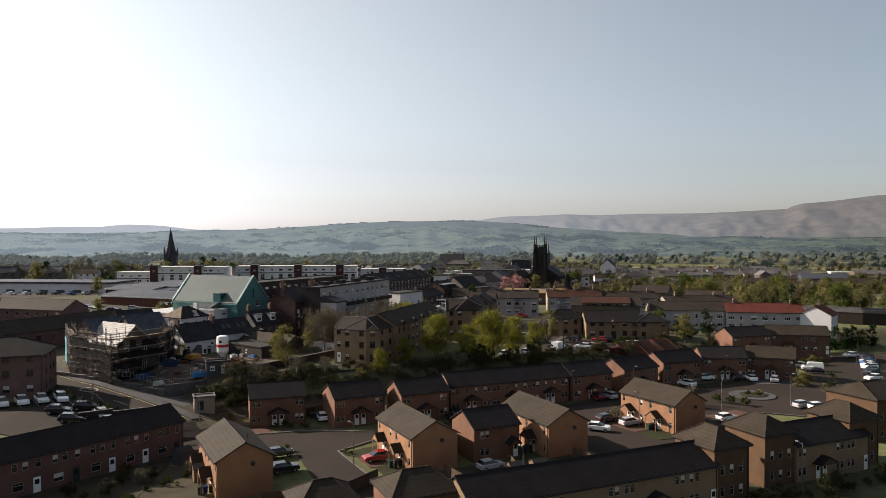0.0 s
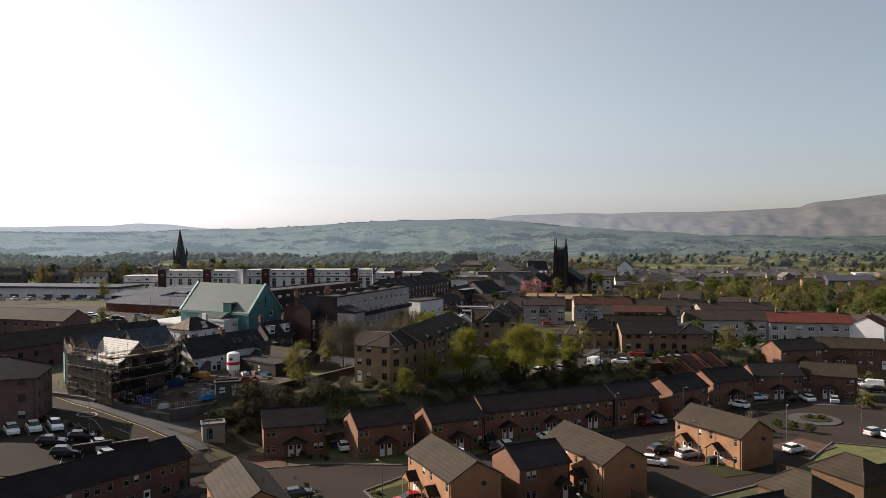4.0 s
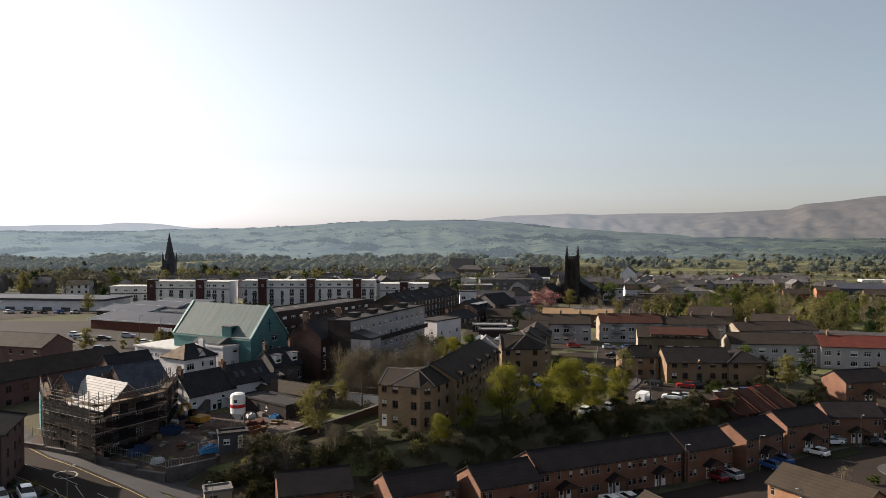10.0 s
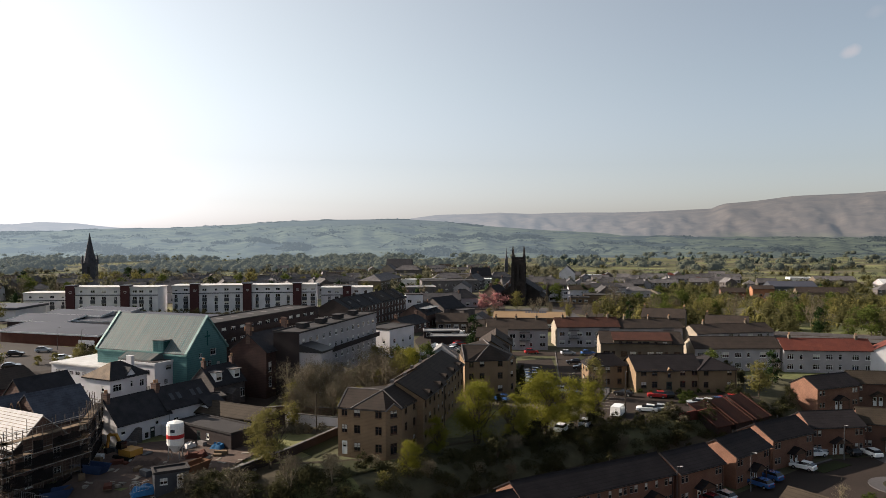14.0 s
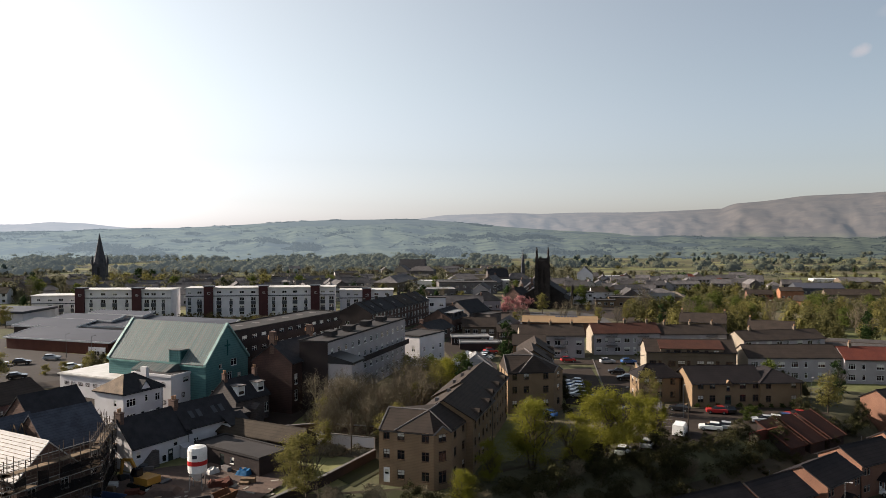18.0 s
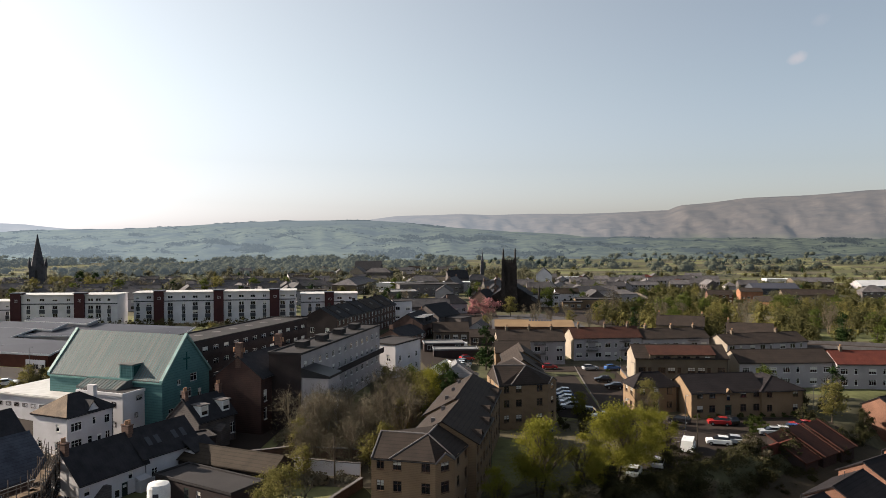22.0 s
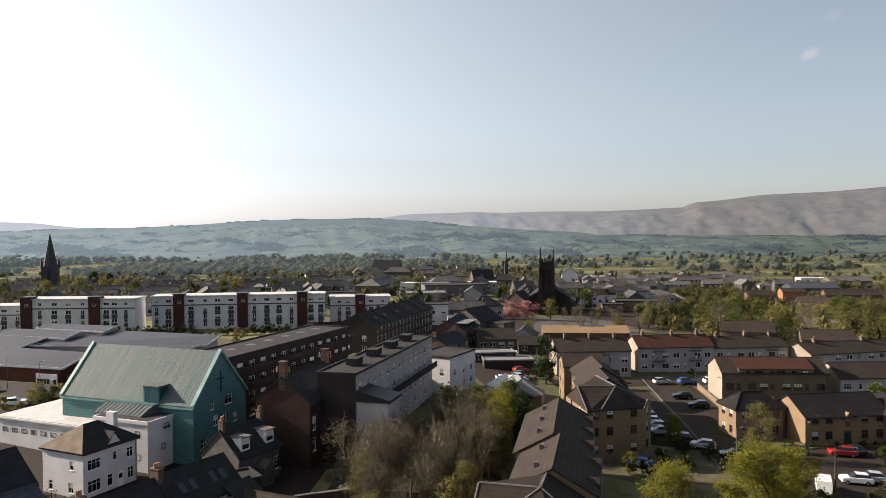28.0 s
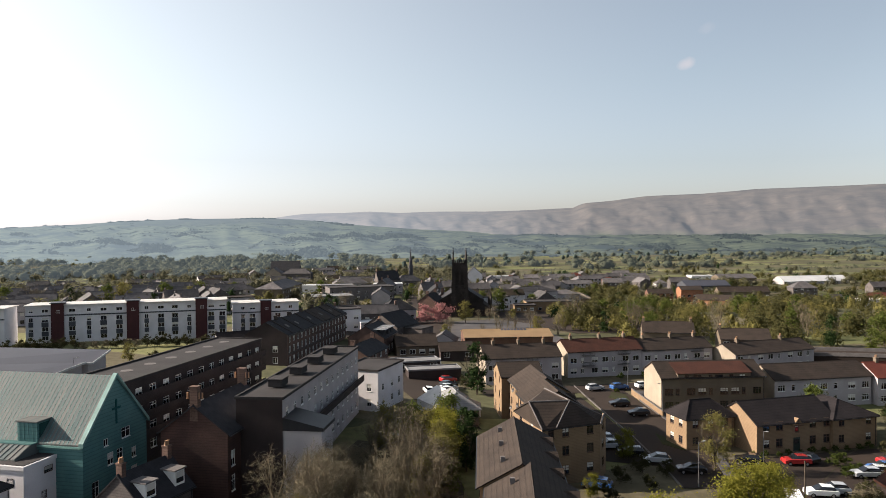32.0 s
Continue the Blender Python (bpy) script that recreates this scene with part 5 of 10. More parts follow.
tagged(part("roof_ribs", ribs, TEAL, teal), kind="stuff")
for s in (-1, 1):
    part("verge_trim", Geo().prism([(s * TL / 2 - 0.3, -TW / 2 - 0.3, TE - 0.4), (s * TL / 2 - 0.3, 0, TR + 0.1), (s * TL / 2 - 0.3, 0, TR + 0.5), (s * TL / 2 - 0.3, -TW / 2 - 0.3, TE + 0.1)], (0.6, 0, 0))
         .prism([(s * TL / 2 - 0.3, TW / 2 + 0.3, TE - 0.4), (s * TL / 2 - 0.3, TW / 2 + 0.3, TE + 0.1), (s * TL / 2 - 0.3, 0, TR + 0.5), (s * TL / 2 - 0.3, 0, TR + 0.1)], (0.6, 0, 0)), mat("pale_teal_trim", (0.15, 0.26, 0.25), rough=0.5), teal, "pale teal verge trim")
part("cross", Geo().box(TL / 2 + 0.0, -0.12, 8.2, TL / 2 + 0.1, 0.12, 11.2).box(TL / 2 + 0.01, -0.8, 10.0, TL / 2 + 0.09, 0.8, 10.25), mat("dark_teal", (0.012, 0.07, 0.07)), teal, "dark upright cross")
for u, z, w, h in HALL_W:
    fm, pm = window_meshes(w, h, PVC, 1, True)
    o = part("window", fm, None, teal, "", Matrix.Translation(plc(u, z, 0)) @ pose(0, 0, 0, 0, 0, 90))
    part("pane", pm, None, o)
DARK_TEAL = mat("dark_teal_glazing", (0.02, 0.06, 0.06), rough=0.15, bump=0)
dorm = part("dormer", Geo().box(3.6, -TW / 2 - 0.25, TE - 0.9, 6.3, -TW / 2 + 3.4, TE + 2.3), TEAL, teal, "flat-roofed teal dormer")
part("dormer_roof", Geo().box(3.45, -TW / 2 - 0.4, TE + 2.3, 6.45, -TW / 2 + 3.6, TE + 2.45), TEAL_METAL, dorm)
part("dormer_glazing", Geo().prism([(6.3, -TW / 2 + 0.1, TE + 0.4), (6.3, -TW / 2 + 2.0, TE + 2.1), (6.3, -TW / 2 + 0.1, TE + 2.1)], (0.06, 0, 0)), DARK_TEAL, dorm, "dark glazed dormer cheek")
for s_ in (3.9, 4.5, 5.1, 5.7):
    part("rib", Geo().box(s_, -TW / 2 - 0.3, TE - 0.8, s_ + 0.06, -TW / 2 - 0.25, TE + 2.25), TEAL, dorm)
part("eave_band", Geo().box(-TL / 2, -TW / 2 - 0.32, TE - 0.55, TL / 2, -TW / 2 - 0.02, TE - 0.3), mat("pale_teal_gutter", (0.16, 0.30, 0.275), rough=0.5), teal, "pale teal gutter")

# ---- white surgery: long flat-roofed part, tall wing with an overhanging head, raised roof light ----
surg = thing("surgery", "white flat-roofed building with pale membrane roof", "building", pose(-72.0, 191.8, 6.8, 0, 0, -27))
part("wall", Geo().box(-28, 0.6, -2, -7.2, 14.0, 4.5), WHITE, surg)
part("roof", Geo().box(-28.3, 0.3, 4.5, -7.22, 14.2, 4.75).box(-28.0, 0.6, 4.75, -7.23, 13.9, 4.85), SHEET_WHITE, surg, "bright pale membrane roof")
part("tower_block", Geo().box(-7.2, 0, -2, 2.4, 5.2, 6.3), WHITE, surg, "tall white wing")
part("tower_head", Geo().box(-7.4, -0.2, 6.3, 2.6, 7.4, 6.75).box(0.6, 5.2, 5.1, 2.6, 7.4, 6.3), WHITE, surg, "overhanging white parapet head")
part("tower_roof", Geo().box(-7.1, 0.1, 6.75, 2.3, 7.1, 6.8), FELT, surg)
for u in (-26, -24, -22, -20, -18, -16, -14, -12):
    fm, pm = window_meshes(1.2, 0.7, PVC_BROWN, 0, False)
    o = part("window", fm, None, surg, "", Matrix.Translation((u, 0.54, 2.6)))
    part("pane", pm, None, o)
for u, v, z, w, hh, tn in ((0.6, -0.06, 4.3, 0.9, 1.0, 0), (0.6, -0.06, 1.2, 0.9, 0.9, 0), (2.46, 2.9, 2.2, 0.8, 0.9, 90), (2.46, 3.6, 5.0, 1.3, 0.8, 90), (2.66, 6.2, 5.3, 1.3, 0.8, 90)):
    fm, pm = window_meshes(w, hh, PVC_BROWN, 0, False)
    o = part("window", fm, None, surg, "", Matrix.Translation((u, v, z)) @ pose(0, 0, 0, 0, 0, tn))
    part("pane", pm, None, o)
lean = part("roof_light", Geo().prism([(-8.9, 5.6, 6.6), (-8.9, 1.2, 6.6), (-8.9, 1.2, 6.95), (-8.9, 3.6, 8.0), (-8.9, 5.6, 8.0)], (9.0, 0, 0)), TEAL_METAL, surg, "raised ribbed metal roof light")
part("roof_light_ridge", Geo().box(-9.0, 3.5, 8.0, 0.2, 5.7, 8.12), TEAL, lean)
for i in range(13):
    u = -8.8 + 0.73 * i
    part("rib", Geo().prism([(u, 1.2, 6.95), (u, 3.6, 8.0), (u, 3.6, 8.07), (u, 1.2, 7.02)], (0.06, 0, 0)), TEAL_METAL, lean)
part("flue", Geo().tube((-9.5, 4, 4.8), (-9.5, 4, 6.2), 0.12, 0.12, 8).tube((-9.5, 4, 6.1), (-9.0, 4, 6.2), 0.1, 0.1, 8), LIGHT_STEEL, surg)

TAN = mat("tan_slate", (0.1612, 0.1178, 0.0825), (0.093, 0.0713, 0.0561), scale=0.7, fine=6, course=0.12, bump=0.4, contrast=0.7)
villa = building("villa", "white two-storey villa with black and tan hipped slate roof", "house", -75.8, 186.7, 61, 8.4, 7.2, 12.0, 14.5, WHITE, SLATE, "hip", z0=6.3, run=3.4, over=0.3, wins={"f": [(-2.6, 0.7, 1.9, 1.5), (-0.2, 0.7, 0.8, 1.5), (1.5, 0.0, 0.9, 2.1, "door"), (3.1, 0.7, 0.9, 1.5), (-2.6, 3.5, 1.9, 1.3), (0.6, 3.8, 0.6, 1.1), (3.0, 3.5, 1.0, 1.3)], "l": [(-2.2, 0.7, 0.7, 1.2), (1.6, 3.6, 0.7, 1.1), (1.4, 0.7, 0.9, 1.3)], "r": grid([0], [0.7, 3.4], 1.2, 1.3)})
part("hip_slope", Geo().prism([(-4.53, 3.9, 5.9), (-4.53, -3.9, 5.9), (-1.1, 0, 8.41)], (-0.01, 0, 0.05)), TAN, villa, "tan slate on one hip")
part("gable", Geo().prism([(-0.8, -3.62, 5.6), (1.8, -3.62, 5.6), (0.5, -3.62, 7.3)], (0, 2.8, 0)), WHITE, villa, "small white front gable")
part("gable_roof", Geo().prism([(-1.0, -3.75, 5.6), (0.5, -3.75, 7.4), (0.5, -3.75, 7.55), (-1.15, -3.75, 5.6)], (0, 3.0, 0)), SLATE, villa)
part("gable_roof", Geo().prism([(2.0, -3.75, 5.6), (2.15, -3.75, 5.6), (0.5, -3.75, 7.55), (0.5, -3.75, 7.4)], (0, 3.0, 0)), SLATE, villa)
part("chimney", Geo().box(3.2, -0.5, 6.6, 3.9, 0.9, 9.0), WHITE, villa)

# ---- cottages, stone house and yard ----
cot = building("cottage", "white cottage with black slate roof and outside stair", "cottage", -64.6, 164.6, 58, 10.0, 6.4, 9.7, 13.0, WHITE, SLATE, z0=5.9, wins={"f": [(-3.9, 2.0, 0.8, 1.0), (0.4, 0.4, 0.8, 1.0), (2.4, 2.2, 0.7, 1.1), (3.8, 0.6, 1.0, 1.2), (1.5, 0.0, 0.9, 2.0, "door dark")], "l": [(1.0, 0.8, 0.9, 1.2)]}, chimneys=((-4.6, 0, 6.9, 1.2, 0.6, 1.3, 3, STONE), (4.6, 0, 6.9, 1.2, 0.6, 1.3, 3, STONE)))
part("outside_stair", Geo().prism([(-4.4, -3.22, 0), (-1.2, -3.22, 0), (-1.2, -3.22, 2.6), (-1.7, -3.22, 2.6), (-4.4, -3.22, 0.3)], (0, -0.9, 0)), STONE_GREY, cot, "outside stone stair")
part("porch", Geo().prism([(3.0, -3.25, 2.1), (4.8, -3.25, 2.1), (4.8, -4.3, 1.75), (3.0, -4.3, 1.75)], (0, 0, 0.12)).box(3.1, -4.2, 0, 4.7, -3.25, 1.75), WHITE, cot, "small white porch")
row = building("cottage", "white cottage row with black slate roof and skylights", "cottage", -59.6, 172.4, 54, 9.4, 6.6, 10.2, 13.1, WHITE, SLATE, z0=6.3, wins={"f": [(-2.8, 0.9, 0.9, 1.2), (2.8, 0.9, 0.9, 1.2)], "r": [(0.5, 0.9, 0.9, 1.2)]}, chimneys=((-4.2, 0, 6.6, 1.0, 0.6, 1.0, 2, STONE),))
for u in (-2.6, -1.2, 1.6, 3.0):
    part("skylight", Geo().prism([(u - 0.35, -2.3, 4.85), (u + 0.35, -2.3, 4.85), (u + 0.35, -1.3, 5.75), (u - 0.35, -1.3, 5.75)], (0, -0.09, 0.1)), GREY_CLAD, row, "pale-framed skylight")
part("front_wing", Geo().prism([(2.0, -3.3, -0.5), (5.6, -3.3, -0.5), (5.6, -3.3, 3.2), (2.0, -3.3, 3.2)], (0, -2.0, 0)), WHITE, row, "low white front wing")
part("front_wing_roof", Geo().prism([(1.8, -3.2, 4.4), (5.8, -3.2, 4.4), (5.8, -5.6, 3.1), (1.8, -5.6, 3.1)], (0, 0, 0.14)), SLATE, row)
dormer_house = building("stone_house", "grey stone house with slate roof and white dormers", "house", -56.7, 187.6, 55, 7.6, 6.6, 10.6, 13.6, STONE_GREY, SLATE, z0=6.6, wins={"f": [(-3.2, 0.8, 1.0, 1.7), (0.0, 0.05, 1.0, 2.1, "door"), (3.2, 0.8, 1.0, 1.7)], "r": grid([0], [0.8], 0.9, 1.4)}, chimneys=((-3.4, 0, 6.9, 1.3, 0.6, 0.8, 3, STONE), (3.4, 0, 6.9, 1.3, 0.6, 0.8, 3, STONE)))
part("porch", Geo().box(-0.9, -5.0, -0.3, 0.9, -3.3, 2.2).prism([(-1.1, -5.2, 2.2), (1.1, -5.2, 2.2), (0, -5.2, 3.1)], (0, 1.9, 0)), STONE_GREY, dormer_house, "small gabled stone porch")
for u in (-2.2, 2.2):
    d = part("dormer", Geo().box(u - 0.75, -2.9, 4.2, u + 0.75, -0.6, 6.2), PVC, dormer_house, "white-framed dormer")
    part("dormer_roof", Geo().box(u - 0.95, -3.1, 6.2, u + 0.95, -0.4, 6.36), CONCRETE, d)
    part("pane", Geo().box(u - 0.55, -2.94, 4.8, u + 0.55, -2.9, 6.0), GLASS, d)
for x, y, r, L, W, h, rm, lb in ((-50.4, 162.2, -37, 13.6, 5.2, 2.5, FELT, "low brick outbuilding with grey felt flat roof"), (-55.6, 178.6, 30, 4.4, 4, 3.4, FELT, "brick lean-to with felt roof")):
    ob_ = building("outbuilding", lb, "outbuilding", x, y, r, L, W, 6.1 + h, 6.1 + h, BRICK_DARK, rm, "flat", z0=6.1, wins={"f": [(-1, 0.1, 0.9, 1.9, "door dark"), (1.2, 1.0, 0.7, 0.9)]})
part("roof_box", Geo().box(-1.4, 0.2, 3.3, -0.6, 1.0, 4.0), FELT, ob_)
building("outbuilding", "long low brick store with brown tiled roof", "outbuilding", -48.4, 169.6, -30, 15.6, 5.0, 8.6, 10.0, BRICK_DARK, TILE_BROWN, z0=6.2, gutter=False, wins={"f": []})
# ---- sooty tenement, dark maisonettes, white maisonettes ----
ten = building("tenement", "sooty red sandstone tenement with slate roof and tall chimneys", "tenement", -49.3, 198.7, 67, 13.6, 8.6, 15.6, 18.8, mat("sooty_red_sandstone", (0.062, 0.034, 0.028), (0.034, 0.021, 0.019), scale=0.5, fine=5, course=0.32, bump=0.4, contrast=0.6), SLATE, z0=7.6, wins={"f": grid([-5.5, -2, 2, 5.5], [0.9, 3.9], 1.0, 1.9), "l": grid([], [])}, chimneys=((-6.4, 0, 11.0, 2.4, 0.8, 1.0, 0, STONE), (6.4, 0, 11.0, 2.2, 0.8, 1.0, 0, STONE)))
for i in range(5):
    for u in (-6.4, 6.4):
        part("chimney_pot", Geo().lathe([(0.14, 0), (0.11, 0.1), (0.1, 0.7), (0.13, 0.75)], 8, (u, -0.95 + 0.48 * i, 12.0)), POT, ten)
dark_m = building("maisonettes", "long dark brick four-storey maisonettes with flat felt roof", "flats", -57.8, 224.5, 64.5, 42, 9.0, 19.4, 19.4, BRICK_DARK, FELT, "flat", z0=8.4, wins={"f": grid(spread(13, 42, 1.8), [0.8, 3.4, 6.0, 8.6], 1.5, 1.25)})
for u in range(-3, 4):
    part("roof_patch", Geo().lathe([(0.9, 0), (0.9, 0.02), (0.5, 0.03)], 12, (u * 5.6, 0.8, 11.13)), CONCRETE, dark_m, "pale roof patch round a vent")
for z in (3.1, 5.7, 8.3):
    part("access_deck", Geo().box(-20.8, -5.5, z - 0.1, 20.8, -4.5, z + 0.08).box(-20.8, -5.5, z + 0.08, 20.8, -5.42, z + 0.95), BRICK_DARK, dark_m)
white_m = building("maisonettes", "long grey-white harled four-storey maisonettes with flat felt roof", "flats", -37.56, 211.97, 70, 40, 5.9, 19.0, 19.0, HARL, FELT, "flat", z0=8.0, wins={"f": grid(spread(13, 40, 1.8), [0.8, 3.4, 6.0, 8.6], 1.0, 1.1), "l": []}, sides={"l": BRICK_DARK})
for u in (-13, -4.5, 4, 12.5):
    part("roof_plant_box", Geo().box(u - 1.3, -0.9, 11.3, u + 1.3, 0.9, 12.2).box(u - 1.4, -1.0, 12.2, u + 1.4, 1.0, 12.32), FELT, white_m)
part("access_deck", Geo().box(-19.5, -4.15, 5.3, 19.5, -2.95, 5.5).box(-19.5, -4.15, 5.5, 19.5, -4.07, 6.4), BRICK_DARK, white_m, "dark access deck")
stairw = part("stair_wing", Geo().box(-19.8, -7.75, -2, -14.8, -2.95, 7.2), HARL, white_m, "white stair wing with dark curved roof")
part("stair_roof", Geo().box(-20.0, -8.05, 7.2, -14.6, -2.95, 7.6).prism([(-20.0, -8.05, 7.6), (-20.0, -2.95, 7.6), (-20.0, -2.95, 8.8), (-20.0, -5.15, 8.3)], (5.4, 0, 0)), GUTTER, stairw)
building("flats", "white-rendered end block with flat felt roof", "flats", -24.7, 236.5, 57, 11.5, 8.0, 14.6, 14.6, WHITE, FELT, "flat", z0=7.4, wins={"f": grid([-3.6, 0.4, 3.8], [0.9, 3.5], 0.9, 1.2), "l": grid([2.2], [0.9, 3.6], 0.9, 1.3)})
link = building("flats", "white-rendered link block with dark curved roof edge", "flats", -30.6, 238.6, 57, 7, 5.4, 14.3, 14.3, WHITE, FELT, "flat", z0=7.6, wins={"l": grid([-1.0, 1.2], [1, 3.5], 0.8, 1.2)})
part("roof_edge", Geo().prism([(-4.4, -2.9, 6.5), (-3.4, -2.9, 6.9), (-1.6, -2.9, 7.1), (3.6, -2.9, 7.1), (3.6, -2.9, 6.72), (-4.4, -2.9, 6.2)], (0, 6.0, 0)), GUTTER, link, "dark curved roof edge")
ten_row = building("tenement", "long sooty red sandstone tenement row with black slate roof", "tenement", -34.9, 302.4, 67.6, 48, 10.6, 15.1, 17.9, STONE, SLATE, z0=7.3, wins={"f": grid(spread(17, 48, 1.6), [0.8, 3.4, 5.8], 1.05, 1.55), "l": grid([-2.6, 2.2], [0.9, 3.6], 1.2, 1.5)}, chimneys=[(u, 0, 10.4, 1.1, 0.7, 0.75, 0, STONE_BLACK) for u in (-18, -9, 0, 9, 18)], sides={"l": BRICK_DARK})
for u in (-21, -14.5, -5, 4.5, 13.5, 20):
    part("skew", Geo().prism([(u, -5.5, 7.8), (u, 0, 10.75), (u, 0, 11.0), (u, -5.5, 8.05)], (0.35, 0, 0)), STONE_BLACK, ten_row, "dark party wall coping")
    part("rooflight", Geo().prism([(u + 2.2, -3.6, 8.9), (u + 3.0, -3.6, 8.9), (u + 3.0, -2.6, 9.45), (u + 2.2, -2.6, 9.45)], (0, 0, 0.22)), CONCRETE, ten_row)
for u, w in ((2.0, 8.6), (14.0, 5.6)):
    part("roof_patch", Geo().prism([(u, -5.5, 7.86), (u + w, -5.5, 7.86), (u + w, -0.2, 10.66), (u, -0.2, 10.66)], (0, 0, 0.14)), TILE_GREY, ten_row, "brown retiled stretch of roof")
part("cornice", Geo().box(-24.0, -5.75, 7.25, 24.0, -5.32, 7.55), STONE_GREY, ten_row, "stone cornice")
part("string_course", Geo().box(-24.0, -5.45, 3.0, 24.0, -5.32, 3.2), STONE_GREY, ten_row)

building("pavilion", "low hall with pale grey pyramid tiled roof", "hall", -11.3, 226.4, 88, 10.0, 6.6, 8.7, 11.2, HARL_BROWN, mat("pale_grey_tiles", (0.2, 0.2, 0.205), (0.15, 0.15, 0.155), scale=0.5, fine=7, course=0.3, bump=0.6), "hip", z0=6.4, run=3.3, wins={"f": grid([-3, 0, 3], [0.9], 1.0, 1.0), "l": grid([0], [0.9], 1.0, 1.0)})

# ---- white blocks with maroon stair towers ----
def white_block(x, y, rot, L, z0, h, towers, label, cols):
    """Four storeys: a small attic row over a string course, dark clad strips with windows below, maroon stair towers."""
    W = 9.0
    e = thing("apartment_block", label, "flats", pose(x, y, z0, 0, 0, rot), "white blocks with maroon stair towers")
    holes = []
    for k, u in enumerate(cols):
        wide = 1.7 if k % 3 else 1.1
        holes += [(u, h - 2.0, wide, 0.95), (u, h - 4.7, wide, 1.3), (u, h - 7.4, wide, 1.3)] + ([(u, h - 9.9, wide, 1.2)] if h > 10.5 else [])
    g = Geo()
    panel(g, lambda u, z, d: (u, -W / 2 + d, z), -L / 2, L / 2, -2, h, holes)
    part("wall", g, WHITE, e)
    for q in ([(-L / 2, -W / 2), (-L / 2, W / 2)], [(-L / 2, W / 2), (L / 2, W / 2)], [(L / 2, W / 2), (L / 2, -W / 2)]):
        part("wall", Geo().poly([(*q[0], -2), (*q[1], -2), (*q[1], h), (*q[0], h)]), WHITE, e)
    for i, (u, z, w, hh) in enumerate(holes):
        part("window", far_window(w, hh, PVC if w > 1 else GREY_CLAD), None, e, "", Matrix.Translation((u, -W / 2, z)))
    for k, u in enumerate(cols):
        w = 0.9 if k % 3 else 0.6
        part("cladding_strip", Geo().box(u - w, -W / 2 - 0.05, h - 6.1, u + w, -W / 2 - 0.004, h - 4.72), GREY_CLAD, e, "dark grey panel between windows")
        part("cladding_strip", Geo().box(u - w, -W / 2 - 0.05, h - 8.7, u + w, -W / 2 - 0.004, h - 7.42), GREY_CLAD, e, "dark grey panel between windows")
    part("string_course", Geo().box(-L / 2 - 0.05, -W / 2 - 0.12, h - 3.05, L / 2 + 0.05, -W / 2 - 0.005, h - 2.7), GREY_CLAD, e)
    part("roof", Geo().box(-L / 2 - 0.3, -W / 2 - 0.6, h, L / 2 + 0.3, W / 2 + 0.3, h + 0.22), SHEET_WHITE, e, "thin pale oversailing roof")
    for t in towers:
        tw_ = part("stair_tower", Geo().box(t - 1.65, -W / 2 - 0.7, -2, t + 1.65, -W / 2 + 3, h + 0.6), MAROON, e, "maroon-clad stair tower")
        part("stair_tower_cap", Geo().box(t - 1.9, -W / 2 - 0.95, h + 0.6, t + 1.9, -W / 2 + 3.2, h + 0.85), GREY_CLAD, tw_)
        part("window", far_window(1.0, 0.8, PVC), None, tw_, "", Matrix.Translation((t + 0.2, -W / 2 - 0.74, h - 2.2)))


WBL = "white-rendered four-storey block with maroon stair towers"
white_block(-83.5, 334.5, 3.6, 54.5, 8.0, 11.2, (-19.0, 0.9, 20.0), WBL, (-25.9, -22.3, -15.3, -10.9, -7.0, -2.8, 4.6, 8.6, 12.5, 16.5, 22.8, 26.0))
white_block(-130.6, 327.0, -3.0, 34.5, 8.0, 11.2, (-15.6, 5.0), WBL, (-11.7, -7.3, -3.1, 1.3, 8.5, 11.0, 14.5))
white_block(-44.7, 342.0, 3.6, 20.4, 7.5, 10.0, (0.0,), WBL, (-7.0, -4.1, 3.7, 7.6))
white_block(-159.5, 337.0, 3.6, 18, 8.0, 8.4, (), "lower white-rendered wing of the blocks", (-6.5, -2.5, 1.5, 5.5))

# ---- supermarket with stepped grey roofs ----
shop = thing("supermarket", "low brick supermarket with broad stepped grey metal roofs", "shop", pose(-117, 256, 7.6))


def shop_bay(fl, fr, br, bl, wall):
    """One roof plane of the supermarket with its walls and pale fascias; corners in plan and height."""
    c = [Vector(p) - Vector((117 * -1, 256, 7.6)) for p in (fl, fr, br, bl)]
    mid = sum(c, Vector()) / 4
    low = [Vector((*(mid + (p - mid) * 0.95).xy, -1.2)) for p in c]
    top = [Vector((*q.xy, p.z - 0.05)) for p, q in zip(c, low)]
    g = Geo()
    for k in range(4):
        m = (k + 1) % 4
        g.poly([low[k], low[m], top[m], top[k]])
    part("wall", g, wall, shop)
    part("roof", Geo().prism(c, (0, 0, 0.3)), STEEL_ROOF, shop)
    for k in (0, 1, 3):
        p, q = c[k], c[(k + 1) % 4]
        d = (q - p).normalized() * 0.02
        n = Vector((d.y, -d.x, 0)) * 6
        part("fascia", Geo().prism([p + n, q + n, q + n + Vector((0, 0, 0.42)), p + n + Vector((0, 0, 0.42))], -n * 0.9), STEEL_PALE, shop, "pale metal fascia")


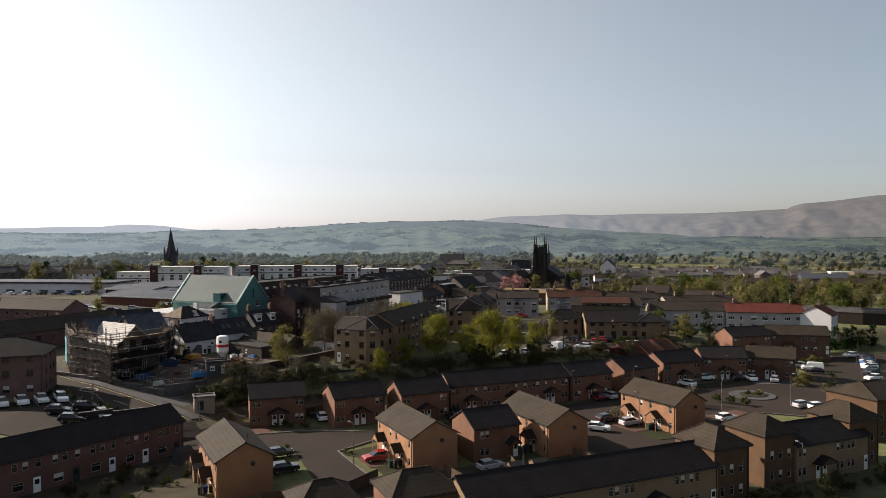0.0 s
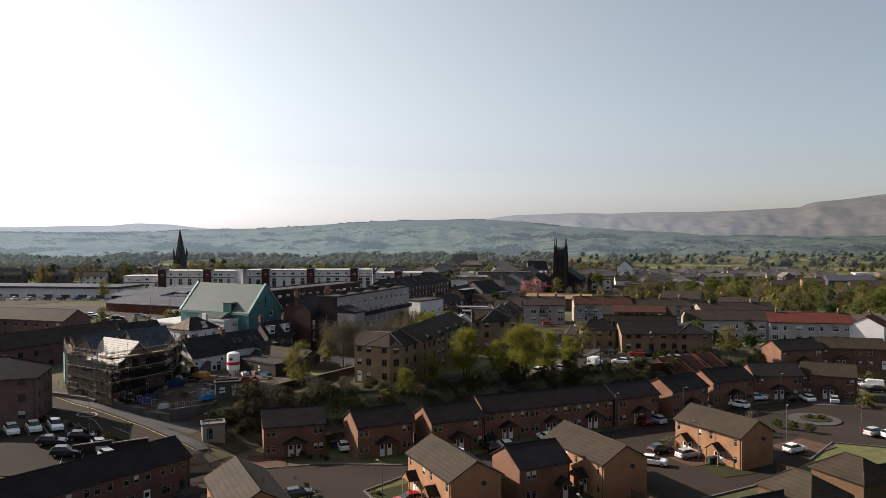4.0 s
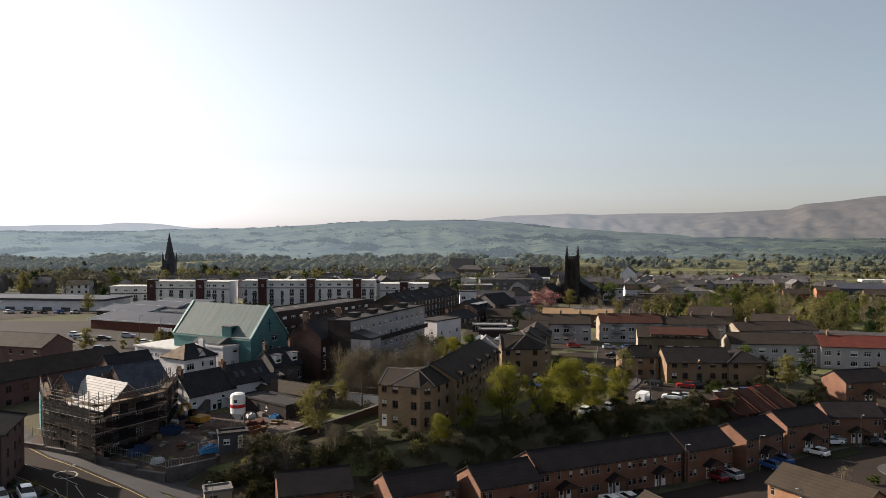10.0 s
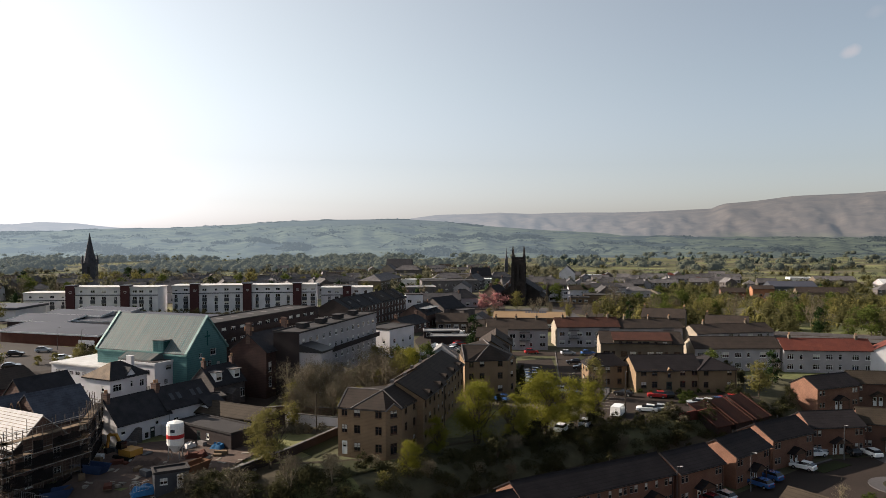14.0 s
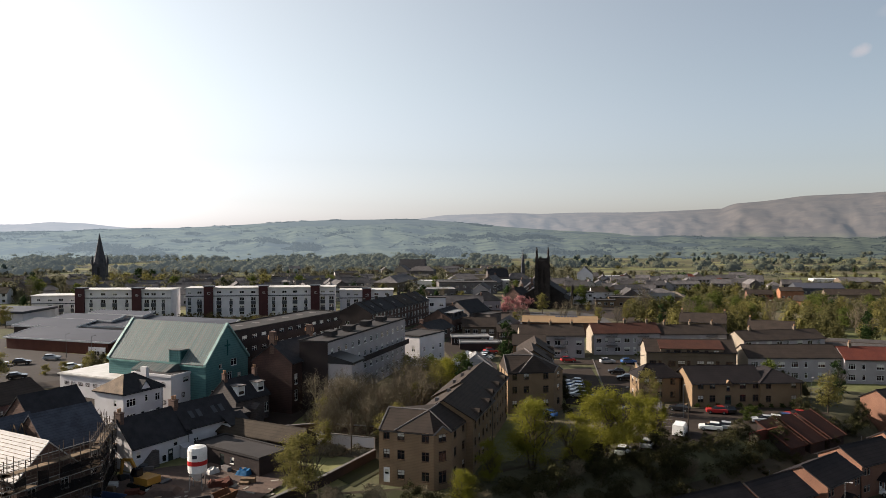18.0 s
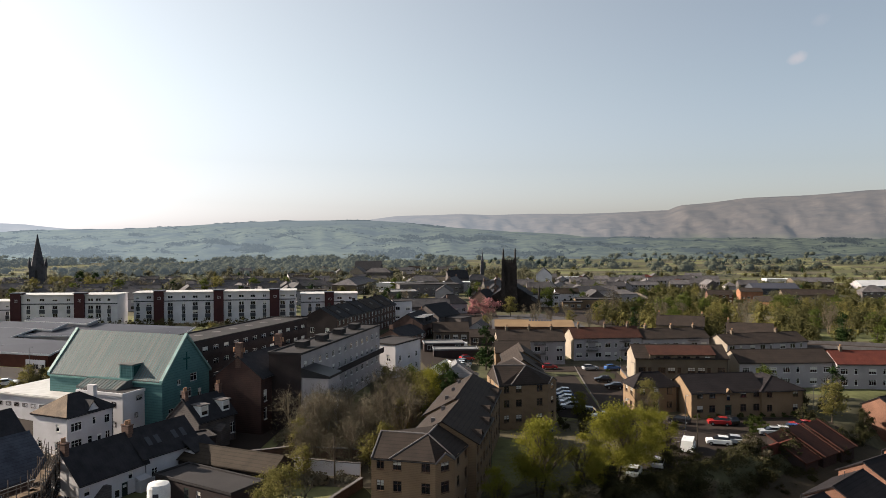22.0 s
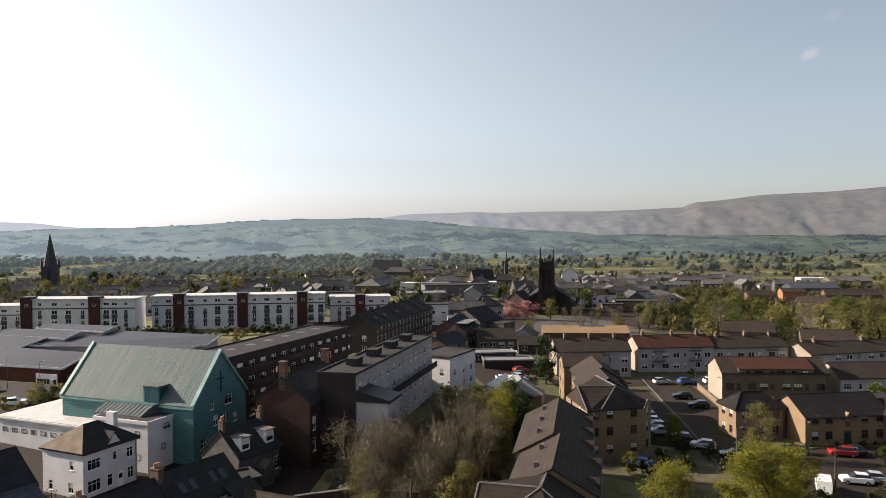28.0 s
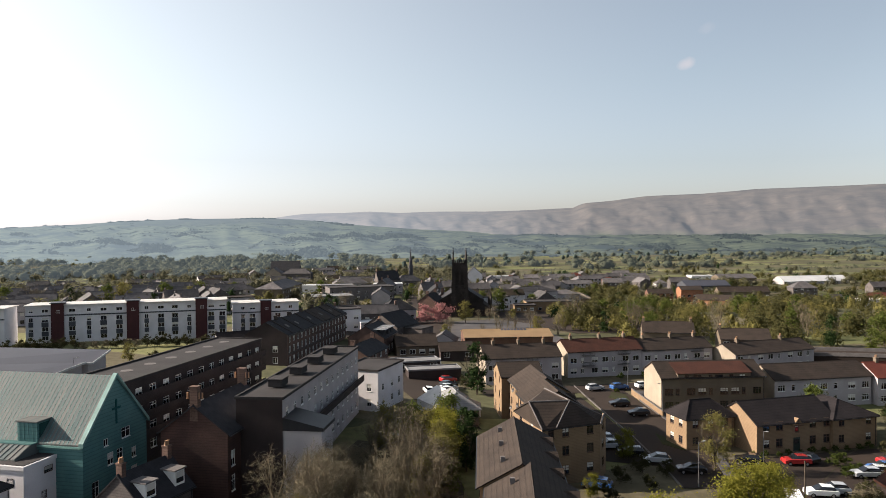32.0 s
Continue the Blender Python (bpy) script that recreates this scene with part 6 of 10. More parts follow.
STEEL_PALE = mat("pale_steel_trim", (0.45, 0.45, 0.46), (0.38, 0.38, 0.39), rough=0.5)
shop_bay((-136, 255.6, 11.6), (-102.6, 243, 11.6), (-100.4, 252.6, 13.2), (-132.2, 267.6, 13.2), BRICK_RED)
shop_bay((-141, 269, 13.0), (-120.5, 262.0, 13.0), (-118.5, 273, 14.0), (-140, 280.5, 14.0), BRICK_DARK)
shop_bay((-135, 279.5, 13.9), (-113.4, 270.6, 13.9), (-112.8, 279, 14.6), (-133.6, 287, 14.6), HARL)
shop_bay((-127.6, 286.8, 14.5), (-107, 277.6, 14.5), (-106.6, 285.6, 15.0), (-126.4, 293, 15.0), HARL)
shop_bay((-120, 266.5, 12.9), (-78.8, 263.6, 12.6), (-77.2, 273, 13.8), (-108, 286, 13.8), HARL)
shop_bay((-101.8, 249.0, 12.5), (-84.0, 252.0, 12.3), (-80, 263, 12.9), (-104, 266, 12.9), HARL)
part("shopfront", Geo().prism([(8.2, -11.0, 0.2), (13.2, -12.9, 0.2), (13.2, -12.9, 3.0), (8.2, -11.0, 3.0)], (0.05, 0.15, 0)), WHITE, shop, "white entrance front")
for i in range(6):
    u = 8.5 + 0.78 * i
    part("pane", Geo().prism([(u, -11.25 - 0.297 * i, 0.4), (u + 0.6, -11.48 - 0.297 * i, 0.4), (u + 0.6, -11.48 - 0.297 * i, 2.0), (u, -11.25 - 0.297 * i, 2.0)], (0.02, 0.06, 0)), GLASS, shop)
wh_l = thing("warehouse", "long pale warehouse with flat roof beyond the car park", "warehouse", pose(-192, 318, 6.5, 0, 0, -6))
part("wall", Geo().box(-42, -9, -1, 36, 9, 6.2), WHITE, wh_l)
part("roof", Geo().box(-42.6, -9.6, 6.2, 36.6, 9.6, 7.0), STEEL_ROOF, wh_l)
for i in range(9):
    part("loading_door", Geo().box(-38 + i * 8, -9.12, 0.4, -34 + i * 8, -9.02, 3.6), GREY_CLAD, wh_l)


# ---- churches ----
kirk = thing("church", "blackened Gothic church with pinnacled square tower", "church", pose(33.0, 391.0, 3.5, 0, 0, -14))
tw = 2.65
g = Geo()
for key, place in (("f", lambda u, z, d: (u, -tw + d, z)), ("b", lambda u, z, d: (-u, tw - d, z)), ("l", lambda u, z, d: (-tw + d, -u, z)), ("r", lambda u, z, d: (tw - d, u, z))):
    panel(g, place, -tw, tw, -3, 23.2, [(-0.95, 14.0, 1.0, 5.5), (0.95, 14.0, 1.0, 5.5), (0, 5.5, 1.6, 5.0)], 0.6)
g.poly([(-tw, -tw, 23.2), (tw, -tw, 23.2), (tw, tw, 23.2), (-tw, tw, 23.2)])
part("tower", g, STONE_BLACK, kirk)
for sx in (-1, 1):
    for sy in (-1, 1):
        b = part("buttress", Geo().box(sx * tw - 0.6, sy * tw - 0.6, -3, sx * tw + 0.6, sy * tw + 0.6, 21.5).box(sx * tw - 0.45, sy * tw - 0.45, 21.5, sx * tw + 0.45, sy * tw + 0.45, 24.6), STONE_BLACK, kirk)
        part("pinnacle", Geo().lathe([(0.45, 24.6), (0.48, 25.0), (0.32, 25.2), (0.24, 27.0), (0.28, 27.1), (0.1, 29.0), (0.16, 29.1), (0.02, 29.5)], 6, (sx * tw, sy * tw, 0)), STONE_BLACK, b)
for sx in (-1, 1):
    for sy in (-1, 1):
        part("buttress", Geo().box(sx * tw - 0.95, sy * tw - 0.95, -3, sx * tw + 0.95, sy * tw + 0.95, 9.0).box(sx * tw - 0.78, sy * tw - 0.78, 9.0, sx * tw + 0.78, sy * tw + 0.78, 15.0), STONE_BLACK, kirk, "stepped lower buttress")
for i in range(5):
    for s in (-1, 1):
        u = -1.8 + 0.9 * i
        part("merlon", Geo().box(u - 0.25, s * tw - 0.25, 23.2, u + 0.25, s * tw + 0.25, 24.3), STONE_BLACK, kirk)
        part("merlon", Geo().box(s * tw - 0.25, u - 0.25, 23.2, s * tw + 0.25, u + 0.25, 24.3), STONE_BLACK, kirk)
for z in (12.6, 22.6):
    part("string_course", Geo().box(-tw - 0.2, -tw - 0.2, z, tw + 0.2, tw + 0.2, z + 0.4), STONE_BLACK, kirk)
part("nave", Geo().box(-8.2, tw, -3, 9.8, 26, 7.4).prism([(-8.2, tw, 7.4), (9.8, tw, 7.4), (0.8, tw, 13.0)], (0, 22.5, 0)), STONE_BLACK, kirk)
part("nave_roof", Geo().prism([(-8.6, tw, 7.2), (0.8, tw, 13.1), (0.8, tw, 13.4), (-8.6, tw, 7.5)], (0, 22.6, 0)).prism([(10.2, tw, 7.2), (10.2, tw, 7.5), (0.8, tw, 13.4), (0.8, tw, 13.1)], (0, 22.6, 0)), SLATE, kirk)
part("aisle", Geo().prism([(9.8, 3, -3), (13, 3, -3), (13, 3, 4), (9.8, 3, 6)], (0, 22, 0)), STONE_BLACK, kirk)
for i in range(4):
    part("pinnacle", Geo().lathe([(0.5, 4), (0.45, 8.8), (0.3, 9.0), (0.02, 11.5)], 6, (13.2, 5 + i * 6.3, 0)), STONE_BLACK, kirk)

sp = thing("church", "dark stone church with tall broached spire", "church", pose(-241, 560, -1.5, 0, 0, 10))
part("tower", Geo().box(-4.2, -4.2, -3, 4.2, 4.2, 21), STONE_SPIRE, sp)
part("spire", Geo().lathe([(4.3, 21), (3.7, 23), (0.15, 41.5)], 8), STONE_SPIRE, sp)
for sx in (-1, 1):
    for sy in (-1, 1):
        part("pinnacle", Geo().lathe([(0.9, 20), (0.9, 23), (0.05, 27)], 6, (sx * 3.9, sy * 3.9, 0)), STONE_SPIRE, sp)
for k in range(4):
    a = k * math.pi / 2
    part("belfry_opening", Geo().box(-0.8, -4.28, 12.5, 0.8, -4.1, 18.5), GUTTER, sp, "dark louvred belfry opening", pose(0, 0, 0, 0, 0, 90 * k))
part("nave", Geo().box(4.2, -6, -3, 32, 6, 7).prism([(4.2, -6, 7), (4.2, 6, 7), (4.2, 0, 13)], (28, 0, 0)), STONE_SPIRE, sp)


# ---- roads, yards and verges ----
MAIN = [(-125, 163), (-100, 149.5), (-79, 134.2), (-62, 125.2), (-50.0, 117.6), (-42.5, 108.5)]
ribbon("road_main", MAIN, 8.0, ASPHALT, 0.10, "worn asphalt main road with yellow edge lines", "road")
for o, n in ((5.0, "pavement_1"), (-5.0, "pavement_2")):
    ribbon(n, MAIN[:5], 2.0, PAVING, 0.22, "pale concrete footway with kerb", "pavement", off=o, thick=0.3)
for o in (3.55, -3.55):
    ribbon("edge_line", MAIN[:5], 0.16, PAINT_YELLOW, 0.125, "worn yellow edge line on the road", "road marking", off=o)
ribbon("centre_line", MAIN[1:5], 0.14, PAINT_WHITE, 0.125, "dashed white centre line", "road marking", dash=(2, 2))
ring = Geo()
for i in range(24):
    a, b = 2 * math.pi * i / 24, 2 * math.pi * (i + 1) / 24
    ring.poly([(-71 + r * math.cos(t), 131 + r * math.sin(t), ground(-71 + r * math.cos(t), 131 + r * math.sin(t)) + 0.13) for r, t in ((1.35, a), (1.6, a), (1.6, b), (1.35, b))])
tagged(new("roundabout_marking", ring.mesh("roundabout_marking", PAINT_WHITE)), "white painted ring of a mini roundabout", "road marking", kind="structure")

patch("road_estate", [(-48, 113), (-43.5, 122.5), (-37.5, 119.2), (-29.5, 121.6), (-17.5, 121.8), (-9, 125.2), (0, 133.6), (18, 143.4), (26.5, 148.6), (38, 156.8), (46, 162), (53, 166), (63, 167.2), (72, 166), (77, 174), (79, 188), (90, 193), (98, 206), (110, 204), (104, 184), (92, 160), (79, 140), (64, 133), (52, 137), (44, 127), (36, 118), (24, 110.5), (15, 105), (18, 111), (12, 126), (2, 122), (-5, 116), (-12.5, 122.0), (-21, 110.6), (-14, 98.6), (-12.5, 91), (-20, 84), (-25, 88), (-21.5, 97), (-27, 109), (-36, 113), (-42, 108.5)], ASPHALT, 0.06, "worn asphalt estate streets and parking courts", "road", step=4.0)
for n, q, m, lb, ct in (
    ("lawn", [(-20.6, 109.6), (-15.2, 114.2), (-13.4, 111.6), (-17.4, 107.6)], LAWN, "small mown lawn before the houses", "lawn"),
    ("lawn", [(-14.4, 103.2), (-12.4, 105.0), (-9.6, 100.4), (-12.0, 98.8)], LAWN, "small mown lawn before the houses", "lawn"),
    ("parking_bay", [(-18.0, 108.0), (-13.4, 111.4), (-11.0, 105.6), (-15.0, 103.0)], MONO, "red block parking bays", "paving"),
    ("driveway", [(-41.5, 124.2), (-36.0, 125.0), (-34.0, 119.8), (-39.0, 118.8)], MONO, "red block driveway", "paving"),
    ("driveway", [(22.5, 128.8), (27.6, 131.6), (30.8, 126.0), (26.0, 123.2)], MONO, "block-paved driveway before the porches", "paving"),
    ("lawn", [(26.6, 122.8), (31.0, 125.4), (34.0, 120.6), (29.0, 118.6)], LAWN, "bright mown lawn before the porches", "lawn"),
    ("lawn", [(46.2, 161.2), (53.0, 165.2), (54.6, 162.8), (47.6, 159.0)], LAWN, "mown lawn beside the street", "lawn"),
    ("parking_bay", [(41, 134.6), (48.0, 139.4), (51.5, 134.4), (45, 129.4)], MONO, "brown block parking court", "paving"),
    ("driveway", [(60.4, 168.2), (69.4, 168.4), (69.0, 163.4), (60.8, 163.6)], PAVING, "pale paved driveways by the turning circle", "paving"),
    ("garden", [(-8.5, 91.5), (17, 104), (13.5, 110.5), (8.6, 108.0), (3.0, 106.2), (-3.2, 103.0), (-6.8, 100.6), (-11.8, 97.4)], LITTER, "shaded back gardens between houses", "garden"),
    ("garden", [(-60.5, 89), (-47.5, 108.5), (-44.6, 105.5), (-44.1, 102.5), (-42.1, 88), (-46, 74), (-64, 70)], LITTER, "dark front gardens before the long terrace", "garden"),
    ("garden", [(-44.0, 102.5), (-39.2, 101.8), (-35.0, 92.5), (-31.0, 86.8), (-36, 84), (-42, 88)], LITTER, "shaded back garden with sheds", "garden"),
    ("car_park", [(-78, 119.4), (-72.5, 124.6), (-61.5, 119.2), (-50.5, 110.6), (-56, 106.2), (-66, 102), (-76, 104), (-80, 112)], ASPHALT, "residents' asphalt car park", "car park"),
):
    patch(n, q, m, 0.14 if m is LAWN else 0.11 if n != "garden" else 0.125, lb, ct, edge=0.15)
circ = [(55.7 + 4.5 * math.cos(a * math.pi / 12), 152.0 + 4.5 * math.sin(a * math.pi / 12)) for a in range(24)]
patch("turning_circle_island", circ, PAVING, 0.22, "kerbed round island in the turning circle", "island", edge=0.3)
circ = [(55.9 + 2.7 * math.cos(a * math.pi / 10), 152.0 + 2.5 * math.sin(a * math.pi / 10)) for a in range(20)]
patch("island_planting", circ, GRASS, 0.34, "rough planted centre of the round island", "planting", edge=0.2)
KERBS = [[(-44, 119.4), (-37.5, 119.2), (-29.5, 121.6), (-17.5, 121.8), (-9, 125.2)], [(-12.5, 122), (-21, 110.6), (-14, 98.6)], [(36, 118), (24, 110.5), (15, 105)], [(44, 127), (52, 137), (64, 133)], [(46, 162), (53, 166)]]
for k in KERBS:
    ribbon("kerb", k, 0.3, KERB, 0.2, "pale concrete kerb", "kerb", thick=0.2)

# upper level: car park, street, lanes
patch("car_park_upper", [(8, 170), (15, 185), (20, 196.5), (52, 196.5), (54, 190), (46, 187), (34, 180), (22, 172), (12, 165.5)], ASPHALT, 0.09, "asphalt car park of the buff flats", "car park", step=3)
STREET = [(14.5, 186), (17.0, 196), (20.0, 210), (22.0, 222), (24.5, 236), (27, 250)]
ribbon("road_upper", STREET, 9.5, ASPHALT, 0.10, "asphalt street with parked cars", "road")
patch("car_park_street", [(4.5, 200), (6.5, 214), (9, 236), (19, 240), (17, 224), (14.5, 208), (12, 196)], ASPHALT, 0.08, "asphalt parking strip beside the flats", "car park", step=3)
ribbon("road_cross", [(0, 247), (20, 247.5), (40, 247.5), (60, 248), (80, 246), (104, 240)], 7.0, ASPHALT, 0.11, "asphalt cross street before the harled flats", "road")
ribbon("pavement_upper", [(18.0, 190), (21.5, 198), (24.6, 209), (26.6, 221), (29.4, 235), (33, 243)], 1.6, PAVING, 0.24, "pale footway with kerb", "pavement", off=0.9, thick=0.3)
ribbon("kerb_line", STREET, 0.25, KERB, 0.22, "concrete kerb", "kerb", off=-4.8, thick=0.25)
patch("lane_yard", [(-16, 240), (-12, 225), (-8.6, 218), (-8.4, 244), (-2, 262), (0, 290), (8, 292), (-3, 300), (-14, 290), (-18, 262)], ASPHALT, 0.09, "worn yard and lane beside the white block", "yard", step=4)
patch("verge", [(17.8, 206), (19.5, 202), (21.0, 204), (20.0, 212)], LAWN, 0.16, "bright grass verge at the flats' corner", "lawn", edge=0.15)
patch("verge", [(24.6, 238.5), (27, 234), (29.2, 240), (27.5, 243)], LAWN, 0.2, "small grass corner with path", "lawn", edge=0.15)
patch("garden_lawn", [(-38, 158), (-31.5, 165.5), (-29.6, 160), (-33.5, 152.5)], LAWN, 0.1, "sunlit drying green behind a wall", "lawn")
patch("grass_terrace", [(-37, 146), (-28, 151.2), (-22.0, 148.6), (-30, 142.5)], LAWN, 0.12, "strip of lawn on the bank top", "lawn")
patch("yard_surgery", [(-106, 178), (-86, 160), (-66, 159), (-48, 178), (-44, 200), (-56, 214), (-90, 212), (-106, 200)], ASPHALT, 0.06, "worn asphalt yards round the white surgery and cottages", "yard", step=4)
patch("building_site_yard", [(-84, 143.2), (-67.5, 136.8), (-57.6, 133.6), (-52.0, 138.4), (-46, 144), (-40.5, 160), (-47, 164.5), (-60, 160.5), (-66, 157), (-84, 152)], SOIL, 0.3, "muddy yard of a building site", "yard", step=3)
patch("car_park_shop", [(-200, 236), (-150, 208), (-125, 212), (-100, 212), (-92, 226), (-90, 246), (-103, 242), (-136, 256), (-142, 274), (-200, 274)], CAR_PARK, 0.1, "wide worn supermarket car park", "car park", step=6)
ribbon("road_shop", [(-128, 206), (-108, 207), (-96, 214), (-92, 226), (-88, 244)], 6, ASPHALT, 0.13, "access road by the supermarket", "road")
patch("yard_north", [(-165, 296), (-140, 300), (-150, 316), (-230, 312), (-240, 280), (-180, 276)], ASPHALT, 0.1, "wide pale car park before the warehouse", "car park", step=8)
patch("churchyard_street", [(-14, 300), (8, 318), (24, 372), (44, 378), (52, 360), (48, 310), (36, 312), (10, 312)], PAVING, 0.1, "paved open ground before the church", "pavement", step=6)
ribbon("road_high_street", [(18, 360), (22, 395), (28, 440), (36, 520), (50, 620)], 9, ASPHALT, 0.14, "grey high street running from the church", "road", step=8)
# raised link road with concrete parapets on the east side
BR = [(62, 272), (84, 268), (100, 258), (124, 243), (150, 236), (190, 232)]


def bridge():
    e = thing("bridge_ramp", "raised road ramp with pale concrete parapets", "bridge", pose(0, 0, 0))
    P = [Vector((x, y)) for x, y in BR]
    hs = [6.2, 7.0, 7.6, 7.8, 7.6, 7.0]
    deck, pl, pr = Geo(), Geo(), Geo()
    rows = []
    for i, p in enumerate(P):
        d = (P[min(i + 1, len(P) - 1)] - P[max(i - 1, 0)]).normalized()
        s = Vector((d.y, -d.x))
        rows.append([(p - s * 4.6, hs[i]), (p + s * 4.6, hs[i])])
    for a, b in zip(rows, rows[1:]):
        q = [(*a[0][0], a[0][1]), (*a[1][0], a[1][1]), (*b[1][0], b[1][1]), (*b[0][0], b[0][1])]
        deck.prism(q[::-1], (0, 0, -4.5))
        for g, k in ((pl, 0), (pr, 1)):
            u, v = a[k], b[k]
            n = (b[k][0] - a[k][0]).normalized()
            w = Vector((n.y, -n.x)) * 0.15
            g.prism([(*(u[0] - w), u[1]), (*(u[0] + w), u[1]), (*(v[0] + w), v[1]), (*(v[0] - w), v[1])], (0, 0, 0.9))
    part("deck", deck, ASPHALT, e)
    part("parapet", pl, CONCRETE, e)
    part("parapet", pr, CONCRETE, e)


bridge()


def wall_line(name, label, pts, h, t, material, cap=None, lift=0.0):
    """A garden or retaining wall that steps with the ground."""
    e = thing(name, label, "wall", pose(0, 0, 0))
    g, c = Geo(), Geo()
    for a, b in zip(pts, pts[1:]):
        a, b = Vector(a), Vector(b)
        n = max(1, int((b - a).length / 4))
        for i in range(n):
            p, q = a + (b - a) * i / n, a + (b - a) * (i + 1) / n
            d = (q - p).normalized()
            s = Vector((d.y, -d.x)) * t / 2
            z = max(ground(*p), ground(*q)) + lift
            g.prism([(*(p - s), z - 2.5), (*(p + s), z - 2.5), (*(q + s), z - 2.5), (*(q - s), z - 2.5)], (0, 0, 2.5 + h))
            s2 = s * 1.3
            c.prism([(*(p - s2), z + h), (*(p + s2), z + h), (*(q + s2), z + h), (*(q - s2), z + h)], (0, 0, 0.1))
    part("wall", g, material, e)
    part("coping", c, cap or CONCRETE, e)


wall_line("retaining_wall", "low stone retaining wall of the building site", [(-84, 142.0), (-67.5, 136.2), (-57.6, 133.0), (-52.2, 138.0)], 0.7, 0.4, STONE_GREY)
wall_line("garden_wall", "tall white-painted garden wall", [(-41.0, 171.6), (-31.6, 168.2)], 2.0, 0.3, WHITE)
wall_line("garden_wall", "old brick garden wall below the flats", [(-43.6, 143.6), (-37.5, 153.0), (-31.4, 164.6)], 1.3, 0.35, BRICK_DARK)
wall_line("garden_wall", "low brick wall at the car park", [(-62.5, 112.5), (-54.5, 118.4)], 1.3, 0.3, BRICK_DARK)
wall_line("garden_wall", "buff brick boundary wall beside the brown flats", [(30.8, 240.5), (28.0, 226.5), (27.0, 221.5)], 1.2, 0.25, BUFF)
wall_line("garden_wall", "red brick wall with sloping coping at the car park edge", [(30.0, 175.4), (42.0, 182.8), (51.0, 186.6)], 1.3, 0.3, BRICK_RED, TILE_RED)
wall_line("stone_wall", "dark stone wall at the yard", [(-30, 176), (-42, 178.4), (-50, 176)], 1.6, 0.4, STONE)

patch("thicket_floor", [(-47.5, 172), (-41, 166.5), (-28.5, 163.5), (-24.5, 172), (-18.5, 193), (-17.5, 208), (-30, 214), (-39, 197), (-44, 188)], LITTER, 0.06, "dark leaf litter under bare trees", "ground")
ribbon("bank_floor", [(x, float(bank(x)) + 6.0) for x in range(-52, 60, 4)], 19.0, LITTER, 0.14, "dark brambles and leaf litter on the bank", "ground")
patch("site_footway", [(-76, 139.2), (-57.5, 132.6), (-52.5, 136.0), (-50.5, 131.0), (-52.0, 127.6), (-60, 130.4), (-76, 136.6)], PAVING, 0.12, "dusty footway below the site wall", "pavement", step=2.0)
patch("bramble_floor", [(-52.5, 137), (-46, 131), (-37, 128), (-33, 136), (-38, 150), (-45, 144), (-52, 139.5)], LITTER, 0.13, "brown bramble and leaf litter on the slope", "ground", step=2.0)
patch("rough_ground", [(-56, 124), (-43, 123.6), (-40, 131), (-45, 141), (-53, 136)], LITTER, 0.09, "rough brown scrub by the substation", "ground")
patch("yard_kirk", [(-18, 318), (6, 318), (22, 372), (6, 420), (-40, 420), (-36, 360)], ASPHALT, 0.07, "worn asphalt yards among the shops", "yard", step=8)
patch("car_park_kirk", [(46, 372), (58, 330), (96, 330), (120, 420), (120, 480), (62, 480)], ASPHALT, 0.07, "asphalt car parks beyond the church", "car park", step=8)


# ---- trees and shrubs ----
nr = np.random.default_rng(5)


def leaf_mesh(name, blobs, n, size, material, slim=0.55):
    """n small leaves or sprays spread through blobs of (x, y, z, rx, ry, rz)."""
    vol = np.array([b[3] * b[4] * b[5] for b in blobs]) ** 0.7
    pick = nr.choice(len(blobs), n, p=vol / vol.sum())
    B = np.array(blobs)[pick]
    d = nr.normal(size=(n, 3))
    d /= np.linalg.norm(d, axis=1)[:, None]
    rad = np.minimum(np.abs(nr.normal(0, 0.62, n)) + 0.15, 1.7)
    c = B[:, :3] + d * B[:, 3:] * rad[:, None]
    a = nr.normal(size=(n, 3))
    a[:, 2] *= 0.6
    a /= np.linalg.norm(a, axis=1)[:, None]
    b = np.cross(a, nr.normal(size=(n, 3)))
    b /= np.linalg.norm(b, axis=1)[:, None] + 1e-9
    s = (size * nr.uniform(0.55, 1.3, n))[:, None]
    quad = np.stack([c - a * s, c + b * s * slim, c + a * s, c - b * s * slim], 1).reshape(-1, 3)
    me = bpy.data.meshes.new(name)
    me.from_pydata(quad.tolist(), [], np.arange(4 * n).reshape(n, 4).tolist())
    me.materials.append(material)
    me.update()
    return me


def limbs(g, p, d, length, r, depth, rs, twigs=None, up=0.25, spread_=0.75):
    """Branching limbs that taper; the last ones are kept as twigs."""
    q = p + d * length
    if r > 0.02:
        g.tube(p, q, r, r * 0.7, 5 if r > 0.06 else 3, caps=False)
    else:
        s = d.cross(Vector((rs.uniform(-1, 1), rs.uniform(-1, 1), rs.uniform(-1, 1)))).normalized() * max(r, 0.012)
        g.poly([p - s, p + s, q])
    if depth == 0:
        if twigs is not None:
            twigs.append(q)
        return
    for _ in range(rs.choice((2, 3, 3)) if depth > 1 else 3):
        e = (d + Vector((rs.uniform(-1, 1), rs.uniform(-1, 1), rs.uniform(-0.5, 1) * 0.8 + up)) * spread_).normalized()
        limbs(g, p + d * length * rs.uniform(0.55, 1.0), e, length * rs.uniform(0.62, 0.85), r * 0.6, depth - 1, rs, twigs, up, spread_)


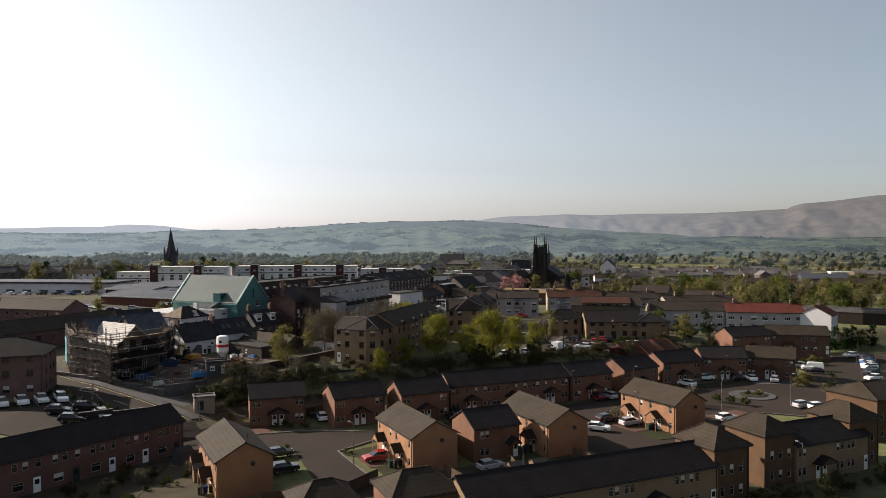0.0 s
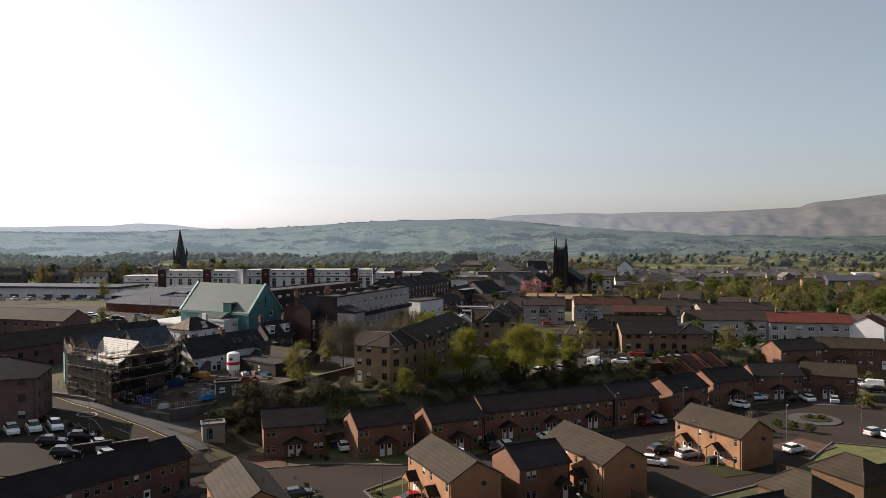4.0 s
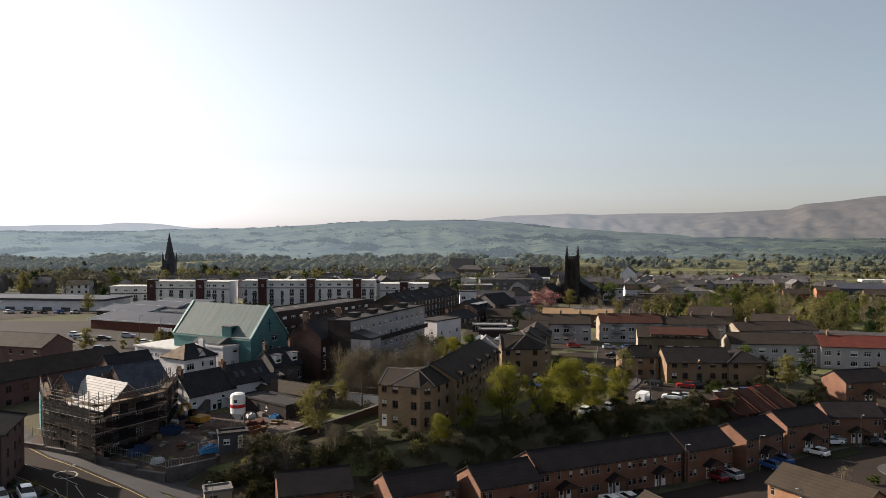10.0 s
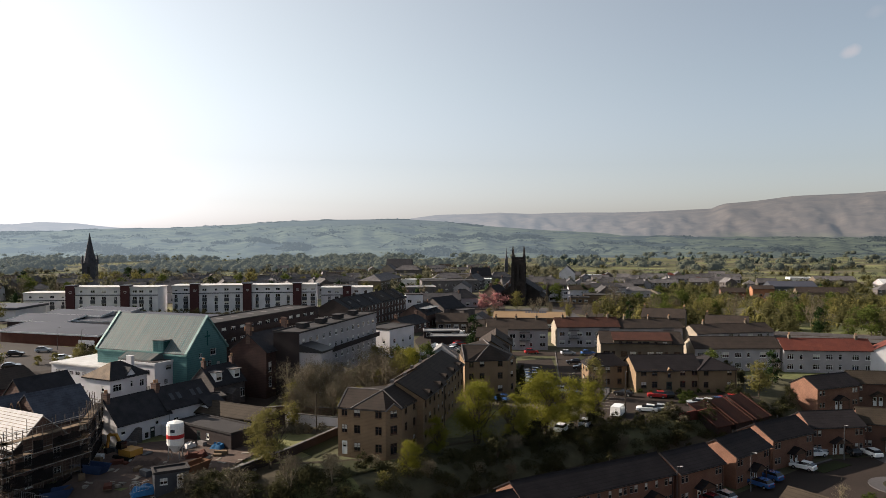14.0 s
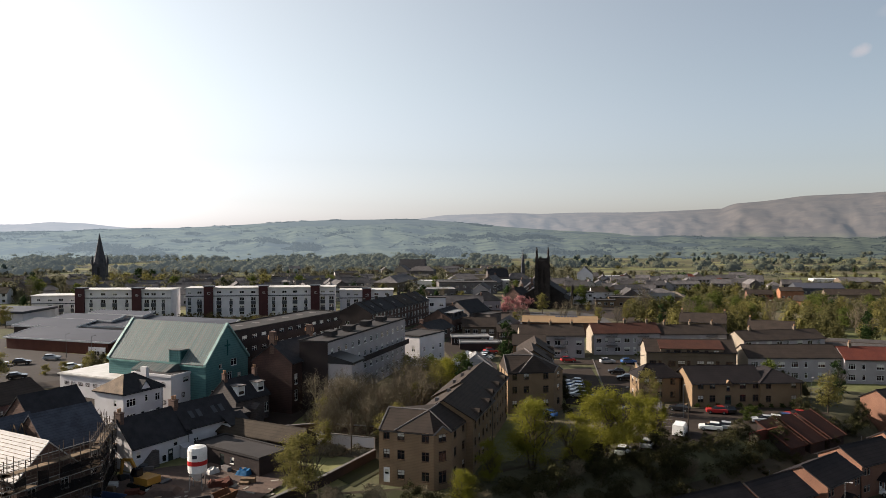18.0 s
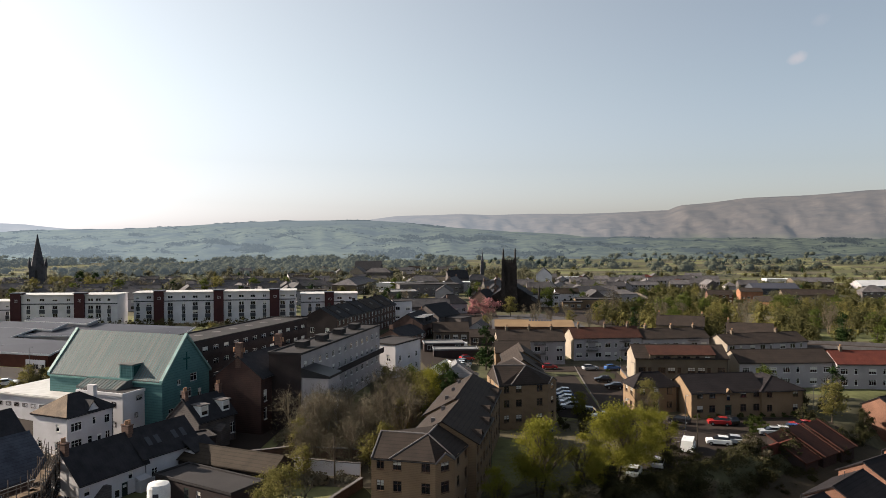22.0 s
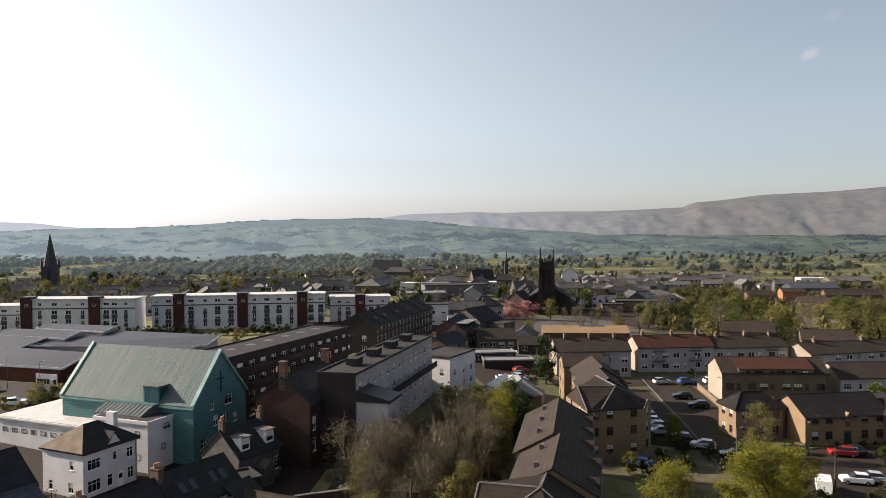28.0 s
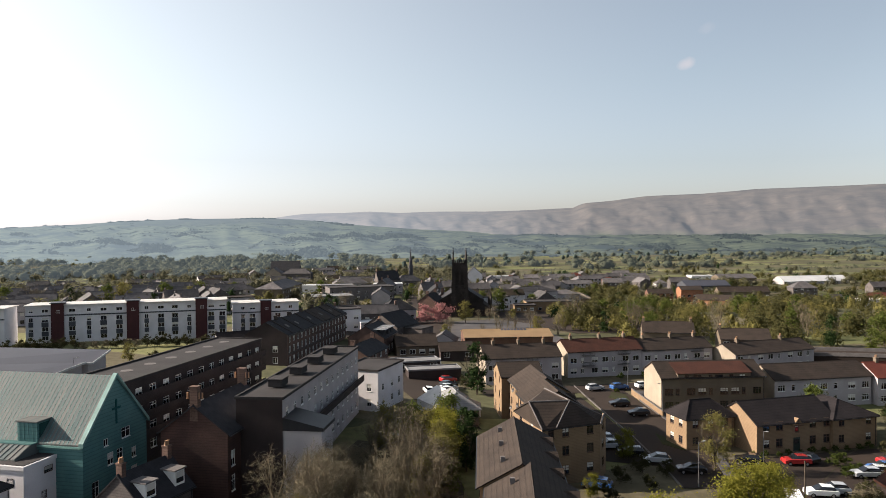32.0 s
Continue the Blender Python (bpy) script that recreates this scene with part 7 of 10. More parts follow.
def crown_blobs(h, w, base, n, rs):
    """An uneven crown from height base to h, w across."""
    out = []
    for _ in range(n):
        t = rs.random()
        z = base + (h - base) * t
        rr = w / 2 * (math.sin(math.pi * (0.18 + 0.72 * t)) ** 0.8)
        a = rs.uniform(0, 2 * math.pi)
        k = rs.uniform(0.25, 0.85) * rr
        b = rs.uniform(0.13, 0.3) * w * (1 - 0.35 * t)
        out.append((k * math.cos(a), k * math.sin(a), z, b, b, b * rs.uniform(0.6, 0.9)))
    return out




def tree(name, label, h, w, base, material, leaves, size, seed, bare=0, stems=1, blobs=22, trunk_r=0.16, bark=BARK, slim=0.55):
    rs = random.Random(seed)
    e = thing(name, label, "tree", pose(0, 0, 0), "")
    g = Geo()
    for k in range(stems):
        a = rs.uniform(0, 6.28)
        off = Vector((math.cos(a), math.sin(a), 0)) * (0.35 if stems > 1 else 0)
        lean = Vector((off.x * 0.5, off.y * 0.5, 1)).normalized()
        limbs(g, off + Vector((0, 0, -0.4)), lean, h * 0.34, trunk_r, 4 + bare, rs, None, 0.35, 0.7 if not bare else 0.62)
    part("trunk", g, TWIG if bare else bark, e, "branching trunk and limbs")
    if leaves:
        part("crown", leaf_mesh("crown", crown_blobs(h, w, base, blobs, rs), leaves, size, material, slim), None, e, "fine bare twigs" if bare else "leafy crown")
    return e


def plant(proto, x, y, s=1.0, turn=None, z=None, sz=None):
    z = ground(x, y) if z is None else z
    o = copy_thing(proto, pose(x, y, z, 0, 0, rng.uniform(0, 360) if turn is None else turn))
    o.scale = (s, s, sz or s)
    return o


def done(*protos):
    for p in protos:
        for o in (*p.children_recursive, p):
            bpy.data.objects.remove(o)


lime_a = tree("tree", "lime-green spring tree with several stems", 9.4, 7.6, 1.6, LEAF_LIME, 21000, 0.105, 11, stems=3, blobs=48)
lime_b = tree("tree", "lime-green spring tree above the dark bank", 8.8, 6.4, 1.4, LEAF_LIME, 17000, 0.105, 12, stems=2, blobs=42)
mid_a = tree("tree", "broad tree in fresh green leaf", 8.0, 6.5, 1.8, LEAF_MID, 3000, 0.21, 13, blobs=32)
mid_b = tree("tree", "green tree in fresh leaf among houses", 7.0, 5.0, 1.6, LEAF_MID, 2700, 0.2, 14, blobs=28)
olive_a = tree("tree", "thin yellow-olive tree just coming into leaf", 8.6, 5.0, 1.5, LEAF_OLIVE, 6500, 0.11, 15, stems=2, blobs=36)
olive_b = tree("tree", "yellow-green tree in catkin", 7.4, 5.6, 1.4, LEAF_OLIVE, 2600, 0.18, 16, blobs=30)
bare_a = tree("tree", "leafless grey-brown tree with fine twigs", 8.6, 7.0, 1.6, TWIGS, 1000, 0.6, 17, bare=2, stems=2, trunk_r=0.2, slim=0.03, blobs=44)
bare_b = tree("tree", "leafless tree with spreading twigs", 7.6, 6.6, 1.4, TWIGS, 900, 0.56, 18, bare=2, trunk_r=0.22, slim=0.03, blobs=40)
dark_a = tree("conifer", "dark evergreen conifer with dense needles", 8.0, 3.6, 0.4, LEAF_DARK, 2400, 0.21, 19, blobs=26)
bush_a = tree("shrub", "rounded green garden shrub in leaf", 1.5, 2.0, 0.2, LEAF_HEDGE, 1100, 0.1, 20, blobs=9, trunk_r=0.04)
bush_b = tree("shrub", "dense dark shrub on the bank", 3.2, 4.2, 0.2, LEAF_BANK, 2400, 0.13, 21, blobs=14, trunk_r=0.08)
bush_c = tree("shrub", "yellow-green shrub in a verge", 1.7, 2.2, 0.2, LEAF_OLIVE, 1200, 0.1, 22, blobs=9, trunk_r=0.04)
bush_d = tree("shrub", "tangled brown leafless scrub", 2.6, 3.4, 0.2, TWIGS, 900, 0.4, 23, bare=1, slim=0.06, blobs=9, trunk_r=0.05, stems=3)
pink = tree("tree", "pink flowering cherry tree in blossom", 5.5, 6.5, 1.3, LEAF_PINK, 2200, 0.22, 24, blobs=16)

for x, y, s, p in ((-8.8, 160.0, 1.04, lime_a), (-2.4, 160.6, 0.86, lime_b), (2.6, 164.2, 1.10, lime_a), (8.0, 169.0, 0.98, lime_b), (13.4, 174.2, 0.80, lime_b), (-15.5, 154.5, 0.62, lime_b), (-19.5, 146.0, 0.5, lime_a)):
    plant(p, x, y, s)
plant(olive_a, 18.6, 192.6, 0.95)
plant(olive_b, 53.6, 193.2, 1.0)
plant(mid_b, 51.5, 212.5, 0.95)
plant(lime_b, 8.4, 200.4, 0.5)
plant(lime_b, -3.6, 186.2, 0.35)
for x, y, s, p in ((-184.7, 482.1, 1.9, dark_a), (-178.1, 481.1, 1.8, dark_a), (-199.9, 500.6, 1.6, olive_b), (-167.0, 464.5, 1.5, olive_b), (-223.3, 541.6, 1.6, bare_a)):          # tall trees before the spired church
    plant(p, x, y, s)
for x, y, s, p in ((-19.6, 199.0, 0.95, lime_b), (-21.0, 195.0, 0.95, olive_a), (-19.0, 204.5, 0.85, lime_b), (-22.5, 190.5, 0.9, olive_a), (-25.5, 186.0, 0.8, olive_a), (-15.4, 202.0, 1.0, dark_a), (-16.6, 198.8, 0.85, dark_a), (-15.0, 206.0, 0.9, dark_a)):
    plant(p, x, y, s)
for x, y, s, p in ((-39.4, 147.2, 1.0, olive_a), (-41.5, 151, 0.8, olive_a), (-33, 173.5, 0.9, bare_b), (-37.5, 181, 1.05, bare_a), (-43.2, 186.5, 0.95, bare_a), (-31.0, 182, 1.1, bare_b), (-26.8, 192, 1.1, bare_a), (-34.5, 190.5, 1.0, bare_b), (-29.8, 200.5, 1.0, bare_b), (-24.5, 183.5, 0.95, bare_a), (-40, 174.5, 0.8, bare_b), (-25.2, 203.5, 0.95, bare_a), (-38.5, 196.6, 0.72, dark_a), (-21.8, 203.8, 1.0, olive_b), (-20.6, 196.5, 0.8, olive_b), (-18.4, 211, 0.75, mid_b), (-39.5, 168.5, 0.62, olive_b), (-28.2, 174.2, 0.7, olive_a), (-21.0, 190.0, 0.7, mid_b)):
    plant(p, x, y, s)
for i in range(34):                       # thicket of bare trees between the maisonettes and the flats
    y = rng.uniform(167, 206)
    x = rng.uniform(-46, -29) + (y - 167) * 0.3
    plant(rng.choice((bare_a, bare_b, bare_b)), min(x, -21), y, rng.uniform(0.6, 1.05))
for x, y, s, p in ((-40.5, 176.0, 0.75, olive_a), (-26.5, 205.0, 1.05, olive_b), (-22.6, 209.0, 1.0, mid_b), (-19.0, 204.0, 0.9, dark_a), (-30.5, 171.0, 0.7, olive_b)):
    plant(p, x, y, s)
# wooded bank behind the lower terraces
for i in range(58):
    t = rng.random()
    x = -48 + 96 * t
    y = float(bank(x)) + rng.uniform(0.5, 13) if x > -22 else float(bank(x)) + rng.uniform(0, 12)
    p = rng.choice((bush_b, bush_c, bush_d, bush_d, bush_d)) if x < -8 else rng.choice((bush_b, bush_b, bush_b, bush_b, bush_d))
    plant(p, x, y, rng.uniform(0.6, 1.15))
for x, y, s, p in ((-46, 129, 0.7, bush_d), (-44.5, 131.5, 0.9, bush_b), (-43, 126, 0.6, bush_c), (-50.5, 132.5, 0.8, bush_b), (-47, 136, 0.9, bush_d), (-41.5, 137.5, 0.9, bare_b), (-35.5, 141.5, 0.55, bare_a), (-30, 143, 0.5, bare_b), (-33.0, 124.6, 0.8, bush_a), (-31.6, 123.6, 0.6, bush_a), (-30, 124.4, 0.5, bush_a), (-29, 123.4, 0.6, bush_a), (-34.4, 123.4, 0.7, bush_a), (-28.9, 110.6, 0.7, bush_a), (-19.8, 109.8, 0.5, bush_c), (-12.2, 104.2, 0.42, bare_b), (-18.8, 109.2, 0.4, bush_a), (70.4, 162.6, 1.5, bush_c), (72.0, 163.4, 1.3, bush_c), (68.8, 161.6, 1.1, bush_c), (73.6, 156.4, 0.55, dark_a), (71.8, 155.4, 1.0, bush_c), (46.8, 145.8, 1.1, bush_a), (49.0, 144.4, 1.1, bush_a), (51.0, 143.0, 1.1, bush_a), (41.2, 143.5, 0.5, bare_b), (41.8, 140.5, 0.8, bush_d), (23.2, 131.8, 0.9, bush_a), (24.4, 132.8, 0.8, bush_d), (55.0, 152.4, 0.7, bush_a), (56.6, 151.6, 0.7, bush_a), (57.6, 152.8, 0.6, bush_c), (71.4, 168.5, 0.55, bare_b), (81, 187, 1.2, bush_a), (83.5, 187.8, 1.3, bush_c), (86, 188.4, 1.2, bush_a), (55, 188, 1.0, bush_b), (51.5, 187.5, 0.8, bush_b), (58, 190.5, 0.9, bush_b), (60.5, 194, 0.9, bush_b), (57, 200, 1.0, bush_b), (63, 206, 1.0, dark_a), (66.5, 211, 0.9, bush_b), (55, 205.5, 1.1, bush_b), (48.8, 189.8, 0.7, bush_c), (91, 206, 0.8, dark_a), (94, 207.5, 0.85, dark_a), (97, 208.4, 0.8, dark_a), (100, 210, 0.9, dark_a), (103, 211, 0.85, dark_a), (106, 213, 0.9, dark_a), (109, 214.5, 0.8, mid_b), (113, 216, 0.9, dark_a)):
    plant(p, x, y, s)
for i in range(16):                       # hedge line in front of the long terrace and hipped blocks
    plant(rng.choice((bush_a, bush_b)), 31.5 + 2.4 * i, 88.5 + 1.2 * i + rng.uniform(-0.6, 0.6), rng.uniform(0.5, 0.85))
for i in range(10):
    plant(rng.choice((bush_a, bush_c)), -75 + 1.9 * i, 125.5 - 0.75 * i, rng.uniform(0.5, 0.8))
for i in range(26):                       # shrubs in the front gardens of the long terrace
    t = rng.random()
    plant(rng.choice((bush_a, bush_a, bush_d, bush_c)), -59 + 17 * t + rng.uniform(2.5, 8), 80 + 26 * t - rng.uniform(2, 6), rng.uniform(0.4, 0.9))
for i in range(12):                       # shrubs round the buff flats
    plant(rng.choice((bush_a, bush_a, bush_c)), 27.5 + 2.1 * i, 196.6 + rng.uniform(-0.4, 0.3), rng.uniform(0.5, 0.8))
for x, y, s, p in ((36.5, 190.6, 1.2, bush_a), (38.2, 190.9, 1.2, bush_a), (34.5, 186.2, 1.0, bush_a), (36.3, 187.0, 1.0, bush_a), (38.0, 187.6, 0.9, bush_a), (4.5, 203, 0.8, bush_b), (6, 209, 0.7, bush_b), (6.8, 215, 0.8, bush_b), (8.0, 194.5, 0.8, bush_b), (10.6, 192.2, 0.7, bush_b), (2.5, 190.5, 0.7, bush_b), (-2.0, 185.0, 0.7, bush_b), (5.2, 187.6, 0.6, bush_b), (-1.5, 246, 1.4, dark_a), (-2.6, 252, 0.8, bush_b), (28, 242, 0.7, bush_a), (-15.5, 214, 1.0, mid_b), (-13.5, 207, 0.9, bush_b), (-14.5, 201, 0.9, bush_b), (36, 255.5, 1.0, bush_a), (42, 255.8, 1.0, bush_a), (49, 256, 0.9, bush_a), (54, 219.5, 0.8, bush_b), (59, 220.0, 0.9, bush_b)):
    plant(p, x, y, s)
for i in range(26):                       # hedge before the white blocks, shrubs round the supermarket
    plant(rng.choice((bush_b, bush_b, bush_d)), -118 + 2.6 * i, 312 + 0.25 * i + rng.uniform(-1, 1), rng.uniform(0.8, 1.1))
for x, y, s, p in ((-113.5, 213.5, 0.85, olive_b), (-104, 222, 1.3, bush_c), (-107, 220, 1.2, bush_c), (-101, 226, 1.4, bush_c), (-98, 231, 1.4, bush_c), (-96, 222, 1.2, bush_b), (-94, 226, 1.2, bush_c), (-97.5, 228, 1.5, bush_c), (-95, 231, 1.3, bush_b), (-100, 219, 1.2, bush_c), (-99, 224, 0.6, olive_b), (-112, 203, 0.6, olive_b), (-115, 206, 0.8, bush_b), (-76, 288, 0.7, olive_b), (-70, 284, 1.1, bush_b), (-66, 278, 1.2, bush_b), (-72, 280, 1.2, bush_c), (-117, 306, 0.7, dark_a), (-160, 300, 1.0, olive_b)):
    plant(p, x, y, s)
for i in range(46):                       # dense brambles and shrubs on the slope beside the site
    u, v = rng.random(), rng.random()
    plant(rng.choice((bush_b, bush_c, bush_d, bush_c, bush_b)), -49.0 + 13.5 * u, 131.0 + 2.5 * (1 - u) + 9.0 * v * (0.3 + 0.7 * u), rng.uniform(0.6, 1.05))
for x, y, k in ((-48.2, 98.6, 0.5), (-44.8, 99.2, 0.45), (-46.4, 94.8, 0.6), (-43.6, 96.4, 0.5), (-46.8, 91.0, 0.6), (-51.0, 90.2, 0.6)):
    plant(bush_b, x, y, k)                # dark shrubs in the front gardens of the long terrace
# trees about the churches and along the far side of the harled flats
for x, y, s, p in ((20.5, 369, 1.3, pink), (14.5, 370, 1.2, pink), (28.5, 366, 1.15, olive_b), (36, 374, 0.6, bare_b), (-23, 366, 1.35, dark_a), (-4, 402, 0.9, olive_b), (-12, 412, 0.9, bare_a), (54, 632, 1.1, mid_a), (60, 628, 1.2, olive_b), (66, 630, 1.0, mid_b), (72, 634, 1.2, olive_a), (48, 626, 1.0, olive_b), (44, 378, 0.8, bare_b), (50, 374, 0.6, olive_b), (40, 372, 0.6, bare_a)):
    plant(p, x, y, s)
for x, y, s, p in ((12, 330, 0.6, olive_b), (15, 334, 0.7, bare_a), (24, 328, 0.6, bare_b), (30, 330, 0.75, bare_a), (37, 334, 0.8, bare_b), (44, 330, 0.85, olive_b), (50, 328, 0.8, bare_a), (46, 344, 0.8, bare_a), (40, 350, 0.7, bare_b), (57, 338, 0.9, olive_b), (62, 352, 0.8, bare_b)):
    plant(p, x, y, s)
for i in range(34):
    x = rng.uniform(44, 185)
    y = rng.uniform(306, 360) if x < 110 else rng.uniform(262, 370)
    plant(rng.choice((mid_a, mid_a, mid_b, olive_b, olive_b, bare_a, dark_a) if i % 3 else (mid_a, olive_b)), x, y, rng.uniform(0.85, 1.35))
for i in range(30):
    x, y = rng.uniform(-290, -95), rng.uniform(372, 520)
    plant(rng.choice((mid_a, olive_b, bare_a, bare_b, dark_a, mid_b)), x, y, rng.uniform(1.0, 1.6))
for i in range(26):
    x, y = rng.uniform(-100, 260), rng.uniform(400, 620)
    plant(rng.choice((mid_a, mid_b, olive_b, bare_b, dark_a)), x, y, rng.uniform(0.9, 1.3))


ICO = bmesh.new()
bmesh.ops.create_icosphere(ICO, subdivisions=2, radius=1.0)
ICO_V = np.array([v.co[:] for v in ICO.verts])
ICO_F = np.array([[v.index for v in f.verts] for f in ICO.faces])
ICO.free()


def woodland(name, label, spots, material, size, per, lobes=3, core=0.5):
    """Far trees: each a few uneven leafy lobes with loose sprays over them, all in one piece of stuff."""
    n = len(spots)
    S = np.array(spots)
    B = np.repeat(S, lobes, axis=0) if lobes else S[:0]          # bodies
    k = n * lobes
    one = 1.0 if lobes > 1 else 0.0
    off = nr.normal(0, 0.38, (k, 3)) * one
    off[:, 2] = nr.uniform(0.3, 0.8, k) * one + 0.45 * (1 - one)
    rad = core * nr.uniform(0.8, 1.2, k) if lobes > 1 else (core + 0.2) * nr.uniform(0.8, 1.1, k)
    knob = nr.uniform(0.84, 1.14, (k, len(ICO_V), 1))
    body = B[:, None, :3] + (off[:, None, :] + ICO_V[None] * knob * rad[:, None, None] * np.array([1, 1, 0.8])) * B[:, None, 3:6]
    verts = body.reshape(-1, 3).tolist()
    faces = (ICO_F[None] + (np.arange(k) * len(ICO_V))[:, None, None]).reshape(-1, 3).tolist()
    S = np.repeat(S, per, axis=0)
    m = n * per
    d = nr.normal(size=(m, 3))
    d /= np.linalg.norm(d, axis=1)[:, None]
    d[:, 2] = np.abs(d[:, 2]) * 1.0
    c = S[:, :3] + d * S[:, 3:6] * (nr.uniform(0.3, 1, m) ** 0.4)[:, None]
    face = d + 0.4 * nr.normal(size=(m, 3))          # sprays lie on the crown's outside
    a = np.cross(face, nr.normal(size=(m, 3)))
    a /= np.linalg.norm(a, axis=1)[:, None]
    b = np.cross(face, a)
    b /= np.linalg.norm(b, axis=1)[:, None]
    s = (size * S[:, 3] * nr.uniform(0.6, 1.3, m))[:, None]
    start = len(verts)
    verts += np.stack([c - a * s, c + b * s * 0.7, c + a * s, c - b * s * 0.7], 1).reshape(-1, 3).tolist()
    faces += (np.arange(4 * m).reshape(m, 4) + start).tolist()
    me = bpy.data.meshes.new(name)
    me.from_pydata(verts, [], faces)
    me.materials.append(material)
    me.polygons.foreach_set("use_smooth", [True] * (k * len(ICO_F)) + [False] * m)
    me.update()
    tagged(new(name, me), label, "trees", kind="stuff")


CLEAR = ((203, 480), (189, 492), (208, 458), (252, 500), (262, 560), (298, 500), (335, 625), (384, 590), (360, 590), (405, 590), (132, 485), (122, 480), (150, 600), (180, 620), (210, 640), (240, 660), (160, 640), (200, 680), (150, 500), (259, 432), (240, 390))


def spot(x, y, r, h):
    return (x, y, ground(x, y), r, r, h)


def scatter(n, x0, x1, y0, y1, keep, r, h):
    out = []
    while len(out) < n:
        t = nr.random()
        y = y0 * (y1 / y0) ** t
        half = 0.95
        x = nr.uniform(max(x0, -half * y), min(x1, half * y))
        if keep(x, y) > nr.random():
            k = nr.uniform(0.7, 1.35)
            out.append(spot(x, y, r * k, h * k))
    return out


def belts(x, y):
    if x > 0.14 * y and y > 640:
        return 1.0 if noise.noise(Vector((x * 0.003, y * 0.02, 12.0))) > 0.34 else 0.006
    v = noise.noise(Vector((x * 0.004, y * 0.0035, 2.0))) + 0.6 * noise.noise(Vector((x * 0.015, y * 0.008, 5.0)))
    return 1.0 if v > (-0.14 if x < 0.1 * y else 0.16 if y < 900 else 0.22) else 0.012


def rows_of(n, y0, y1):
    """Hedgerow trees in lines across the valley floor."""
    out = []
    for _ in range(n):
        y = y0 * (y1 / y0) ** nr.random()
        x = nr.uniform(-0.9 * y, 0.95 * y)
        dx, dy, k = nr.uniform(0.6, 1.0), nr.uniform(-0.12, 0.12), nr.integers(10, 34)
        for i in range(k):
            q = i * nr.uniform(5, 9)
            out.append(spot(x + dx * q, y + dy * q, nr.uniform(2.2, 4.2), nr.uniform(2.0, 5.0)))
    return out


def hill_spots(rng_, n, keep, r, h, t0=0.02, t1=1.0):
    out = []
    while len(out) < n:
        a, t = nr.uniform(-42, 46), nr.uniform(t0, t1)
        if keep(a, t) > nr.random():
            k = nr.uniform(0.6, 1.4)
            x, y, z = hill_point(*rng_, a, t)
            out.append((x, y, z - 1.0, r * k * 1.3, r * k, h * k))
    return out


def hill_hedges(rng_, n):
    """Lines of trees along field edges on the slopes."""
    out = []
    for _ in range(n):
        a, t = nr.uniform(-40, 44), nr.uniform(0.03, 0.9)
        da, dt = (nr.uniform(0.1, 0.24), nr.uniform(-0.006, 0.006)) if nr.random() < 0.65 else (nr.uniform(0.05, 0.1), nr.choice((-0.008, 0.008)))
        for i in range(nr.integers(8, 22)):
            x, y, z = hill_point(*rng_, a + da * i, min(0.98, max(0.02, t + dt * i)))
            k = nr.uniform(0.6, 1.3)
            out.append((x, y, z - 0.8, 6.5 * k, 4.0 * k, 2.8 * k))
    return out


def hill_wood(a, t):
    v = noise.noise(Vector((a * 0.16, t * 5.0, 3.0))) + 0.5 * noise.noise(Vector((a * 0.5, t * 11.0, 8.0)))
    return 1.0 if v > 0.34 + 0.3 * max(0.0, t - 0.35) else 0.004


woodland("far_woods", "spring woodland beyond the town", scatter(1000, -700, 800, 560, 950, belts, 5.6, 5.8), LEAF_WOOD, 0.09, 140, 1, 0.2)
woodland("town_woods", "soft early-leafing trees behind the town", scatter(330, -190, 150, 585, 900, lambda x, y: 0.0 if abs(x - (46 + 0.13 * (y - 600))) < 16 and y < 650 or abs(x - 117) < 24 and y < 700 else 1.0 if noise.noise(Vector((x * 0.015, y * 0.012, 31.0))) > -0.25 else 0.1, 5.0, 7.6), LEAF_WOOD, 0.1, 190, 1, 0.2)
woodland("distant_woods", "hazy leafless woods across the valley", scatter(2100, -2200, 2300, 820, 1500, belts, 8.6, 8.6), LEAF_DISTANT, 0.1, 70, 1, 0.25)
woodland("far_scrub", "yellow-olive scrub and birch beyond the town", scatter(560, -1200, 1600, 480, 1500, lambda x, y: (1.0 if noise.noise(Vector((x * 0.006, y * 0.005, 9.0))) > 0.18 else 0.02) if y < 640 or x < 0.14 * y else 0.02, 5.2, 5.6), LEAF_VALLEY, 0.09, 140, 1, 0.2)
woodland("far_conifers", "dark conifer belts in the valley", scatter(90, -900, 1100, 850, 1250, lambda x, y: 1.0 if noise.noise(Vector((x * 0.0045, y * 0.004, 21.0))) > 0.3 or 150 < x < 290 and y > 1000 else 0.0, 5.0, 8.0), LEAF_PINE, 0.14, 50, 2, 0.4)
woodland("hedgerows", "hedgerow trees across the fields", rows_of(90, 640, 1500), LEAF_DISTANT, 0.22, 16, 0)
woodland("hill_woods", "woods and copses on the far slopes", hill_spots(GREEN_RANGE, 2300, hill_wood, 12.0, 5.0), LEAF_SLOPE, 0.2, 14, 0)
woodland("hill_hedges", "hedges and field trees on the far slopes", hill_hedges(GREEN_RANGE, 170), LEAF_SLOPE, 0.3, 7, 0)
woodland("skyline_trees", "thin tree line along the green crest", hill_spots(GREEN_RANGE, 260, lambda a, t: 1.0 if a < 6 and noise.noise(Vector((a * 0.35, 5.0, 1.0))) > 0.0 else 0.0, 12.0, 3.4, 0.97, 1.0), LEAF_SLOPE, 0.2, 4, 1)
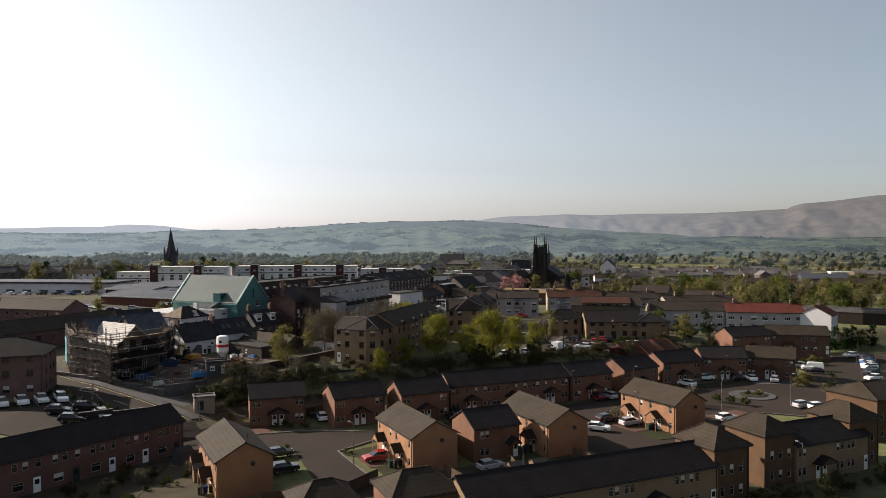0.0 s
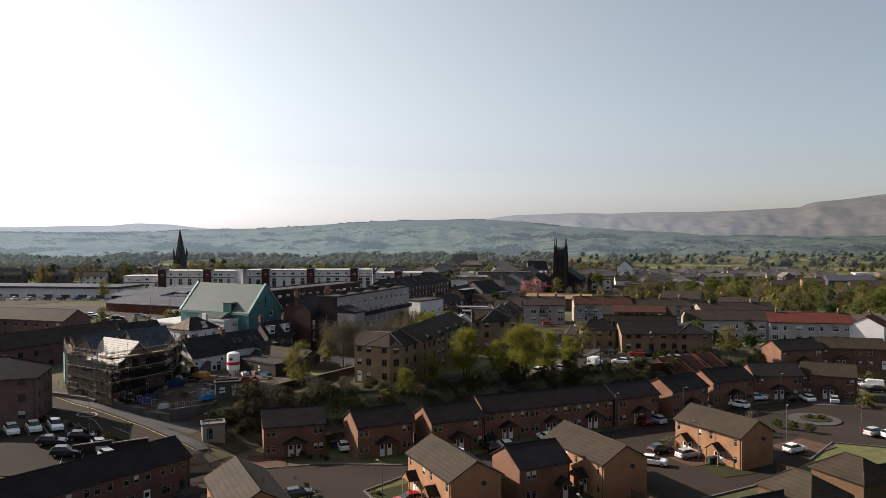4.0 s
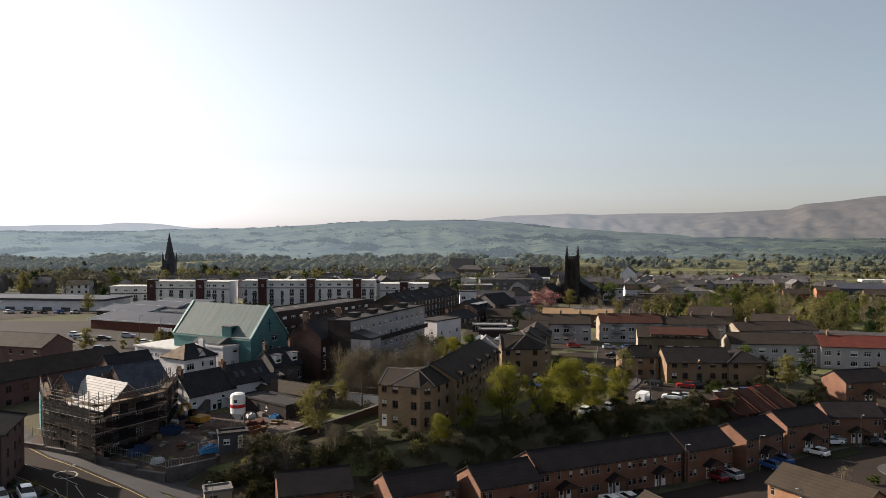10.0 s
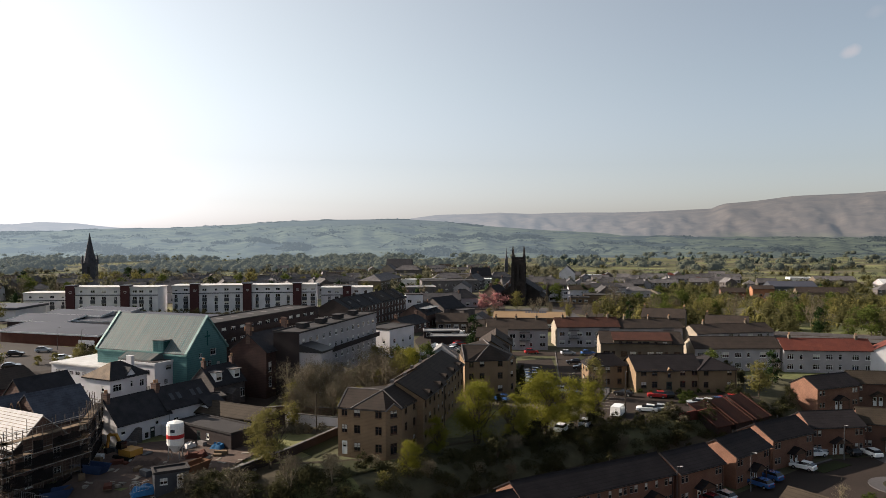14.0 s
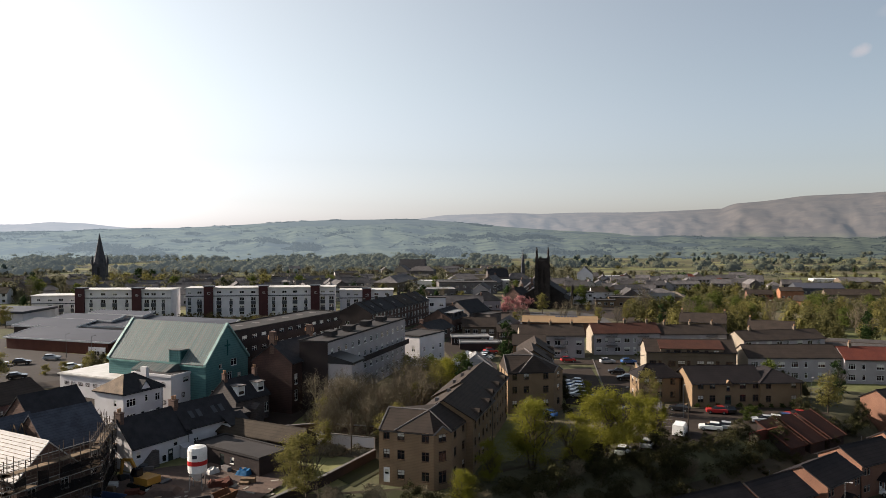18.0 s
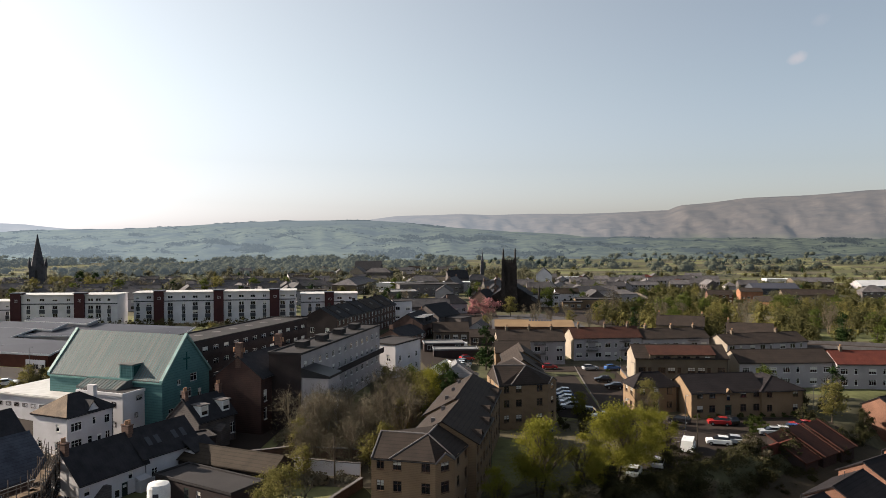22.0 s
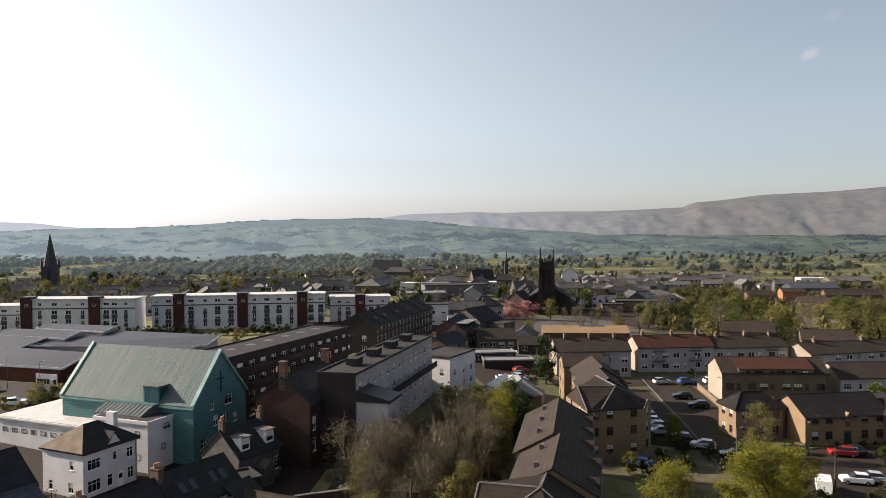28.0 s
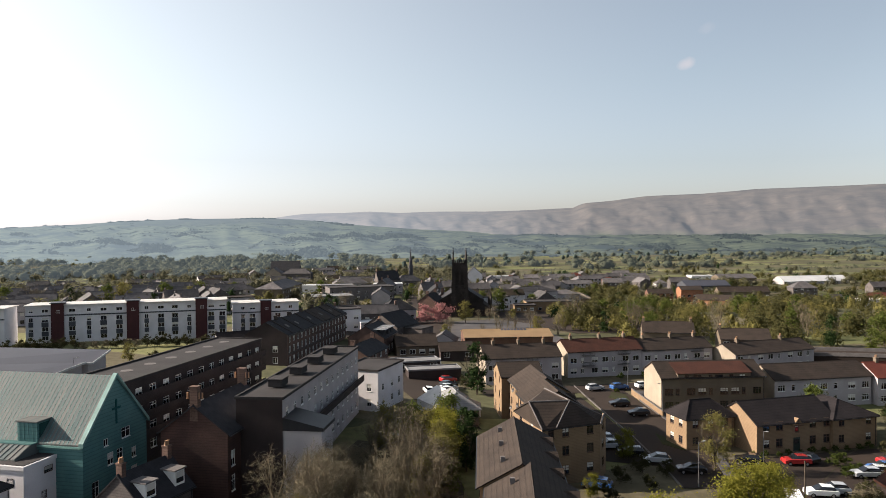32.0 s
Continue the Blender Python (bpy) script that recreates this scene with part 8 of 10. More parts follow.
woodland("ramp_woods", "dense green woods along the link road", scatter(220, 60, 330, 285, 430, lambda x, y: 1.0 if x > 60 + (y - 285) * 0.05 and not (y < 300 and x < 95) and (y < 385 or x > 165) else 0.0, 3.4, 6.5), LEAF_VALLEY, 0.1, 340, 1, 0.15)
woodland("east_woods", "trees and scrub about the edge of town", scatter(330, 105, 560, 425, 690, lambda x, y: 1.0 if all((x - a) ** 2 + (y - b) ** 2 > 260 for a, b in CLEAR) and (noise.noise(Vector((x * 0.02, y * 0.02, 4.0))) > -0.1) else 0.0, 4.2, 5.4), LEAF_VALLEY, 0.11, 170, 1, 0.2)
woodland("ramp_scrub", "olive scrub along the link road", scatter(150, 60, 330, 285, 450, lambda x, y: 1.0 if not (y < 300 and x < 95) and (y < 400 or x > 150) else 0.0, 2.9, 5.2), LEAF_OLIVE, 0.09, 360, 2, 0.2)
woodland("west_woods", "trees round the spired church", scatter(130, -420, -100, 385, 640, lambda x, y: 1.0 if x < -0.24 * y else 0.15, 4.2, 9.5), LEAF_WOOD, 0.12, 240, 1, 0.2)
woodland("bank_undergrowth", "dark tangled undergrowth on the bank", [spot(-46 + 98 * t, float(bank(-46 + 98 * t)) + nr.uniform(1.0, 11.0), nr.uniform(0.9, 1.7), nr.uniform(0.8, 1.9)) for t in nr.random(300)], LEAF_BANK, 0.095, 230, 0)
woodland("thicket_undergrowth", "brown brambles under the bare trees", [spot(nr.uniform(-46, -24) + 0.12 * k / 4, 166 + 42 * nr.random(), nr.uniform(0.8, 1.6), nr.uniform(0.6, 1.8)) for k in range(220)], TWIGS, 0.12, 260, 0)
town_trees = [spot(x, y, nr.uniform(2.2, 4.2), nr.uniform(4.0, 8.5)) for x, y in ((nr.uniform(-0.62 * q, 0.7 * q), q) for q in nr.uniform(372, 820, 520)) if not (4 < x < 60 and y < 420) and abs(x + 232) > 12]
woodland("town_trees", "garden trees coming into leaf among the houses", [t for t in town_trees if t[0] * 7 % 1 < 0.55], LEAF_WOOD, 0.12, 190, 1, 0.2)
woodland("town_greenery", "fresh green and olive trees among the houses", [t for t in town_trees if 0.55 <= t[0] * 7 % 1 < 0.82], LEAF_VALLEY, 0.12, 190, 1, 0.2)
woodland("town_evergreens", "dark evergreens among the houses", [t for t in town_trees if t[0] * 7 % 1 >= 0.82], LEAF_DARK, 0.12, 190, 1, 0.2)


# ---- vehicles ----
def car_paint(name, c):
    m = mat(name, c, tuple(v * 0.9 for v in c), rough=0.25, bump=0.0, spec=0.6, rnd=0.06)
    m.node_tree.nodes["Principled BSDF"].inputs["Coat Weight"].default_value = 0.6
    return m


POST_GREY = mat("dull_grey_post", (0.11, 0.11, 0.112), (0.08, 0.08, 0.082), rough=0.6, bump=0.05)
LANTERN = mat("grey_lantern", (0.22, 0.22, 0.22), rough=0.4, bump=0)
LAMP_RED = mat("red_lamp", (0.35, 0.012, 0.01), rough=0.2, bump=0)
LAMP_CLEAR = mat("clear_lamp", (0.6, 0.6, 0.58), rough=0.1, bump=0)


def car(name, label, paint, van=False):
    e = thing(name, label, "van" if van else "car", pose(0, 0, 0))
    L, W = (4.8, 1.9) if van else (3.95, 1.7)
    prof = [(-L / 2, 0.35), (L / 2, 0.35), (L / 2, 0.75), (L / 2 - 0.25, 0.9), (L * 0.2, 1.0), (-L * 0.46, 1.02), (-L / 2, 0.85)] if not van else [(-L / 2, 0.35), (L / 2, 0.35), (L / 2, 0.85), (L / 2 - 0.5, 1.05), (L / 2 - 1.2, 1.12), (-L / 2, 1.12)]
    g = Geo()
    k = len(prof)
    for y in (-W / 2, -W / 2 + 0.09, W / 2 - 0.09, W / 2):
        s = 0.95 if abs(y) > W / 2 - 0.01 else 1.0
        for x, z in prof:
            g.v.append((x * s, y, 0.35 + (z - 0.35) * (0.93 if s < 1 else 1.0)))
    g.f.append(tuple(range(k)))
    g.f.append(tuple(range(4 * k - 1, 3 * k - 1, -1)))
    for j in range(3):
        g.f.extend((j * k + (i + 1) % k, j * k + i, (j + 1) * k + i, (j + 1) * k + (i + 1) % k) for i in range(k))
    part("body", g, paint, e)
    top = [(-L * 0.47, 0.95, 0.80), (-L * 0.35, 1.38, 0.60), (L * 0.02, 1.43, 0.62), (L * 0.25, 0.95, 0.78)] if not van else [(-L / 2 + 0.02, 1.1, 0.93), (-L / 2 + 0.06, 1.95, 0.86), (L * 0.16, 1.98, 0.84), (L * 0.33, 1.08, 0.88)]
    c = Geo()
    for x, z, y in top:
        c.v.extend([(x, -y, z), (x, y, z)])
    c.f = [(0, 2, 4, 6), (7, 5, 3, 1), (0, 1, 3, 2), (4, 5, 7, 6)]
    part("glasshouse" if not van else "cab", c, CAR_GLASS if not van else paint, e)
    roof = Geo().prism([(top[1][0], -top[1][2], top[1][1]), (top[2][0], -top[2][2], top[2][1]), (top[2][0], top[2][2], top[2][1]), (top[1][0], top[1][2], top[1][1])], (0, 0, 0.05))
    part("roof_panel", roof, paint, e)
    if van:
        x0, z0, y0 = top[2]
        x1, z1, y1 = top[3]
        part("windscreen", Geo().poly([(x0 + 0.03, -y0 * 0.9, z0 - 0.1), (x1 + 0.03, -y1 * 0.92, z1 + 0.05), (x1 + 0.03, y1 * 0.92, z1 + 0.05), (x0 + 0.03, y0 * 0.9, z0 - 0.1)]), CAR_GLASS, e)
    for sx in (-0.31 * L, 0.31 * L):
        for sy in (-1, 1):
            g = Geo().tube((sx, sy * (W / 2 - 0.2), 0.31), (sx, sy * (W / 2 + 0.01), 0.31), 0.31, 0.31, 12)
            k = len(g.f)
            g.tube((sx, sy * (W / 2 - 0.05), 0.31), (sx, sy * (W / 2 + 0.03), 0.31), 0.19, 0.17, 10)
            w = part("wheel", g, TYRE, e)
            w.data.materials.append(LIGHT_STEEL)
            w.data.polygons.foreach_set("material_index", [0] * k + [1] * (len(g.f) - k))
    for sy in (-1, 1):
        part("headlight", Geo().box(L / 2 - 0.2, sy * 0.6 - 0.16, 0.66, L / 2 + 0.005, sy * 0.6 + 0.16, 0.8), LAMP_CLEAR, e)
        part("tail_light", Geo().box(-L / 2 - 0.005, sy * 0.66 - 0.1, 0.66, -L / 2 + 0.12, sy * 0.66 + 0.1, 0.88), LAMP_RED, e)
    return e


CARS = {
    "w": car("parked_car", "white hatchback parked on asphalt", car_paint("white_paint", (0.75, 0.75, 0.74))),
    "s": car("parked_car", "silver-grey car parked on asphalt", car_paint("silver_paint", (0.36, 0.37, 0.39))),
    "k": car("parked_car", "black car parked on asphalt", car_paint("black_paint", (0.012, 0.012, 0.014))),
    "b": car("parked_car", "blue car parked on asphalt", car_paint("blue_paint", (0.03, 0.09, 0.25))),
    "r": car("parked_car", "bright red car parked on asphalt", car_paint("red_paint", (0.32, 0.02, 0.02))),
    "d": car("parked_car", "dark red car parked on asphalt", car_paint("maroon_paint", (0.14, 0.012, 0.018))),
    "v": car("parked_van", "white panel van parked on asphalt", car_paint("van_white", (0.76, 0.76, 0.75)), True),
}


def park(kind, x, y, turn, lift=0.1):
    a = radians(turn)
    d = Vector((math.cos(a), math.sin(a), 0)) * 1.4
    s = Vector((-math.sin(a), math.cos(a), 0)) * 0.8
    zf, zb = ground(x + d.x, y + d.y), ground(x - d.x, y - d.y)
    zl, zr = ground(x + s.x, y + s.y), ground(x - s.x, y - s.y)
    c = copy_thing(CARS[kind], pose(x, y, (zf + zb) / 2 + lift, 0, 0, turn) @ pose(0, 0, 0, math.degrees(math.atan2(zl - zr, 1.6)), -math.degrees(math.atan2(zf - zb, 2.8)), 0))
    if y > 165:                            # too far for its lamps to show
        for o in list(c.children):
            if o.name.startswith(("headlight", "tail_light")):
                bpy.data.objects.remove(o)


for k, x, y, t in (
    ("w", -77.6, 116.4, -48), ("w", -75.4, 118.3, -48), ("w", -73.2, 120.2, -48), ("w", -71.0, 122.1, -48), ("k", -67.2, 115.0, 20), ("k", -64.8, 118.6, 25), ("s", -60.4, 115.6, -50), ("k", -63.0, 111.5, 20), ("s", -57.0, 111.8, -40),
    ("k", -29.2, 107.6, 28), ("k", -26.6, 100.8, 28), ("r", -14.6, 106.2, 208), ("s", 1.9, 103.0, 30), ("w", 20.2, 123.8, -20), ("s", 26.2, 127.6, 28), ("k", 22.6, 130.0, 28), ("w", 43.6, 131.2, 30),
    ("w", -27.6, 129.4, 110), ("w", -9.2, 126.4, 120), ("w", -1.6, 131.0, 110), ("k", -4.2, 130.0, 115), ("w", 5.2, 136.0, 115), ("w", 7.8, 137.2, 115), ("k", 10.6, 138.6, 115), ("w", -13, 126.2, 120),
    ("d", 23.6, 147.4, 120), ("s", 26.2, 148.4, 120), ("b", 34.2, 153.4, 120), ("b", 37.4, 156.6, 120), ("w", 45.2, 161.0, 130),
    ("w", 51.0, 167.6, 10), ("s", 52.6, 169.2, 10), ("w", 61.0, 167.4, 95), ("s", 65.8, 166.2, 70), ("k", 58.0, 168.6, 95), ("s", 61.2, 141.6, 25), ("w", 63.4, 140.2, 20),
    ("v", 80.2, 180.2, 160), ("k", 79.2, 176.6, 160), ("s", 78.6, 184.0, 160), ("d", 101.6, 197.6, 200), ("d", 100.4, 194.6, 200), ("s", 99.0, 191.6, 200), ("b", 97.6, 188.6, 200), ("w", 96.2, 185.4, 200), ("w", 94.8, 182.4, 200), ("k", 92.6, 177.8, 200), ("k", 91.2, 174.8, 200), ("w", 88.4, 168.6, 200), ("w", 99.0, 199.8, 200),
    ("v", 19.4, 178.2, 60), ("w", 25.6, 180.6, 160), ("s", 27.8, 181.0, 160), ("r", 31.6, 192.4, 165), ("k", 25.2, 194.4, 150), ("k", 34.0, 193.4, 100), ("s", 37.2, 185.4, 165), ("b", 41.4, 187.0, 165), ("r", 45.2, 189.2, 165), ("w", 39.0, 185.8, 165), ("w", 6.4, 167.0, 60), ("s", 11.4, 170.6, 60),
    ("b", -1.4, 189.4, 145), ("s", 8.2, 205.6, 172), ("s", 8.8, 209.0, 172), ("w", 9.0, 212.2, 172), ("b", 9.6, 215.4, 172), ("s", 10.2, 218.8, 172), ("k", 10.0, 201.6, 160), ("s", 12.0, 197.6, 160), ("k", 14.4, 192.4, 160),
    ("k", 23.2, 231.2, 172), ("k", 23.2, 223.6, 172), ("s", 24.8, 245.6, 5), ("b", 30.4, 245.4, 5), ("r", 14.8, 247.6, 5), ("w", 36.4, 245.6, 5), ("s", 42, 249.6, 5),
    ("w", -7.4, 246.6, 20), ("s", -6.6, 249.6, 20), ("k", -6.0, 252.6, 20), ("r", -4.6, 258.6, 20), ("v", -2.6, 278.6, 80), ("w", -11.8, 246, 90), ("s", -24.0, 211.4, 20), ("k", -22.8, 208.2, 20), ("k", -3.4, 282, 80),
    ("w", -103.4, 225.0, 15), ("w", -122, 229, 15), ("k", -118, 231, 15), ("s", -126, 233, 15), ("w", -130, 238, 15), ("k", -111, 216, 20), ("s", -114, 237, 15),
):
    park(k, x, y, t)
for i in range(9):
    park(rng.choice("wwskb"), -214 + 6.2 * i, 296 + 0.3 * i, 80 + rng.uniform(-4, 4))
done(*CARS.values())

# ---- street lamps and poles ----
def lamp_post(x, y, turn, h=6.0):
    e = thing("street_lamp", "grey steel street lamp", "street lamp", pose(x, y, ground(x, y), 0, 0, turn), "street lamps")
    part("pole", Geo().tube((0, 0, -0.3), (0, 0, 1.2), 0.09, 0.09, 8).tube((0, 0, 1.2), (0, 0, h), 0.06, 0.04, 8), POST_GREY, e)
    part("arm", Geo().tube((0, 0, h - 0.05), (0.7, 0, h + 0.15), 0.035, 0.03, 6), POST_GREY, e)
    part("lantern", Geo().prism([(0.6, -0.12, h + 0.08), (1.0, -0.1, h + 0.12), (1.0, 0.1, h + 0.12), (0.6, 0.12, h + 0.08)], (0, 0, 0.1)), LANTERN, e)


for x, y, t in ((55.1, 165.8, -90), (59.6, 143.0, 30), (96.0, 190.6, 200), (5.8, 93.2, 120), (41.5, 96.4, 120), (-71.5, 137.2, -60), (-17.6, 104.4, 150), (18.4, 145.8, -60), (31.8, 151.4, -60), (27.5, 126.4, 200), (44.5, 136.5, 60), (-46.5, 121.2, -100), (12.2, 187.2, 0), (-3.6, 194.0, -60), (24.4, 190.2, -90), (33.0, 246.6, -90), (27.4, 222.4, 180), (47.5, 246.6, -90), (52.4, 197.0, -90), (-63.5, 118.5, 60), (22.0, 196.0, 180), (-104, 236, 0), (-112, 240, 0), (-96, 246, 0), (-82, 262, 0), (118, 250, 180)):
    lamp_post(x, y, t)
for x, y, h in ((-35.0, 166.4, 6.5), (20.5, 177.4, 6.0)):
    e = thing("telegraph_pole", "weathered brown wooden telegraph pole", "pole", pose(x, y, ground(x, y)))
    part("pole", Geo().tube((0, 0, -0.4), (0, 0, h), 0.13, 0.09, 8), BARK, e)

# ---- building site ----
MEMBRANE = mat("batten_membrane", (0.2924, 0.2822, 0.2788), (0.2244, 0.2142, 0.2091), rough=0.6, spec=0.1, fine=3, bump=0.2)
NEW_SLATE = mat("new_slate_battens", (0.06, 0.066, 0.085), (0.034, 0.038, 0.05), scale=0.8, fine=5, course=0.28, bump=0.5, rough=0.5)
site = building("tenement", "stone tenement under repair with bright roof membrane", "tenement", -72.8, 146.0, -31, 11.0, 7.4, 11.6, 15.0, STONE, MEMBRANE, z0=5.2, gutter=False, wins={"f": grid(spread(4, 11, 1.6), [0.9, 3.8], 1.0, 1.6), "r": grid([-2, 2], [0.9, 3.8], 1.0, 1.6)})
for k in range(1, 12):                     # battens on the membrane
    t = k / 12
    part("batten", Geo().box(-5.6, -4.05 + 4.05 * t - 0.03, 6.07 + 3.7 * t + 0.14, 5.6, -4.05 + 4.05 * t + 0.03, 6.07 + 3.7 * t + 0.2), PLANK, site)
building("tenement", "rear wing of the tenement with new slate roof", "tenement", -72.4, 155.2, 56, 8.2, 8.4, 12.2, 16.0, STONE, NEW_SLATE, z0=5.6, gutter=False, wins={"f": grid([-2, 2], [0.9, 3.8], 1.0, 1.6)})
building("tenement", "rear wing of the tenement with new slate roof", "tenement", -78.6, 151.0, 63, 9.0, 7.0, 12.4, 15.6, STONE, NEW_SLATE, z0=5.4, gutter=False, wins={"f": []})
building("tenement", "slated rear block of the tenement under repair", "tenement", -81.0, 169.0, 58, 9, 7, 12.2, 15.5, STONE, SLATE, z0=5.9, gutter=False, wins={"f": grid([-3, 0, 3], [3.2], 1.0, 1.4)})
truss = thing("roof_truss", "open timber rafters between the new roofs", "rafters", pose(-75.2, 152.6, 11.8, 0, 0, 60))
for k in range(5):
    part("rafter", Geo().prism([(-2 + k, -1.6, 0), (-2 + k, -1.45, 0), (-2 + k, 0.05, 3.3), (-2 + k, -0.1, 3.3)], (0.08, 0, 0)), PLANK, truss)
    part("rafter", Geo().prism([(-2 + k, 1.45, 0), (-2 + k, 1.6, 0), (-2 + k, 0.1, 3.3), (-2 + k, -0.05, 3.3)], (0.08, 0, 0)), PLANK, truss)


def scaffold(label, line, lifts, z0, nets, seed):
    """Tube scaffold along a line in plan: standards, ledgers, boards, braces, guard rails and debris netting."""
    o = Vector((*line[0], 0))
    e = thing("scaffolding", label, "scaffolding", pose(o.x, o.y, z0))
    rs = random.Random(seed)
    for a, b in zip(line, line[1:]):
        a, b = Vector((*a, 0)) - o, Vector((*b, 0)) - o
        d = (b - a)
        n = max(2, round(d.length / 1.4))
        d.normalize()
        s = Vector((-d.y, d.x, 0))               # towards the building
        if s.dot(Vector((-75, 150, 0)) - o - (a + b) / 2) < 0:
            s = -s
        for off in (0.0, 1.15):
            for i in range(n + (1 if b == Vector((*line[-1], 0)) - o else 0)):
                u = a + (b - a) * i / n + s * off
                part("standard", Geo().tube(u + Vector((0, 0, -0.6)), u + Vector((0, 0, lifts * 2.0 + rs.uniform(0.9, 2.4))), 0.05, 0.05, 5), RUST_POLE, e)
            for k in range(1, lifts + 1):
                for dz in ((0.0, 0.55, 1.05) if off == 0 else (0.0, 1.0)):
                    z = Vector((0, 0, k * 2.0 + dz))
                    part("ledger", Geo().tube(a + s * off + z - d * rs.uniform(0, 0.5), b + s * off + z + d * rs.uniform(0, 0.5), 0.045, 0.045, 5), RUST_POLE if rs.random() < 0.75 else LIGHT_STEEL, e)
        for k in range(1, lifts + 1):
            for i in range(n):
                if rs.random() < 0.12:
                    continue
                p, q = a + (b - a) * i / n, a + (b - a) * (i + 1) / n
                z = Vector((0, 0, k * 2.0 + 0.05))
                part("board", Geo().prism([p + s * 0.05 + z, q + s * 0.05 + z, q + s * 1.1 + z, p + s * 1.1 + z], (0, 0, 0.045)), PLANK, e)
        for i in range(0, n, 3):
            p, q = a + (b - a) * i / n, a + (b - a) * min(i + 2, n) / n
            part("brace", Geo().tube(p + Vector((0, 0, 0.2)), q + Vector((0, 0, 4.2)), 0.04, 0.04, 5), RUST_POLE, e)
            part("brace", Geo().tube(q + Vector((0, 0, 4.2)), p + Vector((0, 0, 8.2)), 0.04, 0.04, 5), RUST_POLE, e)
        for k in range(*nets):
            for i in range(n):
                if rs.random() < 0.14:
                    continue
                p, q = a + (b - a) * i / n - s * 0.08, a + (b - a) * (i + 1) / n - s * 0.08
                part("netting", Geo().prism([p + Vector((0, 0, k * 2.0 + 0.15)), q + Vector((0, 0, k * 2.0 + 0.15)), q + Vector((0, 0, k * 2.0 + rs.uniform(1.2, 1.9))), p + Vector((0, 0, k * 2.0 + rs.uniform(1.2, 1.9)))], s * 0.02), NETTING, e, "dark debris netting")
    return e


sc = scaffold("dark scaffolding with boards and netting round the tenement", [(-87.5, 152.0), (-81.0, 142.4), (-69.4, 135.9), (-63.6, 146.6), (-66.6, 158.5)], 4, 5.1, (0, 4), 3)
scaffold("open tube scaffolding with boards beside the cottages", [(-66.9, 160.6), (-71.2, 164.0), (-76.5, 160.5)], 3, 5.8, (9, 9), 4)
scaffold("open scaffolding over the front wing roof", [(-81.4, 146.6), (-78.0, 152.2)], 4, 5.1, (9, 9), 5)
BLUE_SHEET = mat("pale_blue_sheeting", (0.16, 0.34, 0.38), (0.1, 0.24, 0.27), rough=0.5)
part("sheeting", Geo().prism([(0.3, -0.7, 1.0), (2.4, -3.8, 1.0), (2.4, -3.8, 6.8), (0.3, -0.7, 6.8)], (-0.03, -0.02, 0)), BLUE_SHEET, sc, "pale blue translucent sheeting")

silo = thing("mortar_silo", "white cylindrical mortar silo with a red band", "silo", pose(-53.4, 151.4, ground(-53.4, 151.4)))
part("drum", Geo().lathe([(0.3, 1.4), (1.2, 2.6), (1.22, 5.4), (1.1, 5.75), (0.5, 5.95), (0.05, 6.0)], 20), mat("silo_white", (0.75, 0.74, 0.72), rough=0.35), silo)
part("band", Geo().lathe([(1.235, 3.55), (1.24, 3.6), (1.24, 4.05), (1.235, 4.1)], 20), mat("silo_red", (0.42, 0.03, 0.03), rough=0.4), silo, "red band")
part("logo", Geo().box(-0.3, -1.26, 4.5, 0.3, -1.2, 4.95), mat("silo_mark", (0.05, 0.05, 0.06)), silo, "plain dark mark")
for i in range(4):
    a = math.pi / 4 + i * math.pi / 2
    part("leg", Geo().tube((1.15 * math.cos(a), 1.15 * math.sin(a), -0.1), (1.0 * math.cos(a), 1.0 * math.sin(a), 2.7), 0.07, 0.07, 6), LIGHT_STEEL, silo)

YELLOW = mat("digger_yellow", (0.3, 0.16, 0.03), (0.22, 0.12, 0.03), rough=0.5)
dig = thing("excavator", "orange-yellow excavator with folded arm", "excavator", pose(-60.6, 152.4, ground(-60.6, 152.4) + 0.1, 0, 0, 150))
for s in (-1, 1):
    part("track", Geo().prism([(-1.6, s * 0.9 - 0.25, 0.0), (1.6, s * 0.9 - 0.25, 0.0), (1.9, s * 0.9 - 0.25, 0.35), (1.6, s * 0.9 - 0.25, 0.7), (-1.6, s * 0.9 - 0.25, 0.7), (-1.9, s * 0.9 - 0.25, 0.35)], (0, 0.5, 0)), TYRE, dig)
part("house", Geo().box(-1.9, -1.1, 0.8, 0.6, 1.1, 1.7), YELLOW, dig)
part("cab", Geo().prism([(0.0, 0.1, 1.0), (1.3, 0.1, 1.0), (1.2, 0.1, 2.0), (0.9, 0.1, 2.7), (0.0, 0.1, 2.7)], (0, 1.0, 0)), CAR_GLASS, dig)
part("boom", Geo().prism([(1.0, -0.4, 1.3), (2.6, -0.4, 3.4), (4.2, -0.4, 3.2), (4.2, -0.4, 2.85), (2.8, -0.4, 3.0), (1.4, -0.4, 1.1)], (0, 0.3, 0)), YELLOW, dig)
part("dipper", Geo().prism([(4.0, -0.4, 3.3), (4.4, -0.4, 3.1), (4.9, -0.4, 1.0), (4.6, -0.4, 0.9)], (0, 0.3, 0)), YELLOW, dig)
part("bucket", Geo().prism([(4.5, -0.6, 1.0), (5.0, -0.6, 1.0), (4.9, -0.6, 0.3), (4.2, -0.6, 0.2)], (0, 0.7, 0)), TYRE, dig)

TARP = mat("blue_tarpaulin", (0.025, 0.12, 0.26), (0.018, 0.085, 0.19), rough=0.5, fine=3, bump=0.5)
SKIP = mat("skip_paint", (0.03, 0.05, 0.11), (0.02, 0.035, 0.075), rough=0.6)


